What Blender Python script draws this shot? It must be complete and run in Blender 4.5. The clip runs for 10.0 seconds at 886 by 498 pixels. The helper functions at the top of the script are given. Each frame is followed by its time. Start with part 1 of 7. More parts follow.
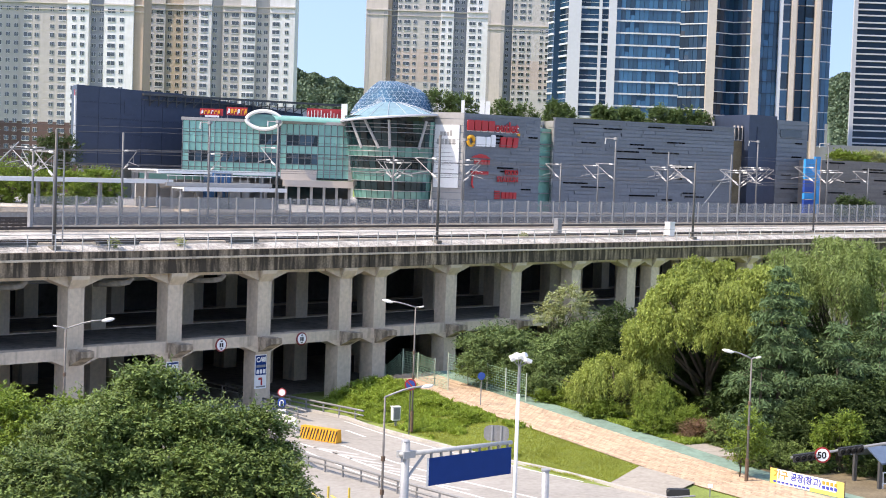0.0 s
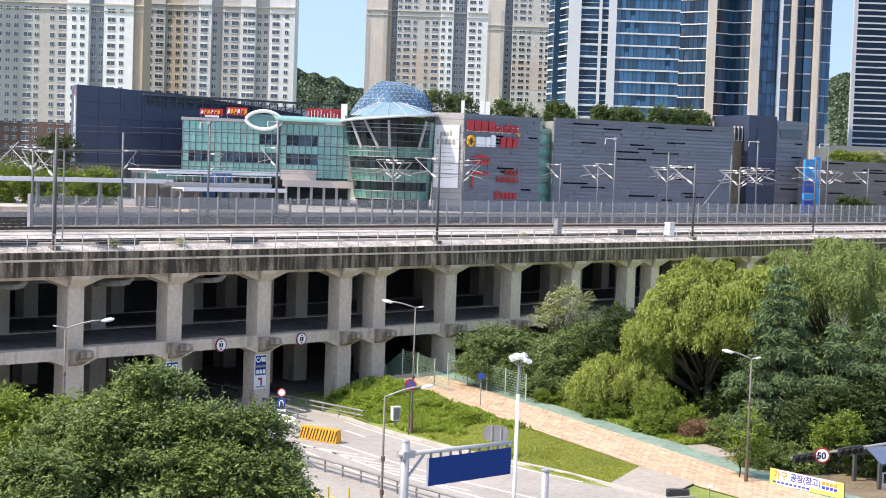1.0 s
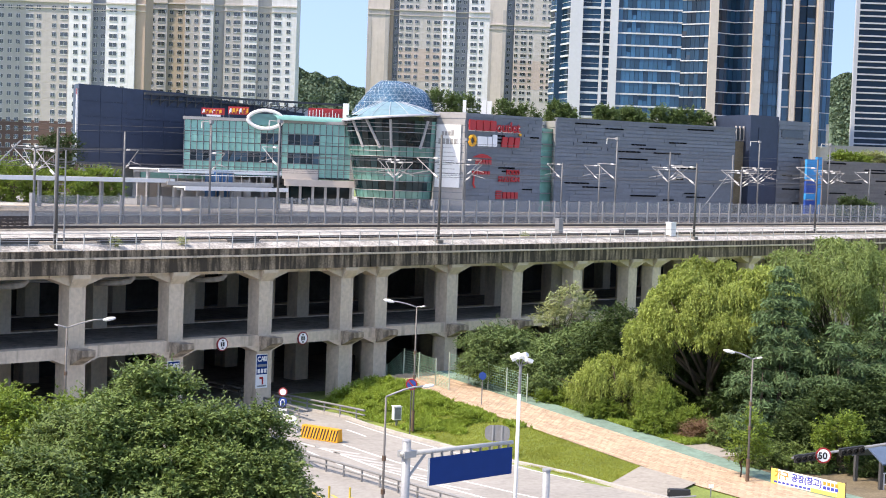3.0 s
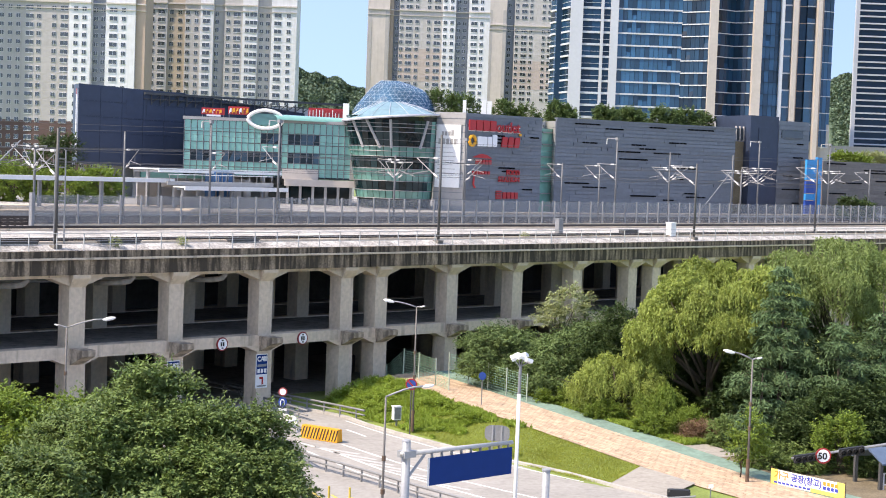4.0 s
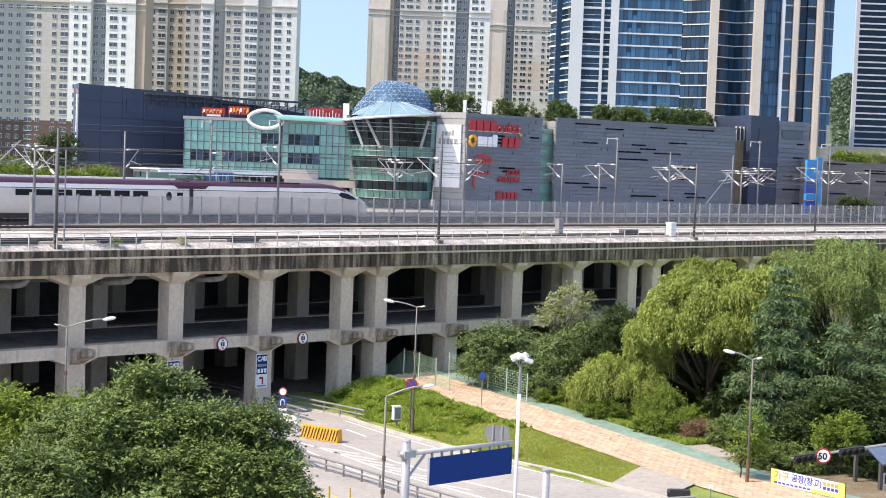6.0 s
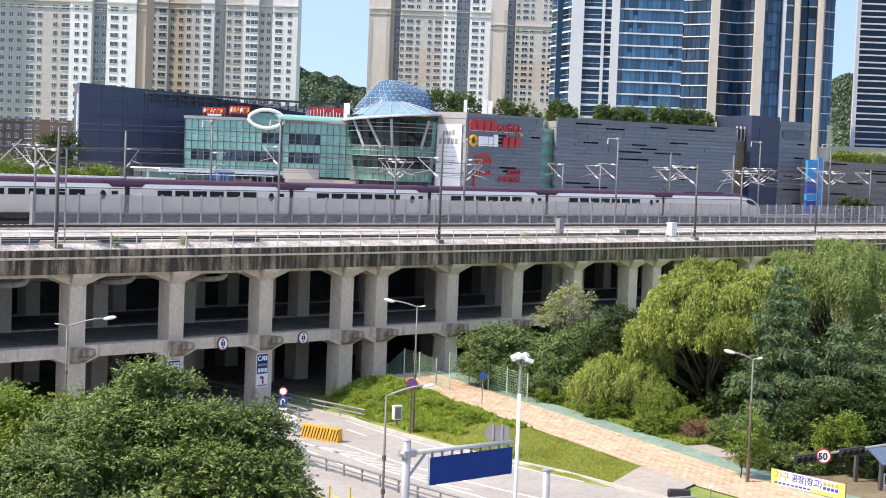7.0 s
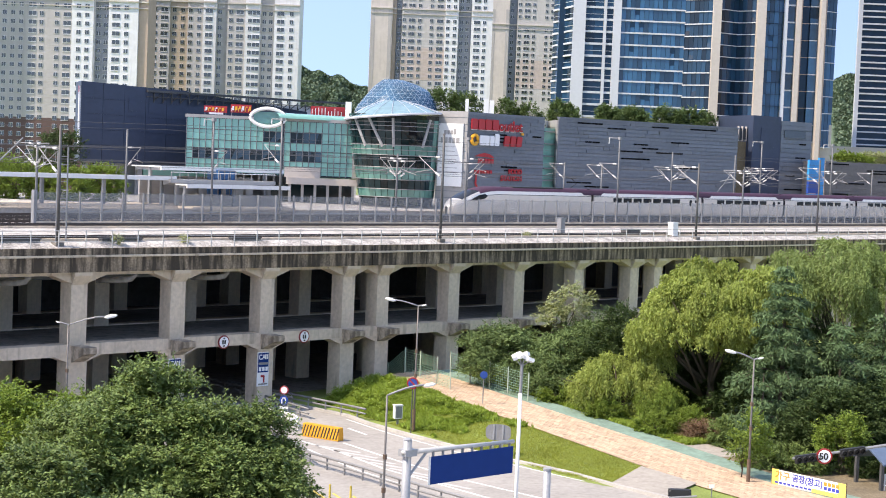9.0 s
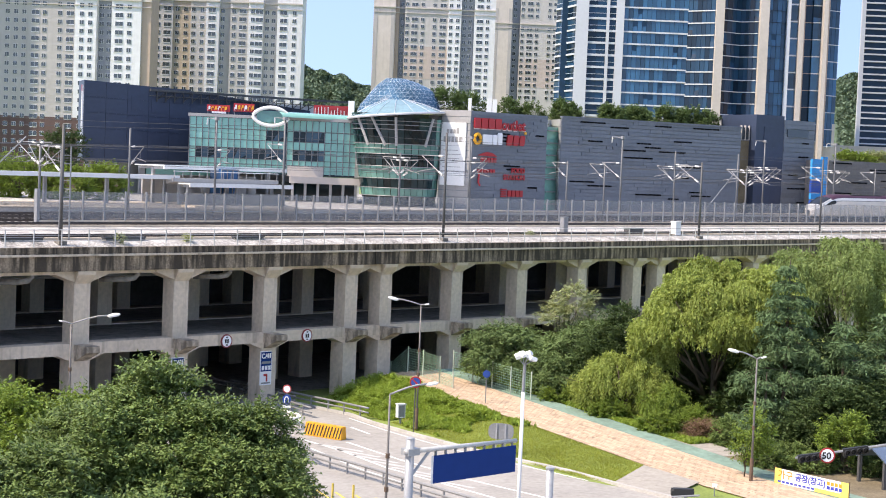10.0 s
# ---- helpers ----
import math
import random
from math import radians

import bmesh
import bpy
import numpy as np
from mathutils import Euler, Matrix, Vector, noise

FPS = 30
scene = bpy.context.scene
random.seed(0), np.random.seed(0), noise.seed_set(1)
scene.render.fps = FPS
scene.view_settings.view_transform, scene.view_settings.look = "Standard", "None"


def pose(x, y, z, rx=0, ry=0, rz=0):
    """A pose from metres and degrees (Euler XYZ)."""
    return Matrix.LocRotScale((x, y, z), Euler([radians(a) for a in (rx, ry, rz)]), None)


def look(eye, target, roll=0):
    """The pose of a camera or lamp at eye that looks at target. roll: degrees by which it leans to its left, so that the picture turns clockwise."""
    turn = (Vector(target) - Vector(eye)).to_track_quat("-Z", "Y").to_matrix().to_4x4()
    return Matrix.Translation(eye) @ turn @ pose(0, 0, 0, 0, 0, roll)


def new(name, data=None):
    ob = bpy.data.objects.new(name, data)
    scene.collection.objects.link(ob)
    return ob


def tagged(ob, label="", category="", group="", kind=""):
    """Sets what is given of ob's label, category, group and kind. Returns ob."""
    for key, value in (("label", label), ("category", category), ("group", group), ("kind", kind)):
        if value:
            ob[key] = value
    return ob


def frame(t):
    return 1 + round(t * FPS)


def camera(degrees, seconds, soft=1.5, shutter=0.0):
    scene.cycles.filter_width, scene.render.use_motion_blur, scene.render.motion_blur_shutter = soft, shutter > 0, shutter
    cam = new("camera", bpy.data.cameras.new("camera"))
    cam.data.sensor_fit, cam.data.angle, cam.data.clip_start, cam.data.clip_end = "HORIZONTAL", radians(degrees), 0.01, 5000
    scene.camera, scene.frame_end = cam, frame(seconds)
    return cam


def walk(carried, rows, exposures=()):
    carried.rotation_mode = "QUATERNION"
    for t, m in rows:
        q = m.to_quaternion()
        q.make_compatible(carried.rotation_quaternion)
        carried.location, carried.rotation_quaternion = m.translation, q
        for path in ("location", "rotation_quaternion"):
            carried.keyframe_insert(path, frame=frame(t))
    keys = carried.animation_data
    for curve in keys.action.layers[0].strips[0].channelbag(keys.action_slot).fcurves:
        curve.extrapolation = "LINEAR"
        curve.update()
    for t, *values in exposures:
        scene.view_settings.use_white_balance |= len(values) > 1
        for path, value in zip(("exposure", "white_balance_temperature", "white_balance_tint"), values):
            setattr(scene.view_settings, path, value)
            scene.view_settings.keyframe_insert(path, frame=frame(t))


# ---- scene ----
cam = camera(30.87, 10.0, soft=1.0, shutter=0.0)
EYE = (0.0, 0, 18.0)


def hand_held(yaw, pitch, roll):
    """Camera pose: degrees turned to the left, looking down, leaning to its left."""
    y, p = radians(yaw), radians(-pitch)
    d = Vector((-math.sin(y) * math.cos(p), math.cos(y) * math.cos(p), math.sin(p)))
    return look(EYE, Vector(EYE) + d * 100, roll)


walk(cam, [(t, hand_held(a, b, c)) for t, a, b, c in (
    (0.0, -0.0447, 3.0316, 1.9487), (0.5, -0.0618, 3.022, 2.0004), (1.0, -0.049, 3.024, 1.9821),
    (1.5, -0.0372, 3.0325, 2.0238), (2.0, -0.0248, 3.0473, 2.0342), (2.5, -0.0069, 3.045, 2.0375),
    (4.0, 0, 3.0400, 2.10), (4.5, -0.001, 3.0654, 2.0922), (5.0, 0, 3.04, 2.10), (5.5, 0, 3.04, 2.10),
    (7.0, 0.0236, 3.051, 2.1856), (7.5, 0.0353, 3.0946, 2.2048), (8.0, 0.074, 3.1052, 2.2473),
    (8.5, 0.0502, 3.0874, 2.2956), (9.0, 0.0658, 3.0833, 2.321), (9.5, 0.1226, 3.1043, 2.3555),
    (10.0, 0.1652, 3.1216, 2.335))],
     exposures=((0.0, 1.54, 7600, 15), (10.0, 1.54, 7600, 15)))

# ---- light ----
SUN_DIR = Vector((-0.92, -0.4, 1.35)).normalized()      # towards the sun
world = bpy.data.worlds.new("sky")
scene.world = world
world.use_nodes = True
wn = world.node_tree.nodes
sky = wn.new("ShaderNodeTexSky")
sky.sky_type, sky.sun_disc = "NISHITA", False
sky.sun_elevation = math.asin(SUN_DIR.z)
sky.sun_rotation = math.atan2(SUN_DIR.x, SUN_DIR.y)
sky.air_density, sky.dust_density, sky.ozone_density = 1.0, 0.7, 2.0
sky_from = wn.new("ShaderNodeTexCoord")
sky_lift = wn.new("ShaderNodeVectorMath")
sky_lift.operation = "ADD"
sky_lift.inputs[1].default_value = (0, 0, 0.38)       # a clear, haze-free horizon
world.node_tree.links.new(sky_from.outputs["Generated"], sky_lift.inputs[0])
world.node_tree.links.new(sky_lift.outputs["Vector"], sky.inputs["Vector"])
wn["Background"].inputs["Strength"].default_value = 0.15
world.node_tree.links.new(sky.outputs["Color"], wn["Background"].inputs["Color"])
sun = new("sun", bpy.data.lights.new("sun", "SUN"))
sun.data.energy, sun.data.angle, sun.data.color = 2.2, radians(0.53), (1.0, 0.95, 0.88)
sun.matrix_world = look((-60, 40, 150), Vector((-60, 40, 150)) - SUN_DIR)


# ---- materials ----
def mat(name, color, rough=0.8, metal=0.0, var=0.12, scale=1.0, bump=0.0, dark=None, streak=False, coat=0.0,
        piece=0.0, island=0.0, detail=5.0, stain=0.0, drip=1.6, stain_from=0.5, run=0.16, edge=0.18, soot=0.28):
    """Base colour with variation at two scales, optional streaks running down, stains and fine relief."""
    m = bpy.data.materials.new(name)
    m.use_nodes = True
    nt = m.node_tree
    n, l = nt.nodes, nt.links
    b = n["Principled BSDF"]
    b.inputs["Roughness"].default_value, b.inputs["Metallic"].default_value = rough, metal
    b.inputs["Coat Weight"].default_value = coat
    co = n.new("ShaderNodeTexCoord")
    src = co.outputs["Object"]
    mp = n.new("ShaderNodeMapping")
    l.new(src, mp.inputs["Vector"])
    mp.inputs["Scale"].default_value = (scale, scale, scale * (0.12 if streak else 1))
    big = n.new("ShaderNodeTexNoise")
    big.inputs["Scale"].default_value, big.inputs["Detail"].default_value = 0.35, detail
    fine = n.new("ShaderNodeTexNoise")
    fine.inputs["Scale"].default_value, fine.inputs["Detail"].default_value = 4.0, detail
    l.new(mp.outputs["Vector"], big.inputs["Vector"])
    l.new(mp.outputs["Vector"], fine.inputs["Vector"])
    add = n.new("ShaderNodeMath")
    add.operation = "ADD"
    l.new(big.outputs["Fac"], add.inputs[0])
    l.new(fine.outputs["Fac"], add.inputs[1])
    last = add.outputs[0]
    for use, node, out in ((piece, "ShaderNodeObjectInfo", "Random"), (island, "ShaderNodeNewGeometry", "Random Per Island")):
        if use:
            q = n.new(node)
            k = n.new("ShaderNodeMath")
            k.operation = "MULTIPLY_ADD"
            k.inputs[1].default_value = use
            l.new(q.outputs[out], k.inputs[0])
            l.new(last, k.inputs[2])
            last = k.outputs[0]
    ra = n.new("ShaderNodeMapRange")
    ra.inputs["From Min"].default_value = 0.6
    ra.inputs["From Max"].default_value = 1.4 + piece + island
    l.new(last, ra.inputs["Value"])
    mix = n.new("ShaderNodeMix")
    mix.data_type = "RGBA"
    c = Vector(color)
    lo = Vector(dark) if dark else c * (1 - var * 2)
    hi = c * (1 + var)
    mix.inputs[6].default_value = (*lo, 1)
    mix.inputs[7].default_value = (min(hi.x, 0.95), min(hi.y, 0.95), min(hi.z, 0.95), 1)
    l.new(ra.outputs["Result"], mix.inputs[0])
    outc = mix.outputs[2]
    if stain:
        st = n.new("ShaderNodeTexNoise")
        st.inputs["Scale"].default_value, st.inputs["Detail"].default_value = 0.9, 8
        mp2 = n.new("ShaderNodeMapping")
        mp2.inputs["Scale"].default_value = (drip, drip, run)
        l.new(src, mp2.inputs["Vector"])
        l.new(mp2.outputs["Vector"], st.inputs["Vector"])
        r2 = n.new("ShaderNodeMapRange")
        r2.inputs["From Min"].default_value, r2.inputs["From Max"].default_value = stain_from, stain_from + edge
        r2.inputs["To Max"].default_value = stain
        l.new(st.outputs["Fac"], r2.inputs["Value"])
        m3 = n.new("ShaderNodeMix")
        m3.data_type = "RGBA"
        m3.inputs[7].default_value = (*(c * soot), 1)
        l.new(r2.outputs["Result"], m3.inputs[0])
        l.new(outc, m3.inputs[6])
        outc = m3.outputs[2]
    l.new(outc, b.inputs["Base Color"])
    if bump:
        bu = n.new("ShaderNodeBump")
        bu.inputs["Strength"].default_value, bu.inputs["Distance"].default_value = 0.7, bump
        l.new(fine.outputs["Fac"], bu.inputs["Height"])
        l.new(bu.outputs["Normal"], b.inputs["Normal"])
    return m


def leaf_mat(name, color, var=0.38, trans=0.2, spec=0.15):
    m = mat(name, color, 0.55, var=var, scale=0.6, island=0.9)
    n, l = m.node_tree.nodes, m.node_tree.links
    b = n["Principled BSDF"]
    b.inputs["Specular IOR Level"].default_value = spec
    tr = n.new("ShaderNodeBsdfTranslucent")
    tr.inputs["Color"].default_value = (color[0] * 1.6, color[1] * 1.5, color[2] * 0.9, 1)
    mx = n.new("ShaderNodeMixShader")
    mx.inputs[0].default_value = trans
    l.new(b.outputs["BSDF"], mx.inputs[1])
    l.new(tr.outputs["BSDF"], mx.inputs[2])
    l.new(mx.outputs["Shader"], n["Material Output"].inputs["Surface"])
    return m


def glass_face(name, color, rough=0.06, var=0.25, scale=0.25, piece=0.6, spec=0.8):
    """Dark reflective glazing of a facade."""
    m = mat(name, color, rough, var=var, scale=scale, piece=piece)
    b = m.node_tree.nodes["Principled BSDF"]
    b.inputs["Specular IOR Level"].default_value = spec
    return m


M_CONC = mat("concrete", (0.66, 0.545, 0.415), 0.9, var=0.14, scale=0.8, bump=0.01, stain=0.6, stain_from=0.54)
M_FASCIA = mat("weathered_concrete", (0.36, 0.275, 0.19), 0.92, var=0.4, scale=2.2, bump=0.012, stain=0.95, drip=3.0, stain_from=0.37, run=0.3, edge=0.2, soot=0.12)
# dirty concrete, darkened further to carry the shade inside the viaduct
M_CONC_DARK = mat("dirty_shaded_concrete", (0.24, 0.225, 0.2), 0.92, var=0.25, scale=1.0, bump=0.01, stain=0.6)
M_BALLAST = mat("ballast", (0.56, 0.53, 0.49), 0.95, var=0.42, scale=2.0, bump=0.08)
_n, _l = M_BALLAST.node_tree.nodes, M_BALLAST.node_tree.links
_v, _x = _n.new("ShaderNodeTexVoronoi"), _n.new("ShaderNodeMix")
_v.inputs["Scale"].default_value = 5.0
_x.data_type, _x.blend_type = "RGBA", "MULTIPLY"
_x.inputs[0].default_value = 0.75
_r = _n.new("ShaderNodeMapRange")
_r.inputs["To Min"].default_value, _r.inputs["To Max"].default_value = 0.45, 1.15
_l.new(_n["Texture Coordinate"].outputs["Object"], _v.inputs["Vector"])
_l.new(_v.outputs["Color"], _r.inputs["Value"])
_src = _n["Principled BSDF"].inputs["Base Color"].links[0].from_socket
_l.new(_src, _x.inputs[6])
_l.new(_r.outputs["Result"], _x.inputs[7])
_l.new(_x.outputs[2], _n["Principled BSDF"].inputs["Base Color"])
M_RAIL = mat("rail_steel", (0.06, 0.05, 0.045), 0.6, 0.3, var=0.2)
M_SLEEPER = mat("sleeper_concrete", (0.45, 0.42, 0.38), 0.9, var=0.2, piece=0.3)
M_STEEL = mat("galvanised_steel", (0.28, 0.285, 0.29), 0.55, 0.4, var=0.15, scale=2)
M_MAST = mat("grey_mast_steel", (0.15, 0.155, 0.16), 0.55, 0.3, var=0.15, scale=2)
M_RAILING = mat("pale_railing_paint", (0.5, 0.5, 0.49), 0.5, 0.1, var=0.12, scale=2)
M_STEEL_DARK = mat("dark_mast_steel", (0.1, 0.1, 0.1), 0.6, 0.3, var=0.2, scale=2)
M_WHITE = mat("white_paint", (0.78, 0.78, 0.76), 0.5, var=0.06, scale=1)
M_WIRE = mat("wire", (0.12, 0.12, 0.12), 0.5, 0.5)
M_ASPHALT = mat("pale_asphalt", (0.35, 0.33, 0.3), 0.9, var=0.14, scale=0.8, bump=0.006, stain=0.15)
M_PAINT = mat("road_paint", (0.75, 0.75, 0.72), 0.8, var=0.15, scale=3)
M_YELLOW = mat("yellow_paint", (0.78, 0.36, 0.03), 0.6, var=0.1)
M_LINE_YELLOW = mat("faded_yellow_paint", (0.68, 0.52, 0.1), 0.7, var=0.15, scale=2)
M_BLACK = mat("black_paint", (0.02, 0.02, 0.02), 0.6)
M_KERB = mat("kerb_stone", (0.5, 0.48, 0.44), 0.9, var=0.2, scale=1.5, piece=0.3)
M_GRASS = mat("lawn", (0.21, 0.27, 0.06), 0.95, var=0.25, scale=1.5, bump=0.05)
M_SOIL = mat("dry_soil", (0.2, 0.16, 0.1), 0.95, var=0.3, scale=1.5, bump=0.03)
M_BARK = mat("bark", (0.09, 0.07, 0.05), 0.95, var=0.3, scale=4, bump=0.03, streak=True)
M_NAVY = mat("navy_panel", (0.034, 0.049, 0.086), 0.45, var=0.12, scale=0.3)
M_MALL_GREY = mat("grey_cladding", (0.17, 0.192, 0.222), 0.5, 0.15, var=0.16, scale=0.5, piece=0.5)
M_MALL_LIGHT = mat("light_cladding", (0.34, 0.335, 0.325), 0.6, var=0.1, scale=0.6, piece=0.25)


# ---- building helpers ----
TH = 45.733                      # the railway's bearing
RAILWAY = pose(0, 0, 0, 0, 0, TH)  # local x along the track, y across it, away from the eye


def box(bm, x0, x1, y0, y1, z0, z1, m=None):
    vs = [bm.verts.new((m @ Vector(c)) if m else c) for c in
          ((x0, y0, z0), (x1, y0, z0), (x1, y1, z0), (x0, y1, z0), (x0, y0, z1), (x1, y0, z1), (x1, y1, z1), (x0, y1, z1))]
    for f in ((3, 2, 1, 0), (4, 5, 6, 7), (0, 1, 5, 4), (1, 2, 6, 5), (2, 3, 7, 6), (3, 0, 4, 7)):
        bm.faces.new([vs[i] for i in f])
    return bm


def prism(bm, plan, low, high):
    """An upright prism over a plan that runs anticlockwise; low and high are one height or one a corner."""
    n = len(plan)
    lo = low if isinstance(low, (list, tuple)) else [low] * n
    hi = high if isinstance(high, (list, tuple)) else [high] * n
    a = [bm.verts.new((x, y, z)) for (x, y), z in zip(plan, lo)]
    b = [bm.verts.new((x, y, z)) for (x, y), z in zip(plan, hi)]
    bm.faces.new(a[::-1])
    bm.faces.new(b)
    for i in range(n):
        j = (i + 1) % n
        bm.faces.new((a[i], a[j], b[j], b[i]))
    return bm


def tube(bm, pts, r, sides=6, r1=None, cap=True):
    """A round bar along a line of points, tapering from r to r1."""
    pts = [Vector(p) for p in pts]
    r1 = r if r1 is None else r1
    rings = []
    for i, p in enumerate(pts):
        d = (pts[min(i + 1, len(pts) - 1)] - pts[max(i - 1, 0)]).normalized()
        side = d.cross(Vector((0, 0, 1)) if abs(d.z) < 0.95 else Vector((1, 0, 0))).normalized()
        up = side.cross(d)
        k = r + (r1 - r) * i / max(1, len(pts) - 1)
        rings.append([bm.verts.new(p + (side * math.cos(a) + up * math.sin(a)) * k)
                      for a in [2 * math.pi * j / sides for j in range(sides)]])
    for a, b in zip(rings, rings[1:]):
        for j in range(sides):
            bm.faces.new((a[j], a[(j + 1) % sides], b[(j + 1) % sides], b[j]))
    if cap and sides > 2:
        bm.faces.new(rings[0][::-1])
        bm.faces.new(rings[-1])
    return bm


def loft(bm, rings, close=True, caps=True):
    """Skins rings of points of equal count."""
    vs = [[bm.verts.new(p) for p in r] for r in rings]
    n = len(vs[0])
    for a, b in zip(vs, vs[1:]):
        for j in range(n if close else n - 1):
            bm.faces.new((a[j], a[(j + 1) % n], b[(j + 1) % n], b[j]))
    if caps:
        bm.faces.new(vs[0][::-1])
        bm.faces.new(vs[-1])
    return bm


def mesh_of(bm, material, smooth=False):
    bmesh.ops.recalc_face_normals(bm, faces=bm.faces)
    me = bpy.data.meshes.new("mesh")
    bm.to_mesh(me)
    bm.free()
    me.materials.append(material)
    if smooth:
        me.polygons.foreach_set("use_smooth", [True] * len(me.polygons))
    return me


def part(name, bm, material, parent=None, label="", at=None, smooth=False):
    me = bm if isinstance(bm, bpy.types.Mesh) else mesh_of(bm, material, smooth)
    ob = new(name, me)
    if parent is not None:
        ob.parent = parent
    if at is not None:
        ob.matrix_local = at
    return tagged(ob, label)


def thing(name, label, category, at=None, group="", kind=""):
    ob = new(name)
    ob.empty_display_size = 0.3
    if at is not None:
        ob.matrix_world = at
    return tagged(ob, label, category, group, kind)


def B(*a):
    return box(bmesh.new(), *a)


# ---- viaduct ----
PF = 89.69                       # face of the front columns
M_CYAN_DARK = mat("blue_glass_panel", (0.03, 0.12, 0.28), 0.2, var=0.15)
PB = 142.0                       # back of the viaduct
COLS = []                        # positions of the front columns along the track
for unit in range(-1, 5):
    COLS += [50.17 + unit * 35.2 + 7.9 * k for k in range(5)]
COLS = [s for s in COLS if 35 < s < 225]
# near-black concrete: the deep shade under the deck is put into its colour
M_DEEP_SHADE = mat("shade_black_concrete", (0.07, 0.068, 0.066), 0.95, var=0.3, scale=0.6)
M_CORBEL = mat("stained_corbel_concrete", (0.5, 0.41, 0.31), 0.92, var=0.25, scale=1.5, bump=0.01, stain=0.85, drip=2.2, stain_from=0.46, run=0.9)
JOINTS = [83.6 + 35.2 * k for k in range(-2, 6)]


def build_viaduct():
    via = thing("viaduct", "two-level weathered concrete railway viaduct on square columns", "viaduct", RAILWAY, kind="structure")
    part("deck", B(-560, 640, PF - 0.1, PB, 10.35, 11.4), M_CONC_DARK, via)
    for a, b in zip(JOINTS, JOINTS[1:]):
        bm = B(a + 0.04, b - 0.04, PF - 0.55, PF - 0.1, 9.95, 10.93)
        part("fascia", bm, M_FASCIA, via, "dark rain-streaked concrete fascia")
        bm = B(a + 0.03, b - 0.03, PF - 0.7, PF - 0.1, 10.93, 11.06)
        part("ledge", bm, M_CONC, via, "pale concrete ledge")
        part("parapet", B(a + 0.04, b - 0.04, PF - 0.5, PF - 0.03, 11.06, 11.5), M_FASCIA, via)
    w = 0.62
    up, low = {}, {}
    for row in range(3):
        p0 = PF + row * 9.2
        for s in COLS:
            if row > 2 and s > 150:
                continue
            if "m" not in up:
                bm = B(-w, w, 0, 1.25, 5.1, 9.5)
                up["m"] = mesh_of(bm, M_CONC)
                low["m"] = mesh_of(B(-w - 0.06, w + 0.06, -0.06, 1.35, -1.2, 4.4), M_CONC)
                bm = bmesh.new()
                loft(bm, [[(x, y, z) for x, z in ((-w - 1.5, 10.4), (w + 1.5, 10.4), (w + 1.5, 9.75), (w, 9.2), (-w, 9.2), (-w - 1.5, 9.75))] for y in (-0.05, 1.3)])
                up["cap"] = mesh_of(bm, M_CONC)
                bm = bmesh.new()
                loft(bm, [[(x, y, z) for x, z in ((-w - 1.2, 4.45), (w + 1.2, 4.45), (w + 0.05, 4.0), (-w - 0.05, 4.0))] for y in (-0.03, 1.3)])
                low["cap"] = mesh_of(bm, M_CONC)
                bm = bmesh.new()
                loft(bm, [[(x, y, z) for y, z in ((0.0, 5.12), (-1.5, 5.12), (-1.5, 4.72), (0.0, 4.0))] for x in (-0.5, 0.5)])
                low["br"] = mesh_of(bm, M_CORBEL)
                bm = bmesh.new()
                loft(bm, [[(x * (1 + 0.12 * (z > 9.5)), y, z) for x in (-w + 0.02, w - 0.02)] + [(x * (1 + 0.12 * (z > 9.5)), 0.02, z) for x in (w - 0.02, -w + 0.02)] for y, z in ((-0.02, 9.1), (-0.5, 9.7), (-0.54, 9.94))])
                up["front"] = mesh_of(bm, M_CONC)
            part("column", up["m"], None, via, at=pose(s, p0, 0))
            part("capital", up["cap"], None, via, at=pose(s, p0, 0))
            part("lower_column", low["m"], None, via, at=pose(s, p0, 0))
            part("haunch", low["cap"], None, via, at=pose(s, p0, 0))
            if row == 0:
                part("front_haunch", up["front"], None, via, at=pose(s, p0, 0))
                part("bracket", low["br"], None, via, "stained concrete corbel", pose(s, p0, 0))
        part("upper_beam", B(20, 240, p0 + 0.1, p0 + 1.15, 9.7, 10.38), M_CONC, via)
        part("floor_beam", B(20, 240, p0 + 0.02, p0 + 1.1, 4.42, 5.2), M_CONC, via)
    # floor slab in the darker concrete, its shade behind the columns painted in
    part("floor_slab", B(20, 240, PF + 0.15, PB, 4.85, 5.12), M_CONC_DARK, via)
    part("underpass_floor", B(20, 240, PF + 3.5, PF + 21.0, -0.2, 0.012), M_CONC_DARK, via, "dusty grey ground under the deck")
    # added back wall and ceiling sheet, near-black in place of the interior's shade
    part("back_wall", B(20, 240, PF + 21.0, PF + 21.5, -1, 10.4), M_DEEP_SHADE, via)
    part("ceiling_shade", B(20, 240, PF + 1.3, PF + 21.0, 10.3, 10.34), M_DEEP_SHADE, via)
    return via


build_viaduct()


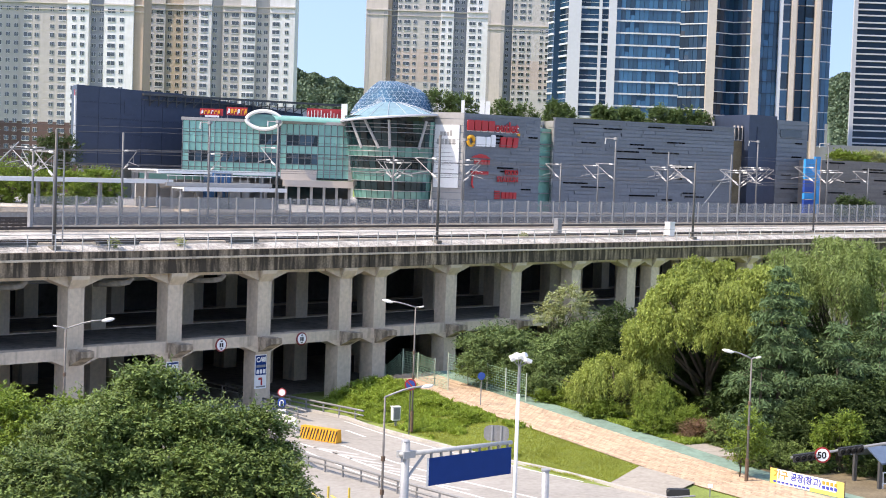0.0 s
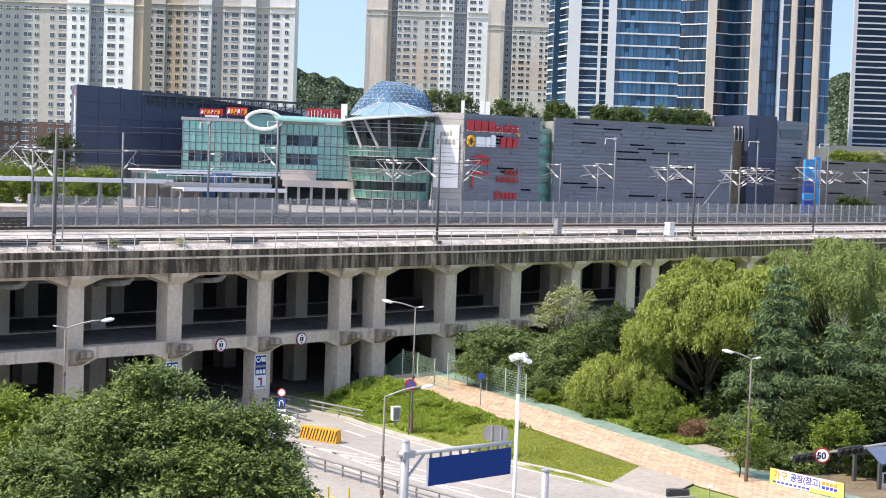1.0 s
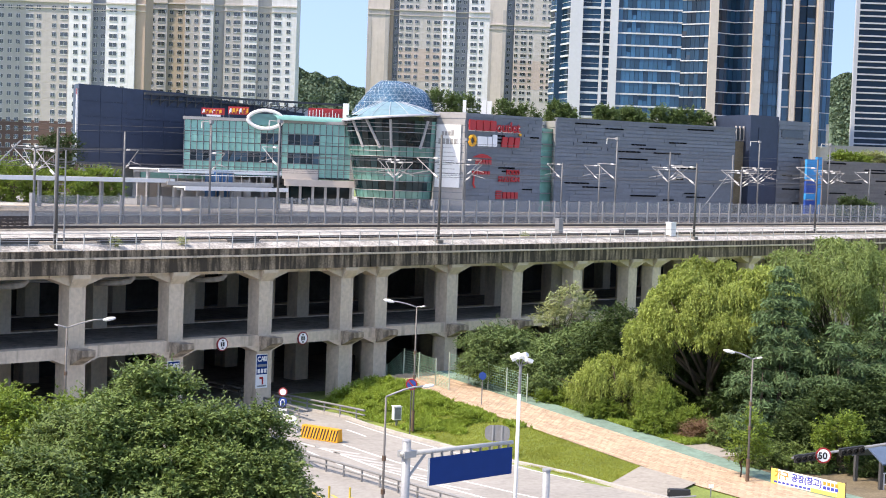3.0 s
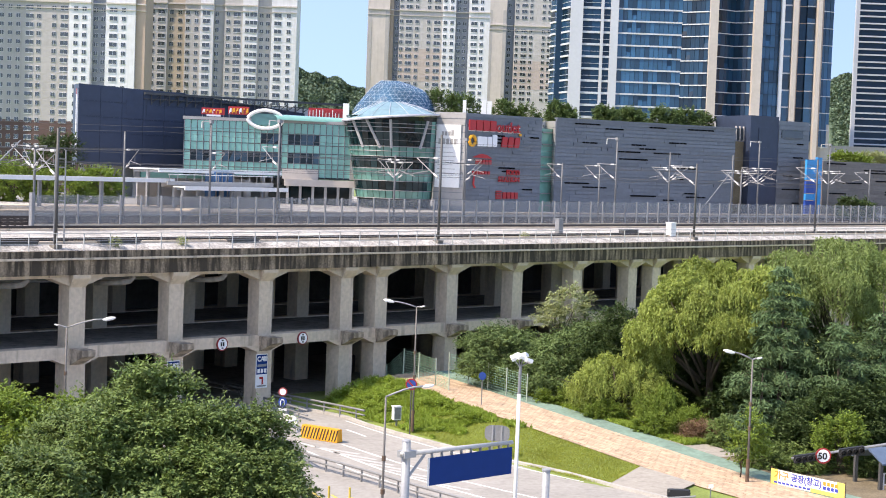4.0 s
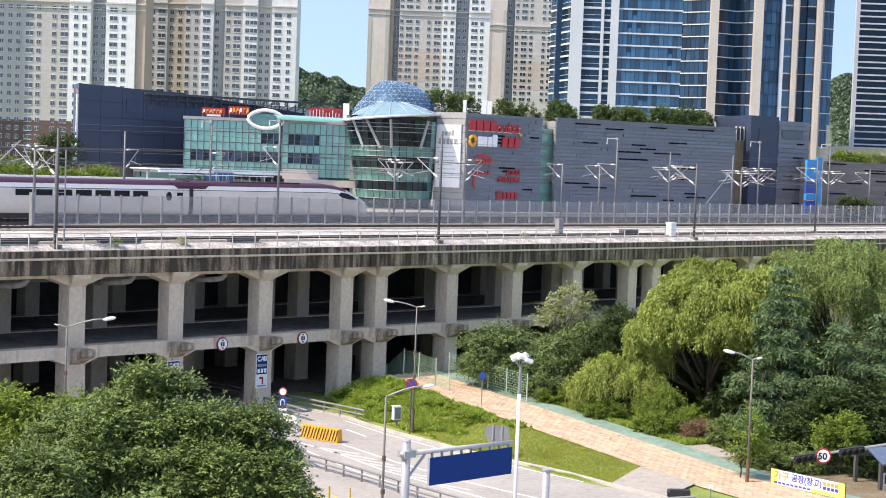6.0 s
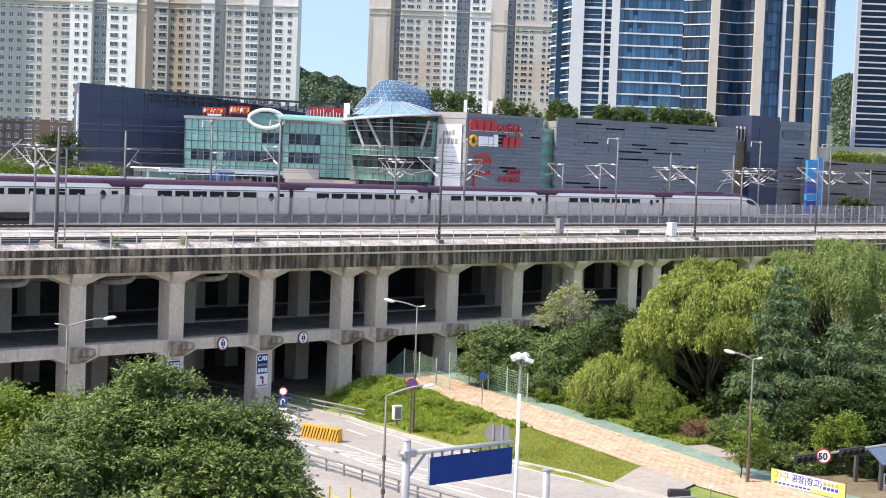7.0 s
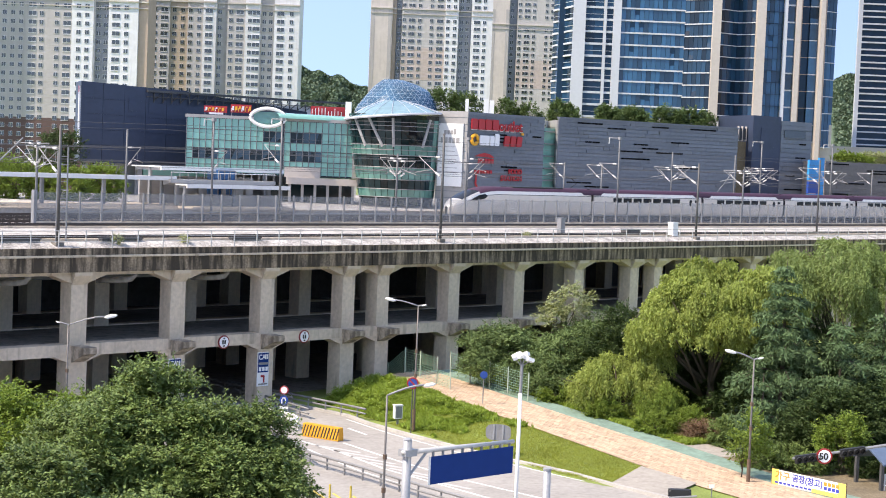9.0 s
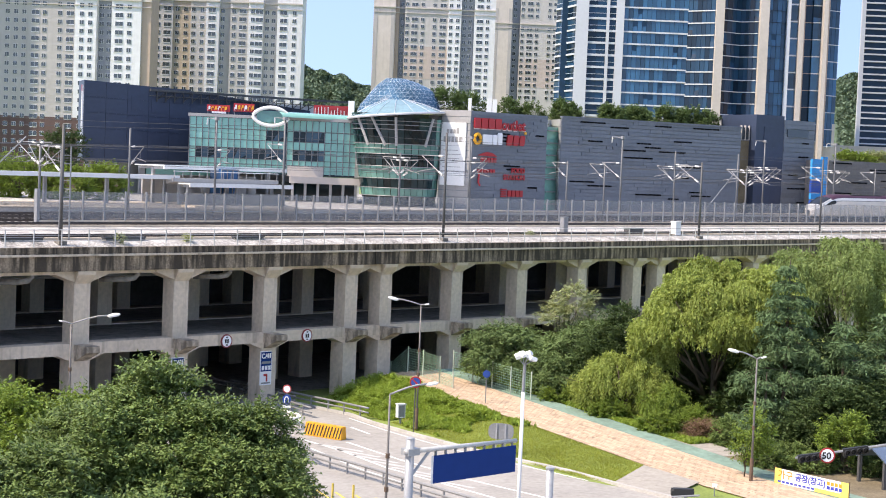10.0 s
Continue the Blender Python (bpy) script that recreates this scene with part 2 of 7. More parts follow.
def build_railway():
    bm = bmesh.new()
    loft(bm, [[(x, y, z) for y, z in ((PF - 0.02, 11.4), (PB + 60, 11.4), (PB + 60, 11.82), (PF + 1.0, 11.82), (PF - 0.02, 11.48))] for x in (-560, 640)])
    bmesh.ops.recalc_face_normals(bm, faces=bm.faces[:])
    part("ballast_bed", bm, M_BALLAST)
    bed = tagged(bpy.data.objects["ballast_bed"], "pale grey crushed-stone track ballast", "ballast", kind="stuff")
    bed.matrix_world = RAILWAY
    part("embankment", B(-560, 640, PB + 0.02, PB + 60, -3, 11.39), M_SOIL)
    tagged(bpy.data.objects["embankment"], "earth bank that carries the rail yard", "embankment", kind="structure").matrix_world = RAILWAY
    sleeper = mesh_of(B(-0.13, 0.13, -1.25, 1.25, 11.74, 11.9), M_SLEEPER)
    for p in (93.2, 108.1, 113.6, 119.05, 124.5):
        tr = thing("railway_track", "dark steel rails on concrete sleepers in pale ballast", "track", RAILWAY, "railway tracks", "structure")
        for q in (-0.75, 0.75):
            bm = B(-560, 640, p + q - 0.035, p + q + 0.035, 11.9, 12.08)
            box(bm, -560, 640, p + q - 0.07, p + q + 0.07, 11.86, 11.92)
            part("rail", bm, M_RAIL, tr)
        if p in (93.2, 108.1):
            for k in range(150):
                part("sleeper", sleeper, None, tr, at=pose(46 + k * 0.65 + (p - 93.2) * 0.8, p, 0))
            bm = bmesh.new()
            for k in range(260):
                x = 46 + 150 * 0.65 + (p - 93.2) * 0.8 + k * 0.65
                box(bm, x - 0.13, x + 0.13, p - 1.25, p + 1.25, 11.74, 11.9)
            tagged(part("far_sleepers", bm, M_SLEEPER, tr), kind="stuff")
        else:
            bm = bmesh.new()
            for k in range(420):
                x = 55 + k * 0.65
                box(bm, x - 0.13, x + 0.13, p - 1.25, p + 1.25, 11.74, 11.9)
            tagged(part("far_sleepers", bm, M_SLEEPER, tr), kind="stuff")
    for p in (91.6, 106.3):
        ob = tagged(part("cable_trough", B(0, 400, p, p + 0.35, 11.7, 11.98), M_CONC), "pale concrete cable trough beside the track", "cable trough", "cable troughs", "structure")
        ob.matrix_world = RAILWAY


build_railway()


# ---- railings, fence and catenary ----
def build_railing():
    ob = thing("deck_railing", "pale steel railing along the viaduct edge", "railing", RAILWAY, kind="structure")
    post = mesh_of(B(-0.028, 0.028, -0.028, 0.028, 11.48, 12.66), M_RAILING)
    for k in range(100):
        part("post", post, None, ob, at=pose(40.0 + 2.03 * k, PF - 0.3, 0))
    for z in (12.63, 12.28, 11.95):
        bm = bmesh.new()
        tube(bm, [(38, PF - 0.3, z), (243, PF - 0.3, z)], 0.03 if z > 12.5 else 0.014, 6)
        part("rail_bar", bm, M_RAILING, ob)


build_railing()
M_POLY = mat("polycarbonate", (0.47, 0.47, 0.46), 0.3, var=0.1, scale=0.5, piece=0.3)
_n, _l = M_POLY.node_tree.nodes, M_POLY.node_tree.links
_mx, _tr = _n.new("ShaderNodeMixShader"), _n.new("ShaderNodeBsdfTransparent")
_tr.inputs["Color"].default_value = (0.91, 0.91, 0.91, 1)
_mx.inputs[0].default_value = 0.2
_l.new(_tr.outputs["BSDF"], _mx.inputs[1])
_l.new(_n["Principled BSDF"].outputs["BSDF"], _mx.inputs[2])
_l.new(_mx.outputs["Shader"], _n["Material Output"].inputs["Surface"])


def build_noise_fence():
    ob = thing("trackside_fence", "clear grey panel fence with steel posts between tracks", "fence", RAILWAY, kind="structure")
    post = mesh_of(B(-0.06, 0.06, -0.07, 0.07, 11.8, 14.5), M_STEEL)
    pan = mesh_of(B(0.07, 1.97, -0.012, 0.012, 12.15, 14.42), M_POLY)
    mid = mesh_of(B(0.06, 1.98, -0.03, 0.03, 12.9, 12.96), M_STEEL)
    for k in range(89):
        x = 67.15 + 2.02 * k
        part("post", post, None, ob, at=pose(x, 110.2, 0))
        part("panel", pan, None, ob, at=pose(x, 110.2, 0)).visible_shadow = False
        part("crossbar", mid, None, ob, at=pose(x, 110.2, 0))
    part("kerb", B(67.0, 246, 110.1, 110.3, 11.8, 12.15), M_CONC, ob)
    part("end_post", B(66.9, 67.15, 110.0, 110.4, 11.8, 14.6), M_STEEL, ob)


build_noise_fence()
M_PORC = mat("insulator", (0.6, 0.6, 0.58), 0.3, var=0.05)


def catenary_mast(s, p, top, arms, dark=False, thick=0.115, label="galvanised catenary mast with a bracket arm beside the track"):
    """arms: (side, reach, height of the top tube); side +1 points away from the eye."""
    ob = thing("catenary_mast", label, "catenary mast", RAILWAY @ pose(s, p, 11.6), "catenary masts")
    h = top - 11.6
    m = M_STEEL_DARK if dark else M_MAST
    part("pole", tube(bmesh.new(), [(0, 0, 0), (0, 0, h * 0.5), (0, 0, h)], thick, 10, thick * 0.8), m, ob, smooth=True)
    part("base", B(-0.3, 0.3, -0.3, 0.3, 0, 0.25), M_CONC_DARK, ob)
    if top > 20.8 and not dark:          # feeder bracket at the head
        fb = part("feeder_bracket", tube(bmesh.new(), [(0, 0, h - 0.15), (0, 1.5, h - 0.1)], 0.04, 6), M_STEEL, ob)
        part("insulator", tube(bmesh.new(), [(0, 1.45, h - 0.12), (0, 1.5, h - 0.75)], 0.06, 6), M_PORC, fb)
        part("head_clamp", B(-0.17, 0.17, -0.17, 0.17, h - 0.3, h), M_STEEL, ob)
    doubled = [(a, r, zz, dx) for a, r, zz in arms for dx in ((-0.55, 0.55) if len(arms) > 1 else (0.0,))]
    for side, reach, z, dx in doubled:
        z -= 11.6
        if dx > 0:
            z -= 0.25
        bm = bmesh.new()
        tube(bm, [(dx * 0.2, 0, z), (dx, side * reach, z + 0.05)], 0.035, 6)
        tube(bm, [(dx * 0.2, 0, z - 1.75), (dx, side * reach * 0.98, z)], 0.035, 6)
        if dx:
            tube(bm, [(0, 0, z + 0.05), (dx, 0, z + 0.05)], 0.04, 5)
        arm = part("bracket_arm", bm, M_STEEL, ob, "pale tubular bracket")
        bm = tube(bmesh.new(), [(dx * 0.6, side * reach * 0.45, z - 1.0), (dx, side * reach * 1.05, z - 1.25), (dx, side * reach * 1.15, z - 1.35)], 0.03, 6)
        tube(bm, [(dx * 0.8, side * reach * 0.75, z - 0.45), (dx * 0.8, side * reach * 0.75, z - 1.15)], 0.02, 4)
        part("steady_arm", bm, M_STEEL, arm)
        for zz, yy in ((z, 0.35), (z - 1.5, 0.35)):
            part("insulator", tube(bmesh.new(), [(dx * 0.3, side * yy, zz), (dx * 0.45, side * (yy + 0.45), zz + (0.02 if zz == z else 0.27))], 0.085, 8), M_PORC, arm)
    return ob


for s, p, top, arms in ((56.7, 90.25, 19.4, ((1, 2.6, 17.9),)), (92.0, 90.25, 20.3, ((1, 2.8, 18.4),)), (127.0, 90.25, 18.9, ((1, 2.8, 18.5),)), (161.3, 97.9, 20.0, ((1, 2.8, 19.0),))):
    catenary_mast(s, p, top, arms, True, label="dark steel catenary mast on the viaduct edge")
for s, p, top, arms in ((67.5, 110.7, 18.4, ((1, 2.6, 18.2), (-1, 2.6, 18.2))), (92.2, 110.7, 21.4, ((1, 2.4, 18.9),)), (116.2, 110.7, 20.3, ((-1, 2.4, 18.0),)),
                        (140.6, 110.7, 21.6, ((1, 2.8, 18.6),)), (165.1, 110.7, 18.65, ((-1, 2.6, 18.4), (1, 2.6, 18.4))),
                        (83.7, 122.2, 19.86, ((-1, 2.2, 18.2),)), (93.4, 122.2, 21.3, ((-1, 2.2, 18.2),)), (112.0, 116.3, 18.7, ((-1, 2.0, 18.2), (1, 2.0, 18.2))),
                        (128.5, 122.2, 20.9, ((-1, 2.4, 18.5),)), (152.0, 122.2, 18.6, ((1, 2.4, 18.4),)), (145.0, 122.2, 18.6, ((1, 2.4, 18.4),)), (166.1, 122.2, 20.5, ((-1, 2.4, 18.8), (1, 2.4, 18.5))), (180.1, 122.2, 20.55, ()),
                        (186.3, 122.2, 22.65, ((-1, 2.4, 18.9), (1, 2.4, 18.9))), (204.5, 122.2, 22.9, ((-1, 2.2, 18.9), (1, 2.2, 18.9))), (216.1, 122.2, 19.5, ((1, 2.6, 18.9),))):
    catenary_mast(s, p, top, arms)


def build_wires():
    for p, z in ((93.0, 16.9), (93.0, 18.3), (108.1, 16.9), (108.1, 18.4), (113.6, 17.0), (113.6, 18.4), (119.05, 17.0), (119.05, 18.4), (124.5, 17.0), (124.5, 18.4), (122.2, 20.0), (110.7, 20.4)):
        bm = bmesh.new()
        pts = []
        sag = 0.35 if z > 18 else 0.02
        for k in range(0, 81):
            u = (k % 10) / 10
            pts.append((-10 + k * 4.9, p, z - sag * 4 * u * (1 - u)))
        tube(bm, pts, 0.014, 4)
        tagged(part("overhead_wire", bm, M_WIRE), "thin dark overhead line above the tracks", "overhead wire", "overhead wires").matrix_world = RAILWAY
    for a, b in (((66.2, 110.7, 18.6), (58.0, 108.5, 12.2)), ((180.1, 122.2, 18.6), (171.0, 121.5, 12.2))):
        tagged(part("stay_rod", tube(bmesh.new(), [a, b], 0.05, 6), M_STEEL), "slanting pale steel mast stay", "stay", "mast stays").matrix_world = RAILWAY


build_wires()


def cabinet(s, p, w, d, h, m, label):
    ob = thing("trackside_cabinet", label, "cabinet", RAILWAY @ pose(s, p, 11.78), "trackside cabinets")
    bm = B(-w / 2, w / 2, -d / 2, d / 2, 0.08, h)
    bmesh.ops.bevel(bm, geom=bm.edges[:], offset=0.02, segments=1)
    part("body", bm, m, ob)
    part("lid", B(-w / 2 - 0.05, w / 2 + 0.05, -d / 2 - 0.05, d / 2 + 0.05, h, h + 0.06), m, ob)
    part("plinth", B(-w / 2, w / 2, -d / 2, d / 2, -0.1, 0.08), M_CONC_DARK, ob)
    part("door", B(-w / 2 + 0.08, w / 2 - 0.08, -d / 2 - 0.03, -d / 2, 0.2, h - 0.1), m, ob)


cabinet(125.4, 91.8, 0.8, 0.6, 1.35, M_WHITE, "white electrical cabinet on the ballast")
cabinet(114.95, 97.0, 0.6, 0.5, 1.45, M_STEEL, "grey narrow relay cabinet on the ballast")
cabinet(123.6, 95.5, 2.0, 0.8, 0.5, M_STEEL_DARK, "low dark point-motor box beside the track")
cabinet(62.0, 90.9, 3.2, 0.4, 0.22, M_STEEL_DARK, "low dark cover box by the railing")
cabinet(72.6, 90.9, 2.6, 0.4, 0.22, M_STEEL_DARK, "low dark cover box by the railing")
cabinet(54.2, 90.9, 3.0, 0.4, 0.22, M_STEEL_DARK, "low dark cover box by the railing")
# signal frame beside the first mast
sg = thing("signal_ladder", "galvanised ladder and frame fixed beside a mast", "ladder", RAILWAY @ pose(57.6, 91.5, 11.7))
for x in (-0.25, 0.5):
    part("stile", tube(bmesh.new(), [(x, 0, 0), (x, 0, 6.0 if x < 0 else 6.3)], 0.05, 6), M_STEEL, sg)
for k in range(7):
    part("rung", tube(bmesh.new(), [(-0.25, 0, 2.4 + k * 0.55), (0.5, 0, 2.4 + k * 0.55)], 0.03, 5), M_STEEL, sg)


def platform_canopy(s0, s1, p0, p1, z, label, wall=False):
    ob = thing("platform_canopy", label, "platform canopy", RAILWAY, "platform canopies")
    bm = B(s0, s1, p0, p1, z - 0.12, z)
    box(bm, s0, s1, p0 - 0.05, p0 + 0.1, z - 0.35, z + 0.05)
    part("roof", bm, M_WHITE, ob)
    n = max(2, int((s1 - s0) / 6))
    for k in range(n + 1):
        s = s0 + 0.5 + (s1 - s0 - 1) * k / n
        part("column", B(s - 0.15, s + 0.15, (p0 + p1) / 2 - 0.15, (p0 + p1) / 2 + 0.15, 11.7, z - 0.1), M_STEEL, ob)
        part("rafter", B(s - 0.08, s + 0.08, p0, p1, z - 0.4, z - 0.12), M_STEEL, ob)
    part("platform", B(s0, s1, p0 - 1, p1 + 1, 11.7, 12.7), M_CONC, ob)
    if wall:
        part("screen_wall", B(s0 + 1, s1, p1, p1 + 0.2, 12.7, z - 1.0), M_MALL_LIGHT, ob)


platform_canopy(60, 95, 130, 133.5, 15.5, "long thin white platform roof on steel posts")
platform_canopy(93.8, 109.5, 131, 136, 16.5, "white station platform roof with grey rafters", True)
platform_canopy(94.5, 107.6, 127.6, 129.5, 14.85, "low grey-white station roof beside the tracks", True)


def station_bridge():
    ob = thing("station_concourse", "pale concrete station concourse with a curved belly and railing", "concourse", RAILWAY)
    a, b, n = 94.0, 107.4, 10
    bm = bmesh.new()
    loft(bm, [[(a + (b - a) * k / n, y, z) for y, z in ((129.7, 14.95 - 0.5 * (k / n) * (1 - k / n)), (130.8, 14.7 - 0.5 * (k / n) * (1 - k / n)), (130.9, 15.3), (129.7, 15.3))] for k in range(n + 1)])
    part("belly", bm, M_MALL_LIGHT, ob, "pale curved underside")
    for k in range(14):
        part("baluster", B(94.2 + k, 94.26 + k, 129.75, 129.8, 15.3, 15.95), M_STEEL, ob)
    part("handrail", B(94.1, 107.4, 129.72, 129.8, 15.95, 16.02), M_WHITE, ob)
    for k in range(5):
        part("pillar", B(95.0 + k * 2.9, 95.35 + k * 2.9, 130.0, 130.35, 11.7, 14.75), M_MALL_LIGHT, ob)


station_bridge()
wl = thing("platform_wall", "long grey concrete wall with a pale capping behind the tracks", "wall", RAILWAY, kind="structure")
part("wall", B(50, 320, 126.6, 126.85, 11.7, 12.45), M_SLEEPER, wl)
part("capping", B(50, 320, 126.52, 126.92, 12.45, 12.55), M_CONC, wl)
lift = thing("lift_shaft", "blue-glazed lift shaft on the station platform", "lift shaft", RAILWAY @ pose(101.65, 130.9, 11.7))
part("shaft", B(-1.1, 1.1, -0.3, 1.5, 0, 4.6), M_CYAN_DARK, lift)
for x in (-1.1, -0.36, 0.36, 1.05):
    part("frame", B(x, x + 0.09, -0.4, -0.3, 0, 4.6), M_STEEL, lift)
for z in (1.5, 3.0, 4.5):
    part("frame", B(-1.1, 1.14, -0.42, -0.3, z, z + 0.1), M_STEEL, lift)


# ---- far buildings ----
def apt_paint(name, c):
    return mat(name, c, 0.85, var=0.07, scale=0.15, stain=0.12)


M_APT_WHITE = apt_paint("white_render", (0.68, 0.69, 0.71))
M_APT_BEIGE = apt_paint("beige_render", (0.43, 0.41, 0.4))
M_APT_GREY = apt_paint("grey_render", (0.48, 0.465, 0.455))
M_APT_CREAM = apt_paint("cream_render", (0.57, 0.52, 0.48))
M_APT_TAN = apt_paint("tan_render", (0.45, 0.37, 0.285))
M_APT_PEACH = apt_paint("peach_render", (0.49, 0.415, 0.38))
M_APT_BROWN = apt_paint("brown_render", (0.46, 0.35, 0.28))
M_APT_BLUE = apt_paint("slate_blue_render", (0.26, 0.28, 0.32))
M_APT_BRICK = apt_paint("brick_cladding", (0.115, 0.072, 0.066))
M_FLATGLASS = glass_face("window_glass", (0.05, 0.06, 0.065), 0.08, piece=0.8)
M_TOWERGLASS = glass_face("tower_glass", (0.022, 0.095, 0.19), 0.05, var=0.45, piece=1.6, scale=0.12, spec=0.6)
M_TOWERGLASS_DARK = glass_face("dark_tower_glass", (0.014, 0.05, 0.1), 0.05, var=0.45, piece=1.6, scale=0.12, spec=0.25)
M_GREENGLASS = glass_face("green_glass", (0.2, 0.46, 0.38), 0.12, var=0.2, piece=0.5)
M_DRUMGLASS = glass_face("drum_glass", (0.01, 0.03, 0.034), 0.05, var=0.5, piece=0.9, spec=0.35)
M_BLUEGLASS = glass_face("dome_glass", (0.045, 0.16, 0.28), 0.12, var=0.45, scale=1.2, piece=0.6)
M_PIER = mat("cream_stone", (0.5, 0.45, 0.405), 0.7, var=0.07, scale=0.3)
M_PIER_WHITE = mat("white_pier", (0.52, 0.54, 0.58), 0.5, var=0.05, scale=0.3)


def window_mesh(w, h):
    """A white frame that sits on a wall whose face is y = 0, and the mesh of one of its two panes."""
    return (mesh_of(B(-w / 2, w / 2, -0.1, 0.02, -h / 2, h / 2), M_WHITE),
            mesh_of(B(-w / 4 + 0.045, w / 4 - 0.045, -0.13, -0.05, -h / 2 + 0.07, h / 2 - 0.07), M_FLATGLASS), w / 4)


WINDOWS = {}
BAYS_A = (  # from, to, set back, wall, windows (middle, width)
    (-161.4, -142.1, 0.6, M_APT_BEIGE, ((-157.6, 2.0), (-154.8, 1.1), (-149.1, 1.1), (-146.3, 1.1), (-143.6, 1.1),)),
    (-142.1, -126.5, 0.0, M_APT_BEIGE, ((-139.7, 2.0), (-136.7, 1.1), (-131.6, 1.1), (-128.2, 2.0),)),
    (-126.5, -119.3, -0.8, M_APT_WHITE, ((-124.2, 1.1), (-121.4, 1.1),)),
    (-119.3, -114.3, 2.5, M_APT_BLUE, ((-118.2, 1.1), (-115.8, 1.1),)),
    (-114.3, -104.5, -0.8, M_APT_WHITE, ((-111.8, 2.0), (-108.4, 1.1),)),
    (-104.5, -101.4, 0.2, M_APT_BROWN, ()),
)
BAYS_B = (  # from, to, how far set back, wall, windows (middle, width)
    (-110.8, -102.4, 0.0, M_APT_GREY, ((-107.7, 1.1), (-104.4, 2.0),)),
    (-102.4, -96.0, 0.8, M_APT_TAN, ((-100.9, 1.1), (-97.9, 1.1),)),
    (-96.0, -90.3, 0.2, M_APT_GREY, ((-95.0, 1.1), (-91.9, 1.1),)),
    (-90.3, -85.6, -0.8, M_APT_WHITE, ((-88.2, 2.0),)),
    (-85.6, -81.7, 2.2, M_APT_GREY, ((-84.7, 1.1),)),
    (-81.7, -75.1, 0.0, M_APT_GREY, ((-80.4, 1.1), (-77.2, 2.0),)),
    (-75.1, -69.8, -0.6, M_APT_WHITE, ((-73.5, 1.1), (-71.2, 2.0),)),
    (-69.8, -64.7, 2.2, M_APT_GREY, ((-68.6, 1.1), (-66.3, 1.1),)),
    (-64.7, -55.6, -0.8, M_APT_WHITE, ((-62.4, 2.0), (-58.5, 1.1),)),
)
BAYS_C = (  # from, to, how far set back, wall, windows (middle, width)
    (-34.5, -25.5, -1.0, M_APT_CREAM, ()),
    (-25.5, -23.9, 0.5, M_APT_BROWN, ()),
    (-23.9, -21.5, 2.5, M_APT_BLUE, ((-22.7, 1.1),)),
    (-21.5, -3.6, 0.0, M_APT_GREY, ((-20.6, 1.1), (-17.5, 2.0), (-14.2, 1.1), (-9.3, 1.1), (-5.8, 2.0),)),
    (-3.6, 1.8, -0.8, M_APT_WHITE, ((-2.5, 1.1), (0.3, 1.1),)),
    (1.8, 7.2, 2.5, M_APT_BLUE, ((3.2, 1.1), (5.5, 1.1),)),
    (7.2, 15.9, -0.8, M_APT_WHITE, ((9.5, 2.0), (12.6, 1.1),)),
)
BAYS_D = (  # from, to, how far set back, wall, windows (middle, width)
    (17.3, 25.7, -1.0, M_APT_CREAM, ()),
    (25.7, 29.4, 2.0, M_APT_BLUE, ((27.1, 1.1),)),
    (29.4, 49.8, 0.0, M_APT_GREY, ((30.5, 1.1), (33.9, 2.0), (37.1, 1.1), (42.9, 1.1), (46.1, 2.0),)),
)


def apartment(label, y, bays, row, floor, rows, top, ledge, brick=0.0, peach=None):
    ob = thing("apartment_block", label, "apartment block", pose(0, y, 0), "apartment blocks")
    for x0, x1, back, wall, wins in bays:
        part("wall", B(x0, x1, back, back + 14, brick, top), wall, ob)
        if brick:
            part("base", B(x0, x1, back - 0.05, back + 14, 0, brick), M_APT_BRICK, ob, "brown brick-clad lower floors")
        if peach and wall is M_APT_GREY:
            part("painted_band", B(x0 + 0.02, x1 - 0.02, back - 0.06, back + 0.3, *peach), M_APT_PEACH, ob, "peach-painted wall band")
        part("ledge", B(x0 - 0.05, x1 + 0.05, back - 0.6, back + 1, ledge, ledge + 0.5), M_APT_CREAM, ob)
        part("ledge", B(x0 - 0.05, x1 + 0.05, back - 0.4, back + 1, ledge - 2.0, ledge - 1.7), M_APT_CREAM, ob)
        for xc, w in wins:
            if w not in WINDOWS:
                WINDOWS[w] = window_mesh(w * 1.3, 1.5)
            for k in range(-4 if peach else 0, rows):
                z = row - k * floor + (3.2 if k < 0 else 0)
                fr, pn, q = WINDOWS[w]
                win = part("window", fr, None, ob, at=pose(xc, back - (0.09 if peach and wall is M_APT_GREY else 0.03), z))
                for side in (-q, q):
                    part("pane", pn, None, win, at=pose(side, 0, 0))
            if w > 1.5:          # balcony sill bands between the floors
                for k in range(0, rows, 1):
                    part("sill", B(xc - w / 2 - 0.3, xc + w / 2 + 0.3, back - 0.16, back, row - k * floor - 0.95, row - k * floor - 0.8), M_APT_WHITE, ob)
    return ob


apartment("tall white and beige apartment tower with rows of windows", 535, BAYS_A, 64.86, 2.863, 19, 92, 66.7, 27.5)
apartment("tall grey and white apartment tower behind the mall", 582, BAYS_B, 69.06, 2.859, 17, 96, 72.0, 30.0)
apartment("cream and peach apartment tower with a blank end wall", 668, BAYS_C, 76.28, 2.858, 14, 110, 80.6, 0, (51.7, 65.1))
apartment("distant cream and peach apartment tower", 750, BAYS_D, 80.95, 2.879, 12, 112, 83.0, 0, (53.8, 67.0))
nb = thing("apartment_block", "tall apartment tower that shades its neighbour", "apartment block", pose(-190, 541, 0), "apartment blocks")
part("wall", B(-15, 15, -21.4, 19, 0, 126), M_APT_GREY, nb)
part("ledge", B(-15.1, 15.1, -21.5, 19.1, 126, 127), M_APT_CREAM, nb)
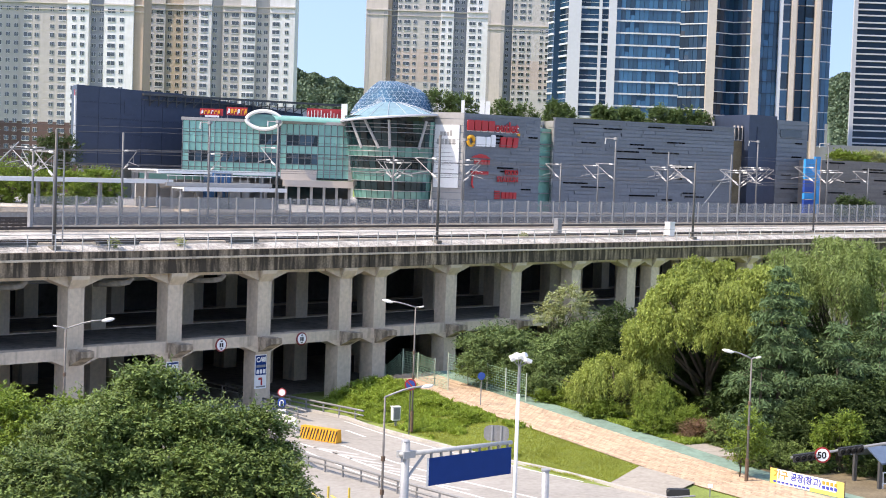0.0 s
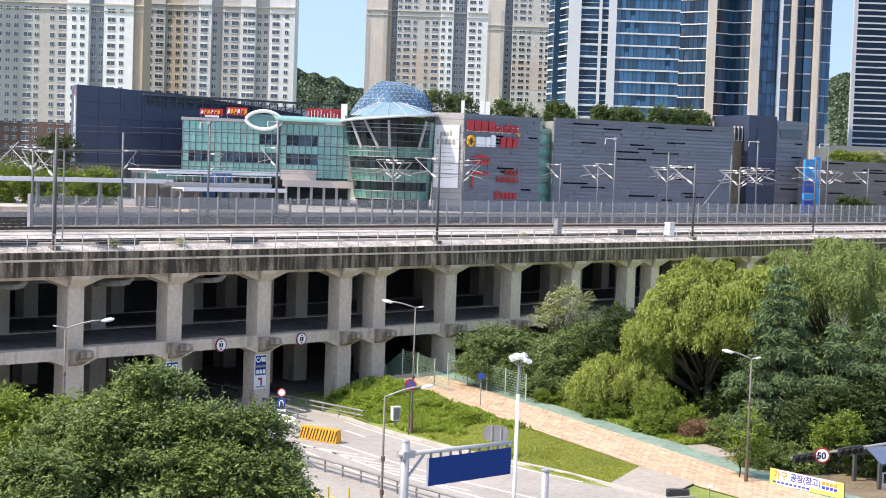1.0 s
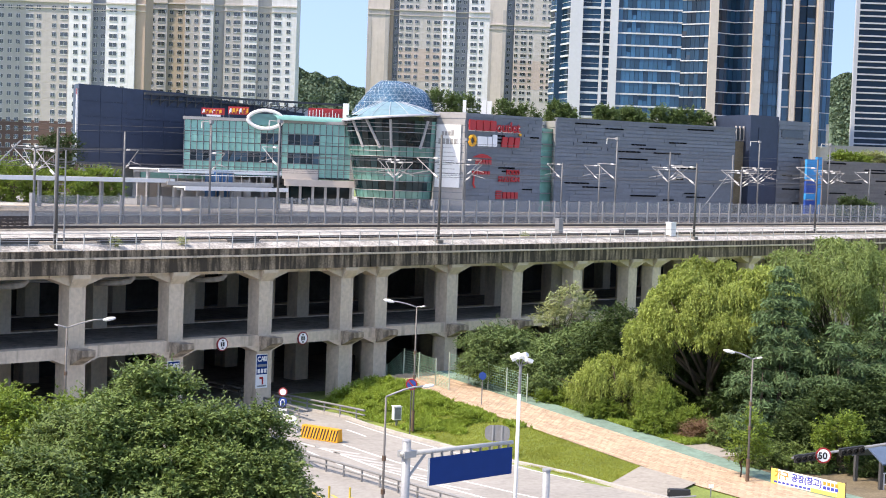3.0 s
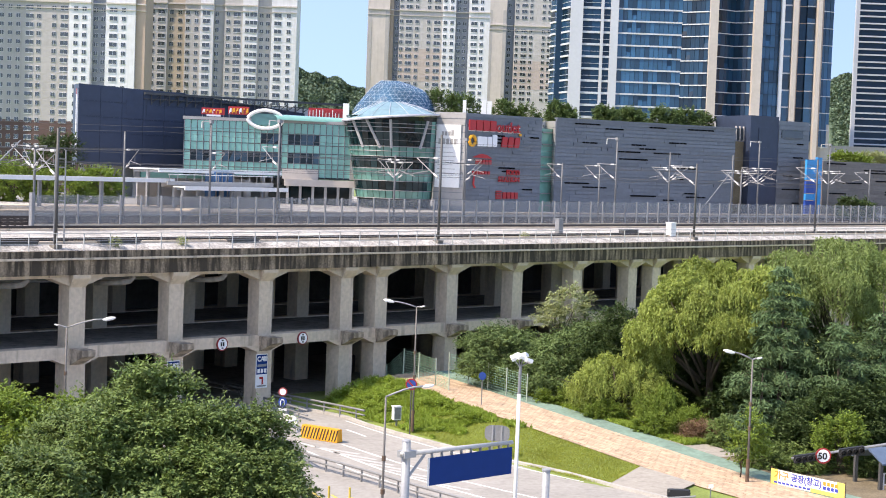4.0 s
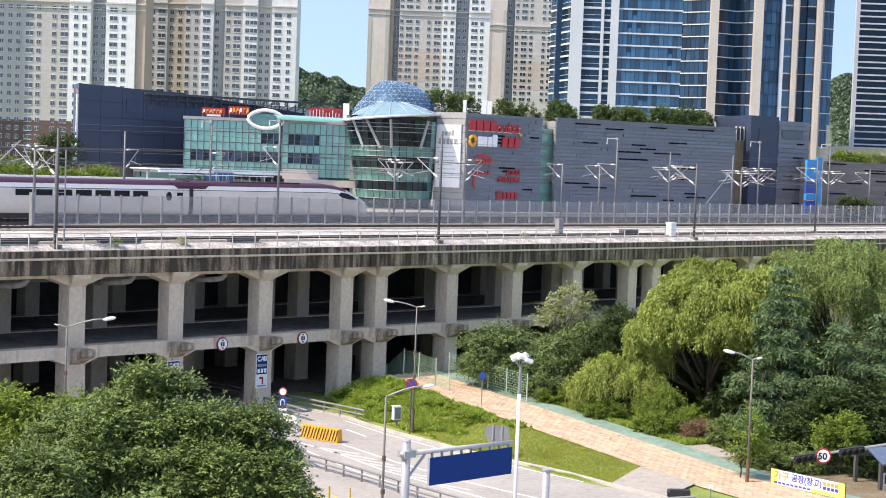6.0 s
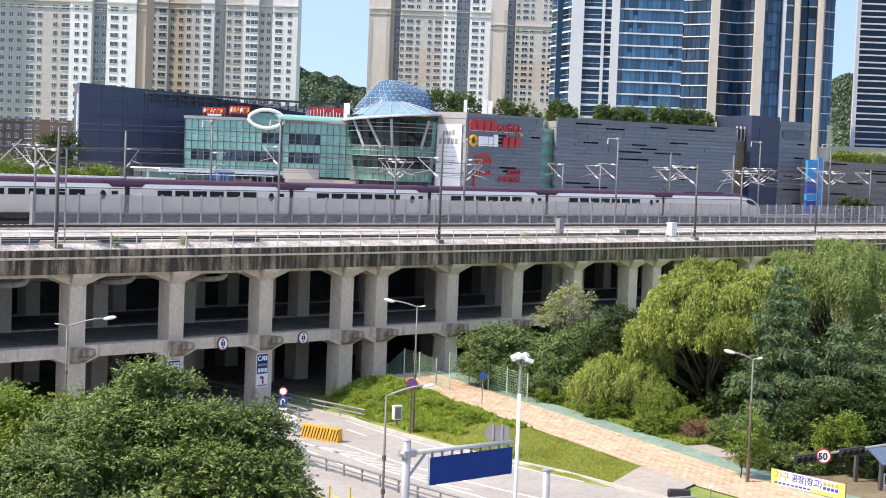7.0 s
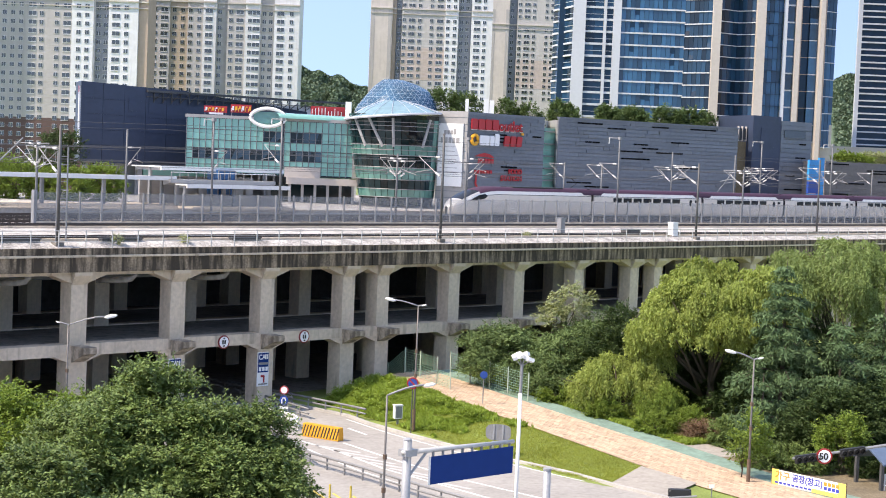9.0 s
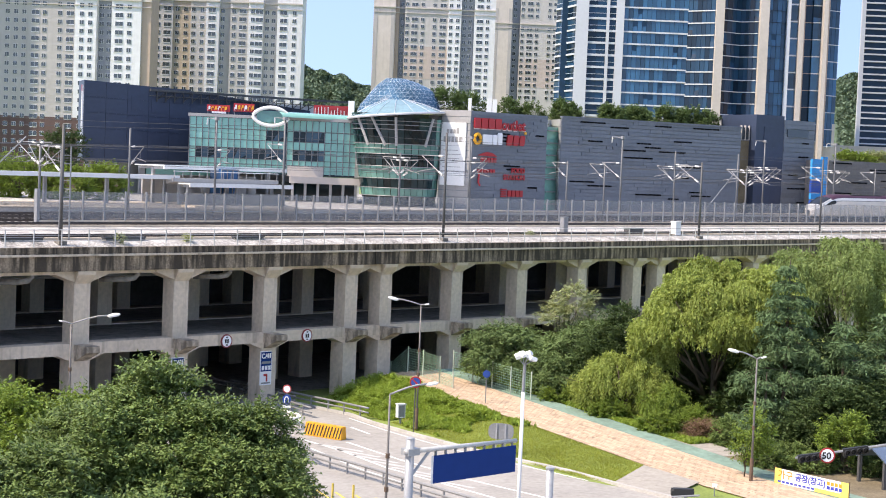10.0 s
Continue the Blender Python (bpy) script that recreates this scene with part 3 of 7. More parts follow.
for x0, x1, y, z in ((-34.4, -32.8, 666.9, 30), (-27.2, -25.8, 666.9, 30), (17.5, 19.0, 748.9, 40), (24.0, 25.5, 748.9, 40)):
    tagged(part("stair_window", B(x0, x1, y, y + 0.4, z, z + 50), M_APT_BEIGE), "pale vertical stair window strip on an apartment wall", "window", "stair windows")


# ---- glass office towers ----
PANE = {}


def glazing(ob, a, b, z0, z1, floor, panes, glass, band=0.5, band_mat=None, name="pane", rail=False, seed=1):
    """A curtain wall from a to b in plan: panes floor by floor, with pale spandrel bands between."""
    rnd = random.Random(seed)
    a, b = Vector((*a, 0)), Vector((*b, 0))
    d = b - a
    ang = math.degrees(math.atan2(d.y, d.x))
    w = d.length / panes
    n = int(round((z1 - z0) / floor))
    key = (round(w, 2), round(floor, 2), band, glass.name)
    if key not in PANE:
        PANE[key] = mesh_of(B(-w / 2 + 0.05, w / 2 - 0.05, 0, 0.12, band / 2, floor - band / 2), glass)
    for k in range(n):
        z = z0 + k * floor
        for i in range(panes):
            c = a + d * ((i + 0.5) / panes)
            part(name, PANE[key], None, ob, at=pose(c.x, c.y, z, rnd.gauss(0, 0.6) - (9 if rnd.random() < 0.05 else 0), 0, ang + rnd.gauss(0, 0.9)))
        m = pose(a.x, a.y, z, 0, 0, ang)
        bm = bmesh.new()
        box(bm, 0, d.length, -0.25, 0.3, -band / 2, band / 2, m)
        if rail:
            box(bm, 0, d.length, -0.12, 0.1, floor * 0.42, floor * 0.42 + 0.1, m)
        part("spandrel", bm, band_mat or M_PIER_WHITE, ob)
    bm = bmesh.new()
    box(bm, 0, d.length, 0.25, 0.6, 0, z1 - z0, pose(a.x, a.y, z0, 0, 0, ang))
    part("core_wall", bm, M_TOWERGLASS_DARK, ob)


def office_tower():
    ob = thing("office_tower", "blue glass high-rise with white bands and cream stone piers", "office tower")
    base, top, f = 32.7, 97.5, 3.4125
    glazing(ob, (29.0, 470), (33.5, 455), base, top, f, 2, M_TOWERGLASS_DARK, 0.5, rail=True, seed=2)
    glazing(ob, (37.0, 455), (42.1, 455), base, top, f, 2, M_TOWERGLASS_DARK, 0.6, rail=True, seed=3)
    glazing(ob, (42.9, 455), (44.8, 455), base, top, f, 1, M_TOWERGLASS_DARK, 0.6, rail=True, seed=4)
    glazing(ob, (47.0, 455), (65.1, 455), base, top, f, 14, M_TOWERGLASS, 0.42, seed=5)
    glazing(ob, (65.1, 455), (71.9, 450), base - 0.4, top, f, 6, M_TOWERGLASS_DARK, 0.28, seed=6)
    glazing(ob, (74.2, 451), (79.9, 455), 34.3, top, 3.285, 4, M_TOWERGLASS_DARK, 0.22, seed=7)
    glazing(ob, (79.9, 455), (84.4, 452), 34.3, top, 3.285, 4, M_TOWERGLASS_DARK, 0.22, seed=8)
    glazing(ob, (86.8, 452), (92.3, 453), 31.0, top, 3.285, 4, M_TOWERGLASS, 0.16, M_TOWERGLASS_DARK, seed=9)
    glazing(ob, (93.3, 454), (95.8, 454), 27.9, top, 4.76, 1, M_TOWERGLASS, 0.4, seed=10)
    glazing(ob, (97.4, 456), (100.2, 456), 27.9, top, 4.76, 1, M_TOWERGLASS_DARK, 0.2, M_APT_BROWN, seed=11)
    glazing(ob, (100.2, 455), (102.6, 455), 27.9, top, 4.76, 1, M_TOWERGLASS, 0.3, seed=12)
    glazing(ob, (104.2, 454), (107.9, 456), 26.6, top, 4.76, 3, M_TOWERGLASS, 0.2, seed=13)
    for x0, x1, y, z0, m in ((33.5, 37.0, 454.2, 10, M_PIER_WHITE), (42.1, 42.9, 454.4, 10, M_PIER_WHITE), (44.8, 47.0, 454.2, 10, M_PIER_WHITE),
                             (71.9, 74.2, 448.5, 10, M_PIER), (84.4, 86.8, 449.5, 10, M_PIER), (92.3, 93.3, 452, 10, M_PIER_WHITE),
                             (95.8, 97.1, 452, 10, M_PIER), (97.1, 97.5, 452.6, 10, M_APT_BROWN), (102.6, 103.8, 452, 10, M_PIER), (103.8, 104.3, 452.6, 10, M_APT_BROWN)):
        part("pier", B(x0, x1, y, y + 4.5, z0, top + 2), m, ob)
    part("podium", B(29, 108, 455.6, 480, 0, 33.0), M_PIER, ob, "pale stone podium")
    part("podium_front", B(71.5, 92, 447, 460, 0, 32.2), M_PIER, ob)
    part("core", B(30, 107.5, 461, 480, 33, 99), M_TOWERGLASS_DARK, ob)
    return ob


office_tower()


def louvre_tower():
    ob = thing("louvred_tower", "dark glass tower wrapped in white horizontal louvres", "office tower")
    part("core", B(126.2, 150, 500.4, 504, 0, 110), M_TOWERGLASS_DARK, ob)
    part("pier", B(125.0, 126.2, 499.4, 500.6, 0, 110), M_PIER_WHITE, ob)
    part("podium", B(105, 160, 490, 500, 0, 27.8), M_PIER, ob)
    z = 28.6
    for k in range(36):
        part("louvre", B(126.2, 150, 499.3, 500.5, z, z + 0.42), M_PIER_WHITE, ob)
        z += 2.2 if k % 2 else 1.75
    return ob


louvre_tower()


# ---- shopping mall ----
M_RED = mat("red_sign", (0.45, 0.025, 0.03), 0.4, var=0.06)
M_ORANGE = mat("orange_sign", (0.85, 0.42, 0.03), 0.4, var=0.05)
M_SIGN_WHITE = mat("white_sign", (0.85, 0.85, 0.85), 0.4, var=0.03)
M_BANNER = mat("white_banner", (0.8, 0.8, 0.78), 0.6, var=0.05)
M_CYAN = mat("cyan_panel", (0.02, 0.28, 0.62), 0.4, var=0.08)
M_BLUE = mat("blue_panel", (0.02, 0.07, 0.32), 0.4, var=0.08)
M_DRUMGREEN = glass_face("drum_green_glass", (0.11, 0.28, 0.235), 0.1, var=0.3, piece=0.6)
M_DOMEFRAME = mat("dome_steel", (0.62, 0.68, 0.72), 0.5, var=0.05)
M_HALLWIN = glass_face("hall_window_glass", (0.03, 0.075, 0.11), 0.06, var=0.3, piece=0.6, spec=0.5)
M_CONEGLASS = glass_face("pale_roof_glass", (0.2, 0.33, 0.36), 0.15, var=0.2, scale=0.5, piece=0.2, spec=0.5)
M_SLAT = mat("brown_grey_slats", (0.21, 0.19, 0.175), 0.8, var=0.2, scale=0.6, piece=0.4)
M_SLOT = mat("dark_slot", (0.008, 0.008, 0.01), 0.8)
M_SLOT.node_tree.nodes["Principled BSDF"].inputs["Specular IOR Level"].default_value = 0.05


def flat_text(body, size, material, m, name, parent, depth=0.06, wide=1.0, bold=0.0, fit=None):
    """Raised lettering in the built-in font; m puts it on its wall, reading along local x and upright along z."""
    cu = bpy.data.curves.new("lettering", "FONT")
    cu.body, cu.size, cu.extrude, cu.offset = body, size, depth, bold
    cu.align_x, cu.align_y = "LEFT", "BOTTOM_BASELINE"
    tmp = bpy.data.objects.new("tmp", cu)
    scene.collection.objects.link(tmp)
    me = bpy.data.meshes.new_from_object(tmp.evaluated_get(bpy.context.evaluated_depsgraph_get()))
    bpy.data.objects.remove(tmp)
    if fit:
        xs, ys = [v.co.x for v in me.vertices], [v.co.y for v in me.vertices]
        me.transform(Matrix.Diagonal((fit[0] / (max(xs) - min(xs)), fit[1] / (max(ys) - min(ys)), 1, 1)) @ Matrix.Translation((-min(xs), -min(ys), 0)))
    me.transform(Matrix.Rotation(radians(90), 4, "X") @ Matrix.Diagonal((wide, 1, 1, 1)))
    me.materials.clear()
    me.materials.append(material)
    return part(name, me, None, parent, at=m)


def wall_frame(a, b, z=0.0):
    """Local frame of a wall from a to b in plan: x along it, -y out of it."""
    return pose(a[0], a[1], z, 0, 0, math.degrees(math.atan2(b[1] - a[1], b[0] - a[0])))


def clad(ob, a, b, z0, z1, rows, material, seed, slots=0, name="cladding_panel", lap=0.05, cols=(3, 6)):
    """Long horizontal cladding boards of uneven length on a wall, with dark slit openings."""
    rnd = random.Random(seed)
    ln = math.hypot(b[0] - a[0], b[1] - a[1])
    m = wall_frame(a, b)
    h = (z1 - z0) / rows
    for r in range(rows):
        n = rnd.randint(*cols)
        cuts = [0] + sorted(rnd.uniform(0.08, 0.92) for _ in range(n - 1)) + [1]
        for c0, c1 in zip(cuts, cuts[1:]):
            if c1 - c0 < 0.02:
                continue
            d = rnd.uniform(0.05, 0.16)
            bm = bmesh.new()
            box(bm, c0 * ln + 0.015, c1 * ln - 0.015, -d, 0.1, z0 + r * h + 0.03, z0 + (r + 1) * h - lap)
            part(name, bm, material, ob, at=m)
    for k in range(slots):
        x, w = rnd.uniform(0.03, 0.85) * ln, rnd.uniform(1.2, 4.0)
        z = z0 + rnd.randint(1, rows - 1) * h
        bm = bmesh.new()
        while w > 0 and x < ln - 0.9:
            d = rnd.uniform(0.35, 0.8)
            box(bm, x, x + d, -0.2, 0.0, z - 0.11, z + 0.1)
            x, w = x + d + rnd.uniform(0.06, 0.2), w - d
        part("slit_window", bm, M_SLOT, ob, at=m)


def build_mall():
    random.seed(7)
    ob = thing("shopping_mall", "large shopping mall clad in dark panels, green glass and grey boards", "shopping mall")
    # navy cinema box, with a steel lattice along its roof
    P0, P1, P2, P3 = (-49.4, 215.0), (-36.8, 224.5), (-21.0, 236.0), (-51.6, 221.5)
    part("cinema_box", prism(bmesh.new(), [P0, P1, P2, (-30, 248), P3], [16.3, 15.7, 15.2, 15.2, 16.2], [26.95, 26.4, 24.6, 24.6, 27.0]), M_NAVY, ob, "dark navy panelled cinema block")
    m = wall_frame(P0, P2)
    for k in range(9):
        for r in range(5):
            z = 16.45 + r * 2.07 - k * 0.06
            if k > 4 and r == 4:
                continue
            part("navy_panel", B(k * 3.15 + 0.02, k * 3.15 + 3.13, -0.06 - 0.02 * ((k + r) % 2), 0.03, z + 0.02, z + 2.04), M_NAVY, ob, at=m)
    bm = bmesh.new()
    for k in range(24):
        x = 10.5 + k * 1.35
        box(bm, x, x + 0.12, -0.35, -0.2, 24.6, 26.45 - 0.019 * x)
        tube(bm, [(x, -0.25, 24.7), (x + 1.3, -0.25, 26.2 - 0.019 * x)], 0.05, 4)
    box(bm, 9.5, 42, -0.5, -0.1, 26.0, 26.3)
    box(bm, 9.5, 42, -0.5, -0.1, 25.35, 25.45)
    part("roof_lattice", bm, M_STEEL_DARK, ob, "black steel roof lattice", wall_frame(P0, P2) @ Matrix.Shear("XZ", 4, (0, 0)))
    part("lattice_backing", B(10, 42, 0.2, 0.4, 24.2, 25.3), M_SIGN_WHITE, ob, at=m)
    part("edge_banner", B(-0.75, 0.0, -0.2, 0.0, 17.5, 26.3), M_SIGN_WHITE, ob, "tall white banner with a red top", wall_frame(P3, P0) @ pose(6.4, 0, 0))
    part("banner_top", B(-0.75, 0.0, -0.23, 0.0, 25.5, 26.3), M_RED, ob, at=wall_frame(P3, P0) @ pose(6.4, 0, 0))
    for x, z in ((7.6, 24.2), (10.6, 24.0)):
        part("vent", B(x - 0.7, x + 0.7, -0.14, 0, z - 0.9, z + 0.9), M_NAVY, ob, at=m)
    part("undercroft", prism(bmesh.new(), [(-46, 222), (-36, 229), (-20, 240), (-45, 245)], 0, 16), M_MALL_LIGHT, ob)
    part("undercroft_glass", prism(bmesh.new(), [(-42, 221.5), (-33, 227.5), (-33, 229), (-43, 224)], 0, 15.8), M_GREENGLASS, ob)
    for x in (1.0, 9.0, 15.5):
        part("pillar", B(x, x + 0.7, 1.0, 1.7, 0, 16), M_MALL_LIGHT, ob, at=m)
    # green glass hall
    G0, G1, G2 = (-35.0, 214.0), (-22.2, 216.0), (-13.0, 217.2)
    part("glass_hall", prism(bmesh.new(), [G0, G1, G2, (-12, 232), (-33, 232)], 15.3, 22.85), M_DRUMGLASS, ob, "hall behind green glass")
    m0, m1 = wall_frame(G0, G1), wall_frame(G1, G2)
    pm = {}
    for mm, n in ((m0, 15), (m1, 11)):
        for k in range(n):
            for r, (z0, z1) in enumerate(((15.5, 17.3), (17.3, 18.7), (18.7, 19.8), (19.8, 21.2), (21.2, 22.7))):
                dark = (mm is m0 and ((r == 1 and (1 <= k <= 4 or k >= 6)) or (r == 3 and k >= 12))) or (mm is m1 and 1 <= k <= 5 and r in (1, 3))
                key = (r, dark)
                if key not in pm:
                    pm[key] = mesh_of(B(0.03, 0.81, 0.0 if dark else -0.1, 0.06, 0.04, z1 - z0 - 0.04), M_HALLWIN if dark else M_GREENGLASS)
                part("window_pane" if dark else "glass_pane", pm[key], None, ob, at=mm @ pose(0.05 + k * 0.845, 0, z0, random.gauss(0, 0.3), 0, random.gauss(0, 0.5)))
        for k in range(n + 1):
            part("mullion", B(k * 0.845 - 0.03, k * 0.845 + 0.03, -0.22, 0, 15.4, 22.7), M_STEEL, ob, at=mm)
        for z in (17.3, 18.7, 19.8, 21.2):
            part("transom", B(0, n * 0.845, -0.16, 0, z - 0.05, z + 0.05), M_STEEL_DARK, ob, at=mm)
        part("cornice", B(-0.2, n * 0.85, -0.35, 0.6, 22.7, 23.1), M_MALL_LIGHT, ob, at=mm)
    part("balcony", B(0.5, 12.0, -1.2, 0.3, 14.3, 15.2), M_PIER, ob, "pale curved balcony front", m1)
    part("balcony_wall", B(0.2, 5.0, -0.25, 0.3, 15.2, 16.6), M_PIER, ob, at=m1)
    for k in range(7):
        part("pillar", B(0.8 + k * 1.7, 1.15 + k * 1.7, -0.6, -0.2, 8, 14.4), M_MALL_LIGHT, ob, at=m1)
    part("shadow_gap", prism(bmesh.new(), [(-24, 218.5), (-13, 219), (-13, 230), (-24, 230)], 0, 14.4), M_DRUMGLASS, ob)
    # white eye-shaped canopy ring
    bm = bmesh.new()
    pts = []
    for k in range(33):
        a = 2 * math.pi * k / 32
        c = math.cos(a)
        pts.append((c * 2.35, 0, math.copysign(abs(math.sin(a)) ** 1.25, math.sin(a)) * 1.2))
    tube(bm, pts, 0.24, 8, cap=False)
    part("eye_ring", bm, M_WHITE, ob, "white eye-shaped ring", pose(-24.1, 213.0, 23.0, 0, 0, 6), True)
    part("eye_glass", B(-1.9, 1.9, 0.1, 0.2, -0.75, 0.75), M_DRUMGREEN, ob, at=pose(-24.1, 213.2, 23.0, 0, 0, 6))
    bm = bmesh.new()
    loft(bm, [[(math.cos(a) * 2.0, y, math.sin(a) * 0.75) for a in [math.pi * j / 10 for j in range(11)]] for y in (0, 14)], close=False, caps=False)
    part("barrel_roof", bm, M_GREENGLASS, ob, "curved glass roof", pose(-23.6, 213.6, 23.0, 0, 0, -55), True)
    # glass drum that narrows downwards
    cx, cy = -7.4, 215.5

    def drum(a, z, out=0.0):
        t = (z - 13.0) / 10.4
        return Vector((cx + 0.55 * (1 - t) + math.cos(a) * (4.95 + 1.15 * t + out), cy + math.sin(a) * (5.0 + 1.6 * t + out), z))
    bm = bmesh.new()
    loft(bm, [[drum(math.pi * (1.0 + j / 24), z) for j in range(25)] for z in (12.0, 24.0)], close=False, caps=False)
    part("drum_core", bm, M_DRUMGLASS, ob, "dark conical glass drum")
    bands = ((13.2, 14.25, 1), (14.25, 15.5, 0), (15.5, 17.1, 1), (17.1, 18.7, 0), (18.7, 20.0, 1), (20.0, 21.9, 0), (21.9, 23.5, 0))
    for z0, z1, green in bands:
        for j in range(18):
            a0, a1 = math.pi * (1 + (j + 0.04) / 18), math.pi * (1 + (j + 0.96) / 18)
            bm = bmesh.new()
            loft(bm, [[drum(a0, z0 + 0.05, o), drum(a1, z0 + 0.05, o), drum(a1, z1 - 0.05, o), drum(a0, z1 - 0.05, o)] for o in (0.03, 0.1)])
            part("drum_pane", bm, M_DRUMGREEN if green or j in (15, 16, 17) else M_DRUMGLASS, ob)
    for z in (13.2, 14.25, 15.5, 16.6, 17.1, 18.7, 19.4, 20.0, 21.9, 22.5, 23.0):
        bm = tube(bmesh.new(), [drum(math.pi * (1 + j / 24), z, 0.2) for j in range(25)], 0.05, 6)
        part("drum_ring", bm, M_STEEL, ob)
    for a, b in ((1.2, 1.28), (1.33, 1.42), (1.5, 1.5), (1.78, 1.72)):
        bm = tube(bmesh.new(), [drum(math.pi * b, 19.8, 0.16), drum(math.pi * a, 23.5, 0.16)], 0.2, 6)
        part("leaning_strut", bm, M_MALL_LIGHT, ob)
    # shallow glass cone over the drum
    bm = bmesh.new()
    rim = [(cx - 0.15 + math.cos(a) * 6.5, cy + math.sin(a) * 8.0, 23.85 + math.cos(a) * 0.6) for a in [2 * math.pi * j / 32 for j in range(32)]]
    mid = [(cx - 0.2 + math.cos(a) * 3.9, cy + math.sin(a) * 4.8, 25.1 + math.cos(a) * 0.25) for a in [2 * math.pi * j / 32 for j in range(32)]]
    tip = [(cx - 0.2 + math.cos(a) * 1.4, cy + math.sin(a) * 1.7, 25.95) for a in [2 * math.pi * j / 32 for j in range(32)]]
    loft(bm, [rim, mid, tip])
    part("cone_roof", bm, M_CONEGLASS, ob, "shallow conical glass roof")
    bm = bmesh.new()
    tube(bm, rim + rim[:1], 0.17, 6, cap=False)
    part("roof_rim", bm, M_PIER_WHITE, ob)
    bm = bmesh.new()
    for j in range(0, 32, 2):
        tube(bm, [Vector(rim[j]) + Vector((0, 0, 0.1)), Vector(mid[j]) + Vector((0, 0, 0.1)), Vector(tip[j]) + Vector((0, 0, 0.1))], 0.03, 4)
    part("roof_ribs", bm, M_PIER_WHITE, ob)
    # faceted blunt-topped dome behind it
    levels = np.linspace(24.6, 29.3, 10)
    zs = (24.6, 25.5, 26.65, 27.67, 28.45, 28.98, 29.3)
    prof = list(zip(levels, np.interp(levels, zs, (5.95, 5.6, 4.95, 4.25, 3.3, 2.2, 1.35)), np.interp(levels, zs, (-7.6, -7.5, -7.25, -7.15, -7.4, -7.8, -8.2))))
    for grow, nm, m_, lab in ((0.0, "dome", M_BLUEGLASS, "blue faceted glass dome"), (0.03, "dome_frame", M_DOMEFRAME, "pale dome lattice")):
        bm = bmesh.new()
        rings = [[bm.verts.new(((r + grow) * math.cos(a) + dx, (r + grow) * math.sin(a), z + grow)) for a in [2 * math.pi * (j + 0.5 * (i % 2)) / 34 for j in range(34)]] for i, (z, r, dx) in enumerate(prof)]
        for i, (a, b) in enumerate(zip(rings, rings[1:])):
            for j in range(34):
                n = (j + 1) % 34
                if i % 2:
                    bm.faces.new((a[j], a[n], b[n]))
                    bm.faces.new((a[j], b[n], b[j]))
                else:
                    bm.faces.new((a[j], a[n], b[j]))
                    bm.faces.new((a[n], b[n], b[j]))
        bm.faces.new(rings[-1])
        if grow:
            bmesh.ops.wireframe(bm, faces=bm.faces[:], thickness=0.07, use_replace=True)
        part(nm, bm, m_, ob, lab, pose(0, 226, 0))
    # pylon with a white banner, sign wall, slot, long wing
    A, C, D = (-1.6, 214.2), (2.4, 212.0), (13.0, 222.0)
    part("pylon_core", prism(bmesh.new(), [A, C, D, (9, 240), (-1.5, 238)], 0, 24.6), M_MALL_GREY, ob)
    clad(ob, A, C, 12.5, 24.9, 14, M_MALL_LIGHT, 3, 0, "stone_panel", cols=(1, 2))
    clad(ob, C, D, 12.5, 24.85, 26, M_MALL_GREY, 5, 9)
    mp = wall_frame(A, C)
    part("wall_banner", B(0.35, 4.05, -0.35, -0.18, 14.9, 23.2), M_BANNER, ob, "white hanging shop banner", mp)
    for k in range(4):
        part("banner_mark", B(1.2 + k * 0.48, 1.58 + k * 0.48, -0.37, -0.3, 21.75, 22.3 + 0.2 * (k == 3)), M_MALL_LIGHT, ob, at=mp)
    for k in range(7):
        part("banner_mark", B(0.7, 3.0 + 0.2 * (k % 3), -0.36, -0.3, 16.2 + k * 0.55, 16.28 + k * 0.55), M_MALL_LIGHT, ob, at=mp)
    for k in range(5):
        part("banner_mark", B(0.75 + k * 0.58, 1.2 + k * 0.58, -0.37, -0.3, 20.6, 21.35), M_MALL_LIGHT, ob, at=mp)
    ms = wall_frame(C, D)
    def blob(x, z, w, h, m_, y, nm, lean=0.0, lab=""):
        bm = bmesh.new()
        loft(bm, [[(x, yy, z), (x + w, yy, z), (x + w + lean, yy, z + h), (x + lean, yy, z + h)] for yy in (y - 0.1, y + 0.1)])
        bmesh.ops.bevel(bm, geom=bm.edges[:], offset=min(w, h) * 0.12, segments=2)
        return part(nm, bm, m_, ob, lab, ms)
    for k in range(4):                  # brand sign as plain blocks
        blob(0.35 + k * 1.3, 22.55, 1.12, 1.4, M_RED, -0.3, "sign_block", lab="plain red sign block")
        blob(0.44 + k * 1.3, 22.46, 1.12, 1.4, M_SIGN_WHITE, -0.14, "sign_backing")
    for dx, dz, y, m_, nm, bold in ((0.0, 0.0, -0.32, M_RED, "sign_letters", 0.03), (0.09, -0.08, -0.2, M_SIGN_WHITE, "sign_backing", 0.06)):
        flat_text("outlet", 2, m_, ms @ pose(5.5 + dx, y, 22.5 + dz), nm, ob, 0.08, 1.0, bold, (4.5, 1.4))
    bm = bmesh.new()
    tube(bm, [(1.05 + 0.55 * math.cos(a), -0.3, 21.2 + 0.62 * math.sin(a)) for a in [2 * math.pi * j / 16 for j in range(17)]], 0.22, 6, cap=False)
    part("sign_emblem", bm, M_ORANGE, ob, "round orange emblem", ms)
    for k in range(4):
        blob(1.95 + k * 0.95, 20.5, 0.8 if k else 1.0, 1.3 if k < 3 else 1.6, M_SIGN_WHITE, -0.3, "sign_block", lab="plain white sign block")
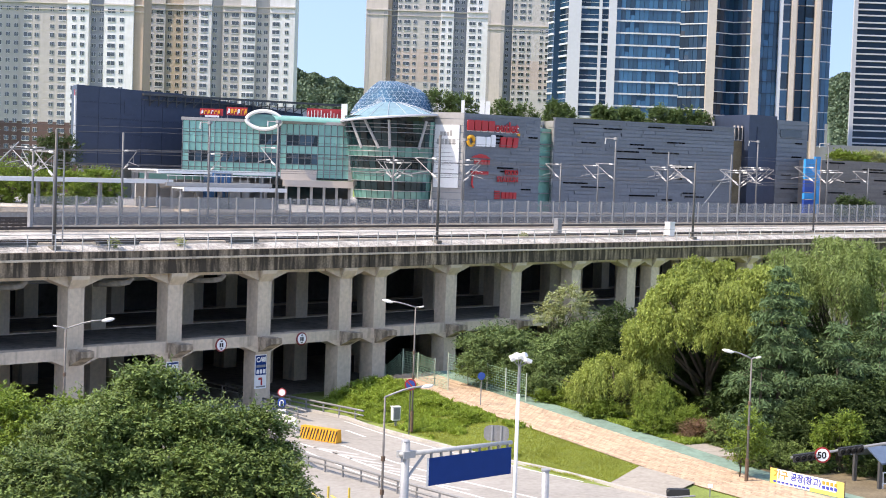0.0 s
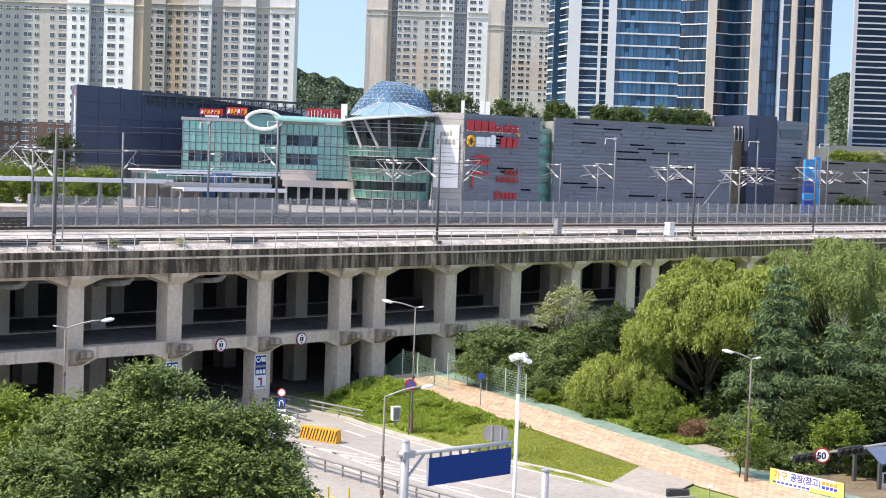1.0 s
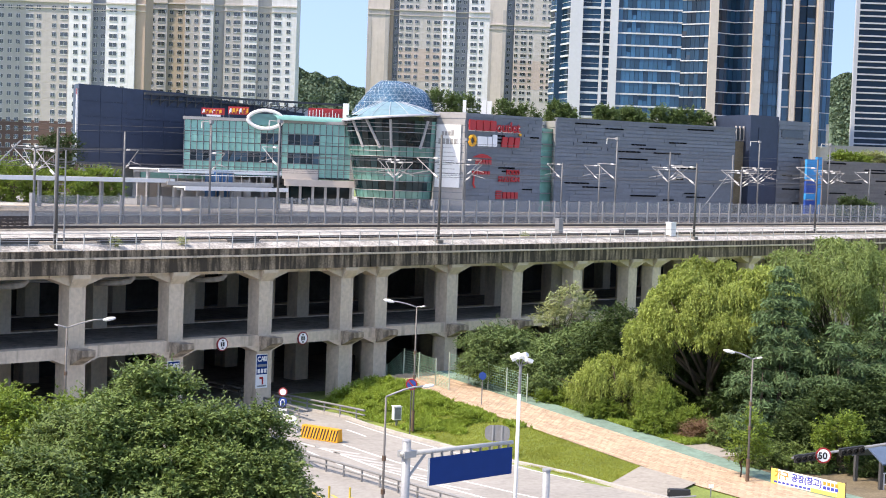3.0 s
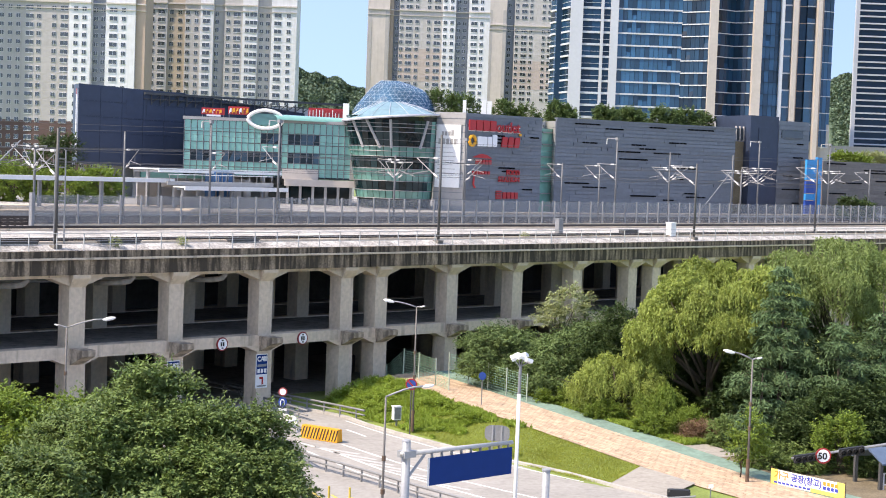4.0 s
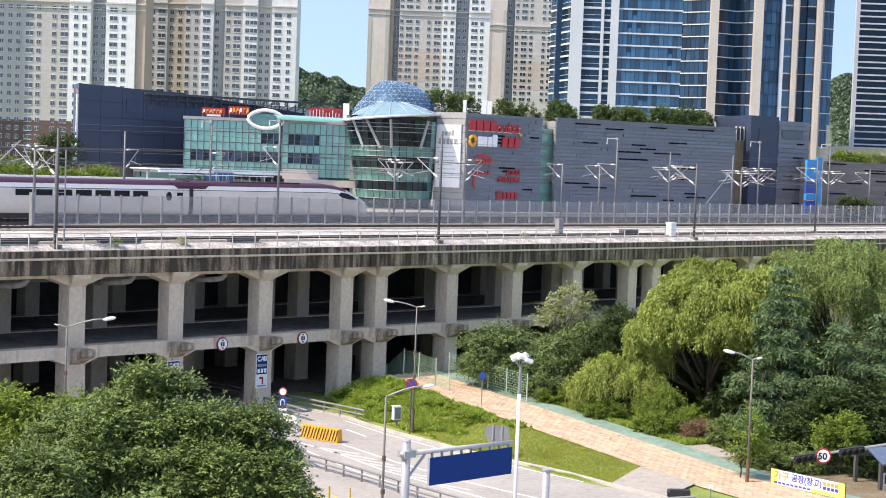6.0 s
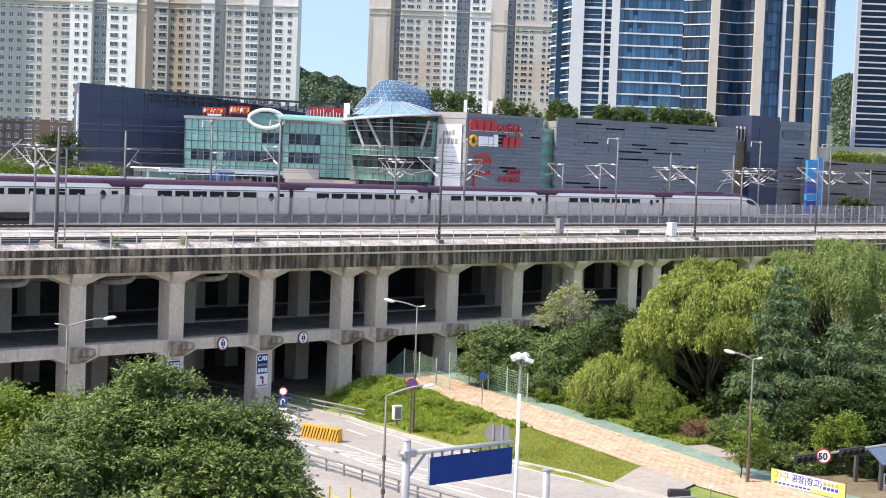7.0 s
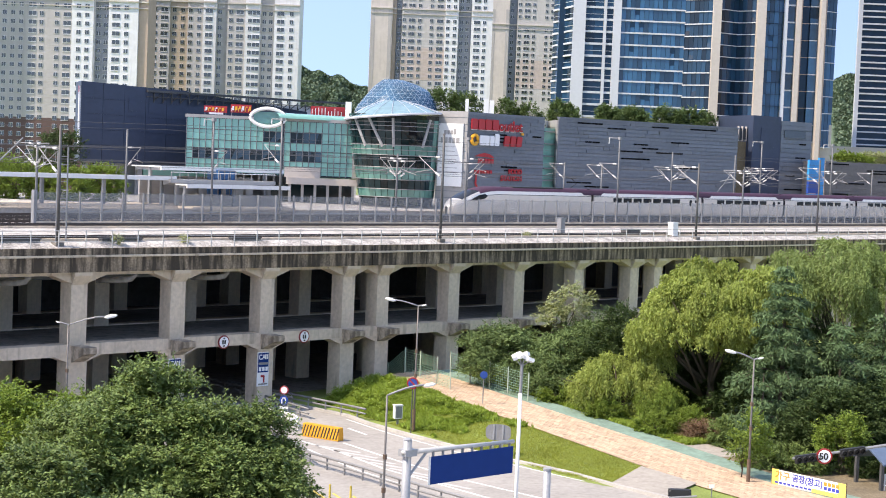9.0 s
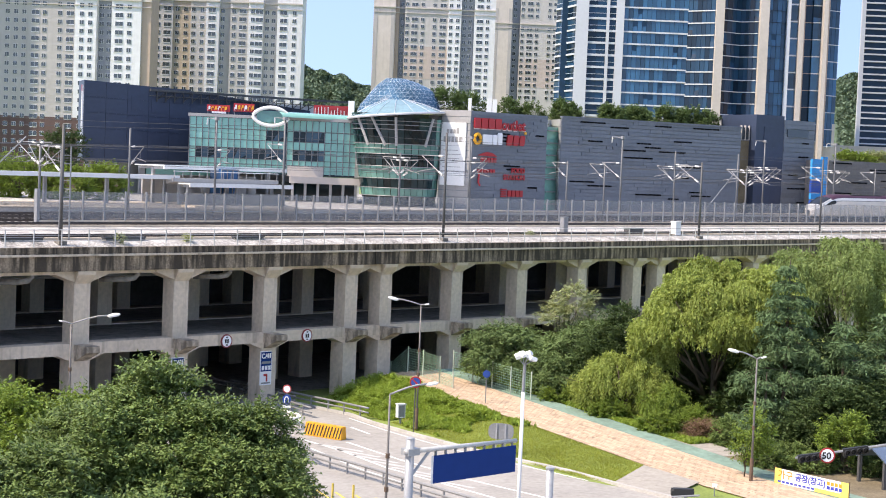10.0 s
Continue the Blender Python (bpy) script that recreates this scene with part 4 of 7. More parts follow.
    for k in range(3):
        blob(6.5 + k * 1.2, 20.5, 0.95, 1.4, M_RED, -0.3, "sign_block", 0.18, "plain red sign block")
    blob(9.9, 22.1, 0.35, 0.35, M_ORANGE, -0.3, "sign_block")
    bm = bmesh.new()
    loft(bm, [[(1.3, y, 19.0), (4.9, y, 18.9), (4.0, y, 19.35), (3.0, y, 19.5), (2.1, y, 19.3)] for y in (-0.3, -0.1)])
    for k in range(5):
        box(bm, 1.9 + k * 0.6, 2.35 + k * 0.6, -0.3, -0.1, 18.05, 18.75)
    part("sign_emblem", bm, M_RED, ob, "dark red shop emblem", ms)
    for k in range(6):
        part("sign_mark", B(1.4 + k * 0.55, 1.8 + k * 0.55, -0.3, -0.1, 16.7, 17.2), M_RED, ob, at=ms)
    bm = tube(bmesh.new(), [(1.6, -0.3, 16.6), (1.5, -0.3, 15.4), (1.8, -0.3, 15.0)], 0.14, 5)
    part("sign_emblem", bm, M_RED, ob, "dark red shop emblem", ms)
    flat_text("FOOD", 1, M_RED, ms @ pose(7.7, -0.3, 16.75), "sign_letters", ob, 0.08, 1.0, 0.03, (2.5, 0.75))
    flat_text("STATION", 1, M_RED, ms @ pose(6.2, -0.3, 15.85), "sign_letters", ob, 0.08, 1.0, 0.03, (4.0, 0.75))
    for k in range(4):
        part("sign_mark", B(5.9, 6.9, -0.3, -0.1, 13.55 + k * 0.3, 13.75 + k * 0.3), M_RED, ob, at=ms)
    for k in range(4):
        part("sign_mark", B(7.2 + k * 0.75, 7.8 + k * 0.75, -0.3, -0.1, 13.6, 14.45), M_RED, ob, at=ms)
    part("glass_slot", prism(bmesh.new(), [(13.0, 223), (15.6, 226.5), (14, 238), (11, 236)], 0, 23.4), M_GREENGLASS, ob)
    for k in range(7):
        part("slot_rail", B(0.2, 3.6, -0.2, 0.0, 12.6 + k * 1.7, 12.75 + k * 1.7), M_STEEL, ob, at=wall_frame((13.0, 222.6), (15.0, 225.8)))
    W0, W1, W2 = (14.2, 230.0), (15.1, 224.0), (43.3, 242.0)
    part("wing", prism(bmesh.new(), [W0, W1, W2, (36, 262), (12, 248)], 0, [24.6, 24.5, 24.9, 24.9, 24.6]), M_MALL_GREY, ob, "long grey-clad mall wing")
    clad(ob, W0, (15.1, 224.05), 12.5, 24.6, 12, M_MALL_LIGHT, 8, 0, "stone_panel", cols=(1, 1))
    clad(ob, W1, W2, 12.3, 24.85, 24, M_MALL_GREY, 9, 20, cols=(5, 9))
    part("roof_edge", B(0, 33.4, -0.3, 0.4, 24.75, 25.0), M_MALL_GREY, ob, at=wall_frame(W1, W2))
    part("link", prism(bmesh.new(), [(43.2, 243), (46.4, 245.2), (44, 255), (40, 252)], 0, 23.0), M_SOIL, ob, "brown recessed stair block")
    part("link_window", B(0.4, 2.6, -0.2, 0, 23.2, 25.0), M_FLATGLASS, ob, at=wall_frame((43.2, 243), (46.4, 245.2)))
    for k in range(4):
        part("link_frame", B(0.3 + k * 0.8, 0.42 + k * 0.8, -0.3, 0, 23.1, 25.3), M_PIER, ob, at=wall_frame((43.2, 243), (46.4, 245.2)))
    T0, T1, T2 = (45.7, 242.6), (50.6, 246.0), (56.2, 250.2)
    part("stair_tower", prism(bmesh.new(), [T0, T1, (47, 256), (42, 252)], 0, 27.0), M_NAVY, ob, "dark navy stair tower")
    part("tower_panel", B(1.7, 4.4, -0.1, 0.1, 22.2, 25.2), M_NAVY, ob, at=wall_frame(T0, T1))
    part("end_block", prism(bmesh.new(), [T1, T2, (52, 260), (47, 256)], 0, 26.4), M_MALL_GREY, ob)
    clad(ob, T1, T2, 12.5, 26.5, 20, M_MALL_GREY, 11, 5, cols=(1, 3))
    part("end_window", B(0.6, 5.4, -0.25, 0.05, 23.9, 25.0), M_FLATGLASS, ob, at=wall_frame(T1, T2))
    for x, w, z, h in ((-33.3, 3.1, 23.5, 0.9), (-29.7, 2.8, 23.6, 1.1), (-19.4, 4.8, 23.7, 1.4)):
        s = part("roof_sign", B(0, w, -0.2, 0.2, z, z + h), M_RED, ob, "red rooftop shop sign", pose(x, 217.5 + (6.5 if x > -25 else 0), 0, 0, 0, 8))
        rs = random.Random(int(w * 10))
        for k in range(int(w / 0.45)):
            u, v = 0.12 + k * 0.45, z + 0.15
            mm = M_SIGN_WHITE if (w > 4 or k % 3 == 0) else M_ORANGE
            part("sign_mark", B(u, u + 0.09, -0.26, -0.2, v, v + (h - 0.3) * rs.uniform(0.5, 1)), mm, s)
            part("sign_mark", B(u + 0.1, u + 0.33, -0.26, -0.2, v + (h - 0.3) * rs.uniform(0.1, 0.8), v + (h - 0.3) * 0.9), M_RED if w > 4 else mm, s)
        for k in (0.1, w - 0.2):
            part("sign_leg", B(k, k + 0.1, -0.05, 0.05, 22.7, z), M_STEEL, s)
    part("sign_plate", B(0.7, 2.6, -0.3, -0.1, 23.25, 23.5), M_SIGN_WHITE, ob, at=pose(-33.3, 217.4, 0, 0, 0, 8))
    for x, w, z in ((-14.3, 0.8, 25.7), (2.0, 0.45, 26.75), (4.55, 0.6, 26.8), (5.3, 0.6, 26.7)):
        part("roof_unit", B(x, x + w, 219, 219.8, 23.0, z), M_WHITE, ob)
    return ob


build_mall()


def east_wall():
    ob = thing("parking_building", "low grey parking building with slatted walls and planters", "building")
    a, b = (57.0, 243.5), (74.0, 258.0)
    part("wall", prism(bmesh.new(), [a, b, (66, 275), (50, 262)], 0, 20.5), M_SLAT, ob)
    clad(ob, a, b, 11.5, 20.6, 22, M_SLAT, 14, 14, cols=(2, 5))
    bl = thing("blue_sign_tower", "bright blue and navy panelled sign tower", "sign")
    m = wall_frame((53.8, 240), (56.6, 242.0))
    for z0, z1, mm in ((17.6, 20.6, M_CYAN), (15.6, 17.4, M_BLUE), (14.6, 15.5, M_CYAN), (0, 14.5, M_BLUE)):
        part("panel", B(0, 2.2, -0.1, 0.3, z0, z1), mm, bl, at=m)
    part("side_panel", B(2.2, 3.3, -0.1, 0.3, 0, 21), M_CYAN, bl, "blue side fin", m)


east_wall()


# ---- train ----
M_T_GREY = mat("train_grey", (0.72, 0.65, 0.56), 0.5, var=0.07, scale=0.4, coat=0.05)
M_T_WHITE = mat("train_white", (0.93, 0.87, 0.79), 0.45, var=0.03, scale=0.4, coat=0.08)
M_T_NOSE = mat("train_silver", (0.5, 0.49, 0.47), 0.4, 0.2, var=0.05, scale=0.4)
M_T_PLUM = mat("train_plum", (0.055, 0.014, 0.034), 0.6, var=0.08, scale=0.4)
M_T_GLASS = glass_face("train_glass", (0.008, 0.008, 0.009), 0.2, piece=0.3, spec=0.3)
M_T_UNDER = mat("train_underframe", (0.05, 0.048, 0.045), 0.8, var=0.3)
SECTION = [(1.2, 0.5), (1.4, 0.75), (1.45, 1.6), (1.43, 2.66), (1.42, 2.72), (1.36, 3.08), (1.18, 3.36), (0.7, 3.5), (0.0, 3.53)]


def shell(bm, stations, i0, i1):
    """Both flanks of the body between two heights of the section; stations: (x, width factor, height factor)."""
    for side in (-1, 1):
        loft(bm, [[(x, side * SECTION[i][0] * w, 0.5 + (SECTION[i][1] - 0.5) * h) for i in range(i0, i1 + 1)] for x, w, h in stations], close=False, caps=False)
    return bm


BOGIE = {}


def bogie(tr, x):
    if not BOGIE:
        BOGIE["wheel"] = mesh_of(tube(bmesh.new(), [(0, -0.07, 0), (0, 0.07, 0)], 0.46, 16), M_T_UNDER)
        BOGIE["axle"] = mesh_of(tube(bmesh.new(), [(0, -0.68, 0), (0, 0.68, 0)], 0.09, 8), M_T_UNDER)
    b = part("bogie_frame", B(x - 2.0, x + 2.0, -1.1, 1.1, 0.4, 0.75), M_T_UNDER, tr, "dark bogie frame")
    for dx in (-1.5, 1.5):
        part("axle", BOGIE["axle"], None, b, at=pose(x + dx, 0, 0.46))
        for y in (-0.75, 0.75):
            part("wheel", BOGIE["wheel"], None, b, at=pose(x + dx, y, 0.46))


def build_train():
    tr = thing("passenger_train", "white and grey high-speed train with a plum roof band", "train")
    win = mesh_of(B(0, 1.55, -1.475, 1.475, 2.05, 2.56), M_T_GLASS)
    win_small = mesh_of(B(0, 0.62, -1.475, 1.475, 2.16, 2.46), M_T_GLASS)
    bm = bmesh.new()
    loft(bm, [[(0.32 * math.cos(a), y, 2.12 + 0.4 * math.sin(a)) for a in [2 * math.pi * k / 12 for k in range(12)]] for y in (-1.475, 1.475)])
    door_win = mesh_of(bm, M_T_GLASS)
    x = 0.0
    lens = [22.69, 21.8] + [18.7] * 6 + [21.8, 22.69]
    for i, ln in enumerate(lens):
        power = i in (0, 9)
        if power:
            prof = [(0.0, 0.16, 0.26), (0.2, 0.36, 0.33), (0.6, 0.58, 0.42), (1.4, 0.79, 0.55), (2.6, 0.92, 0.73), (3.8, 0.98, 0.87), (5.0, 1.0, 0.96), (6.4, 1.0, 1.0), (22.5, 1.0, 1.0)]
            st = [((-q if i == 0 else -x - ln + q), w, h) for q, w, h in prof]
        else:
            st = [(-x - 0.25, 1, 1), (-x - ln + 0.25, 1, 1)]
        car = part("car", shell(bmesh.new(), st, 0, 3), M_T_GREY, tr, "pale grey lower car body", smooth=True)
        part("waist_line", shell(bmesh.new(), st, 3, 4), M_T_UNDER, car)
        part("upper_band", shell(bmesh.new(), st, 4, 5), M_T_WHITE, car, "white upper band")
        part("roof", shell(bmesh.new(), st[5:] if power else st, 5, 8), M_T_PLUM, car, "plum-coloured roof", smooth=True)
        if power:
            nose = shell(shell(bmesh.new(), st[:4], 5, 8), st[3:6], 5, 6)
            part("nose_top", nose, M_T_NOSE, car, "silver-grey sloping nose", smooth=True)
            part("windscreen", shell(bmesh.new(), st[3:6], 6, 8), M_T_GLASS, car, "dark raked windscreen", smooth=True)
        part("floor", B(-x - ln + (0.3 if not power else 4.0), -x - (0.3 if not power else 4.0), -1.2, 1.2, 0.45, 0.6), M_T_UNDER, car)
        part("skirt", B(-x - ln + 2.6, -x - 2.6, -1.3, 1.3, 0.2, 0.55), M_T_UNDER, car)
        inner = (i == 0, i == 9)
        if power:
            f = (lambda q: -q) if i == 0 else (lambda q: -x - ln + q)
            for side in (-1, 1):
                bm = bmesh.new()
                pts = [(2.3, 2.0), (2.9, 2.3), (3.7, 2.62), (4.5, 2.72), (4.9, 2.5), (4.4, 2.2), (3.3, 2.02)]
                loft(bm, [[(f(q), side * y, z) for q, z in pts] for y in (1.0, 1.455)])
                part("cab_window", bm, M_T_GLASS, car, "dark teardrop cab window")
            bm = B(*sorted((f(9.5), f(18.0))), -0.95, 0.95, 3.38, 3.56)
            part("roof_equipment", bm, M_T_UNDER, car, "black roof equipment fairing")
            bm = tube(bmesh.new(), [(f(20.2), 0, 3.5), (f(21.4), 0, 4.1), (f(20.4), 0, 4.75)], 0.05, 5)
            tube(bm, [(f(20.4), -0.8, 4.75), (f(20.4), 0.8, 4.75)], 0.04, 5)
            part("pantograph", bm, M_T_UNDER, car)
            bogie(tr, f(5.0))
            bogie(tr, f(19.0))
            for k, q in enumerate((8.4, 10.0)):
                part("cab_door", B(*sorted((f(q), f(q + 0.9))), -1.46, 1.46, 0.8, 2.5), M_T_GREY, car)
        else:
            n = 6 if ln < 20 else 7
            lead = 2.9 if ln < 20 else 3.6
            for k in range(n):
                part("window", win, None, car, at=pose(-x - ln + lead + 0.3 + 1.93 * k, 0, 0))
            xd = -x - 2.5
            part("door", B(xd - 0.5, xd + 0.5, -1.462, 1.462, 0.75, 2.6), M_T_GREY, car)
            part("door_window", door_win, None, car, at=pose(xd, 0, 0))
            part("side_display", win_small, None, car, at=pose(xd + 0.9, 0, 0))
        if i < 9:
            e = -x - ln
            part("gangway", B(e - 0.3, e + 0.3, -1.3, 1.3, 0.6, 3.3), M_T_UNDER, car, "dark gangway between cars")
            for side in (-1, 1):
                bm = bmesh.new()
                loft(bm, [[(e - hw, side * y, z), (e + hw, side * y, z), (e + hw, side * (y - 0.12), z - 0.02), (e - hw, side * (y - 0.12), z - 0.02)]
                          for hw, y, z in ((2.4, 1.06, 3.44), (2.3, 1.23, 3.37), (1.9, 1.41, 3.08), (1.5, 1.47, 2.82))])
                part("roof_fairing", bm, M_T_PLUM, car, "plum fairing over the car joint")
            bogie(tr, e)
        x += ln
    return tr


train = build_train()


# ---- ground, road and path ----
def smooth(t):
    t = max(0.0, min(1.0, t))
    return t * t * (3 - 2 * t)


def along(x, y):
    """Place along the footpath and to its far side."""
    dx, dy = x - 0.5, y - 121.0
    return dx * 0.541 - dy * 0.841, dx * 0.841 + dy * 0.541


def off(t, d):
    return 0.5 + t * 0.541 + d * 0.841, 121.0 - t * 0.841 + d * 0.541


def hill(x, y):
    t, d = along(x, y)
    h = 1.5 * max(0.0, min(1.15, 1 - t / 33.0))
    p = -0.716 * x + 0.698 * y
    h *= smooth((d + 10.6) / 7.0) * (1 - smooth((p - 87.6) / 2.6))
    return h


M_PATH = mat("path_joint_sand", (0.34, 0.25, 0.18), 0.95, var=0.2, scale=1.5)
M_BLOCK = mat("paving_block", (0.58, 0.425, 0.295), 0.9, var=0.26, scale=1.5, piece=0.9, island=0.9, bump=0.003)
M_CYCLE = mat("green_cycle_lane", (0.2, 0.3, 0.24), 0.9, var=0.2, scale=1.0, stain=0.3)
M_APRON = mat("pale_concrete_paving", (0.36, 0.33, 0.285), 0.9, var=0.15, scale=1.0, stain=0.2)
M_FENCE = mat("green_fence_steel", (0.3, 0.5, 0.34), 0.5, var=0.1)
M_POST = mat("pale_green_post", (0.45, 0.52, 0.42), 0.5, var=0.1)


def build_ground():
    xs = [-900, -400, -200, -100, -60] + [-40 + 1.0 * k for k in range(101)] + [80, 120, 200, 400, 900]
    ys = [-300, 0, 40] + [60 + 1.0 * k for k in range(81)] + [160, 200, 300, 500, 900, 2200]
    bm = bmesh.new()
    g = [[bm.verts.new((x, y, hill(x, y) - 0.02 + (0.05 * noise.noise((x * 0.7, y * 0.7, 0)) if hill(x, y) > 0.05 else 0))) for x in xs] for y in ys]
    for a, b in zip(g, g[1:]):
        for i in range(len(xs) - 1):
            bm.faces.new((a[i], a[i + 1], b[i + 1], b[i]))
    tagged(part("ground", bm, M_GRASS, smooth=True), "mown grass and rough green ground", "ground", kind="structure")


build_ground()
KERB = [(-13.5, 118.3), (-6.5, 111.5), (-4.8, 108.4), (-2.8, 105.6), (-0.3, 102.4), (1.9, 99.6), (4.3, 97.0), (6.4, 95.0), (7.9, 93.4), (10.5, 89.9), (14.0, 86.0), (20.0, 80.5), (40.0, 66.0)]


def sheet(name, plan, z, m, label, category):
    bm = bmesh.new()
    f = bm.faces.new([bm.verts.new((x, y, z)) for x, y in plan])
    bmesh.ops.triangulate(bm, faces=[f])
    return tagged(part(name, bm, m), label, category, kind="structure")


sheet("road", [(-48, 152)] + KERB + [(40, 20), (-70, 20), (-70, 130)], 0.0, M_ASPHALT, "pale sun-bleached asphalt road", "road")


def strip(name, t0, t1, d0, d1, lift, m, label, category):
    bm = bmesh.new()
    n = int(t1 - t0)
    rows = []
    for k in range(n + 1):
        t = t0 + (t1 - t0) * k / n
        row = []
        for j in range(5):
            x, y = off(t, d0 + (d1 - d0) * j / 4)
            row.append(bm.verts.new((x, y, hill(x, y) + lift)))
        rows.append(row)
    for a, b in zip(rows, rows[1:]):
        for j in range(4):
            bm.faces.new((a[j], a[j + 1], b[j + 1], b[j]))
    return tagged(part(name, bm, m), label, category, kind="structure")


strip("footpath", -4.0, 52.0, -3.7, 1.15, 0.04, M_PATH, "orange-pink block-paved footpath", "footpath")
strip("cycle_lane", -4.0, 52.0, 1.15, 3.0, 0.045, M_CYCLE, "faded green cycle lane beside the footpath", "cycle lane")
strip("verge", 26.0, 60.0, 3.0, 14.0, 0.03, M_SOIL, "bare dry earth and paving under the trees", "ground")
strip("paved_patch", 22.4, 27.4, 3.0, 4.9, 0.055, M_APRON, "pale concrete paving beside the cycle lane", "paving")
bm = bmesh.new()
rows = []
for i in range(9):
    u = i / 8
    a = (10.0 + 2.3 * u, 90.8 + 4.6 * u)
    b = (12.6 + 2.5 * u, 87.6 + 4.3 * u)
    rows.append([bm.verts.new((a[0] + (b[0] - a[0]) * k / 8, a[1] + (b[1] - a[1]) * k / 8, hill(a[0] + (b[0] - a[0]) * k / 8, a[1] + (b[1] - a[1]) * k / 8) + 0.1)) for k in range(9)])
for ra, rb in zip(rows, rows[1:]):
    for k in range(8):
        bm.faces.new((ra[k], ra[k + 1], rb[k + 1], rb[k]))
tagged(part("driveway", bm, M_APRON), "pale concrete driveway across the lawn", "driveway", kind="structure")


def paving_blocks():
    """Blocks in running bond on the footpath: those by the driveway singly, the rest joined."""
    path = bpy.data.objects["footpath"]
    block = mesh_of(B(-0.285, 0.285, -0.138, 0.138, -0.01, 0.014), M_BLOCK)
    rnd = random.Random(17)
    rest = bmesh.new()
    for row in range(16):
        d = -3.55 + row * 0.302
        for k in range(92):
            t = -3.6 + k * 0.602 + (0.3 if row % 2 else 0)
            x, y = off(t, d)
            m = pose(x, y, hill(x, y) + 0.045 + rnd.uniform(0, 0.008), rnd.gauss(0, 0.5), (2.6 if t < 33 else 0) + rnd.gauss(0, 0.5), -57.2 + rnd.gauss(0, 0.6))
            if 27.0 < t < 37.5:
                part("paving_block", block, None, path, at=m)
            else:
                box(rest, -0.285, 0.285, -0.138, 0.138, -0.01, 0.014, m)
    tagged(part("far_paving_blocks", rest, M_BLOCK, path), kind="stuff")


paving_blocks()


def kerb_stones():
    ob = thing("kerb", "pale stone kerb along the road edge", "kerb", kind="structure")
    pts = [Vector((x, y, 0)) for x, y in KERB]
    for a, b in zip(pts, pts[1:-1]):
        d = b - a
        n = max(1, round(d.length / 1.0))
        for k in range(n):
            c = a + d * ((k + 0.5) / n)
            w = d.length / n
            bm = B(-w / 2 + 0.008, w / 2 - 0.008, -0.02, 0.24, -0.1, 0.17)
            part("kerb_stone", bm, M_KERB, ob, at=pose(c.x, c.y, 0, 0, 0, math.degrees(math.atan2(d.y, d.x))))


kerb_stones()


def line(a, b, w, m=None, name="road_line"):
    a, b = Vector((*a, 0)), Vector((*b, 0))
    d = b - a
    bm = B(0, d.length, -w / 2, w / 2, 0.003, 0.007)
    return part(name, bm, m or M_PAINT, MARKS, at=pose(a.x, a.y, 0, 0, 0, math.degrees(math.atan2(d.y, d.x))))


M_PAINT_WORN = mat("worn_road_paint", (0.52, 0.51, 0.49), 0.85, var=0.2, scale=3)
MARKS = thing("road_markings", "worn white lane and hatch markings on the asphalt", "road marking", kind="structure")
for a, b, w in (((-9.0, 101.5), (-6.0, 97.8), 0.18), ((-6.0, 97.8), (-3.0, 92.9), 0.18), ((-3.0, 92.9), (4.5, 84.0), 0.18), ((-5.9, 100.9), (-2.4, 95.7), 0.18), ((-2.4, 95.7), (1.6, 90.6), 0.18), ((1.6, 90.6), (7.0, 85.2), 0.18),
                ((-8.4, 99.0), (-4.6, 92.3), 0.15), ((-4.6, 92.3), (-1.0, 87.4), 0.15),
                ((-6.0, 106.6), (-4.6, 104.2), 0.18), ((-1.6, 100.0), (-0.7, 98.7), 0.18), ((2.9, 94.6), (3.9, 93.4), 0.18), ((-6.3, 110.2), (-3.2, 105.2), 0.12), ((-3.2, 105.2), (1.2, 99.4), 0.12), ((1.2, 99.4), (8.6, 91.6), 0.12)):
    line(a, b, w)
for k in range(7):
    t = k / 7
    a = Vector((-7.6 + 8.6 * t, 99.8 - 11.6 * t))
    line(a, a + Vector((2.9 - 0.8 * t, -2.0 + 0.3 * t)), 0.3, M_PAINT_WORN, "hatch_bar")
for k in range(4):
    line((-6.6 + k * 1.1, 86.0 - k * 0.5), (-5.2 + k * 1.1, 82.6 - k * 0.5), 0.15, M_LINE_YELLOW, "yellow_line")


# ---- street furniture ----
M_GREYPOLE = mat("grey_pole_paint", (0.36, 0.37, 0.38), 0.45, 0.2, var=0.12, scale=2)
M_LAMPPOLE = mat("dull_lamp_pole", (0.17, 0.16, 0.15), 0.55, 0.2, var=0.15, scale=2)
M_BROWN = mat("brown_pole_band", (0.14, 0.09, 0.06), 0.7, var=0.2)
M_DISC_RED = mat("sign_red", (0.38, 0.025, 0.025), 0.4, var=0.06)
M_DISC_BLUE = mat("sign_blue", (0.02, 0.07, 0.3), 0.4, var=0.06)
M_SIGN_NAVY = mat("navy_sign_face", (0.006, 0.038, 0.18), 0.6, var=0.06, scale=0.5)
M_SIGN_NAVY.node_tree.nodes["Principled BSDF"].inputs["Specular IOR Level"].default_value = 0.12
M_DIFFUSER = mat("lamp_diffuser", (0.8, 0.8, 0.78), 0.25, var=0.03)
M_BLUEROOF = mat("blue_roof_sheet", (0.09, 0.13, 0.2), 0.5, var=0.12)


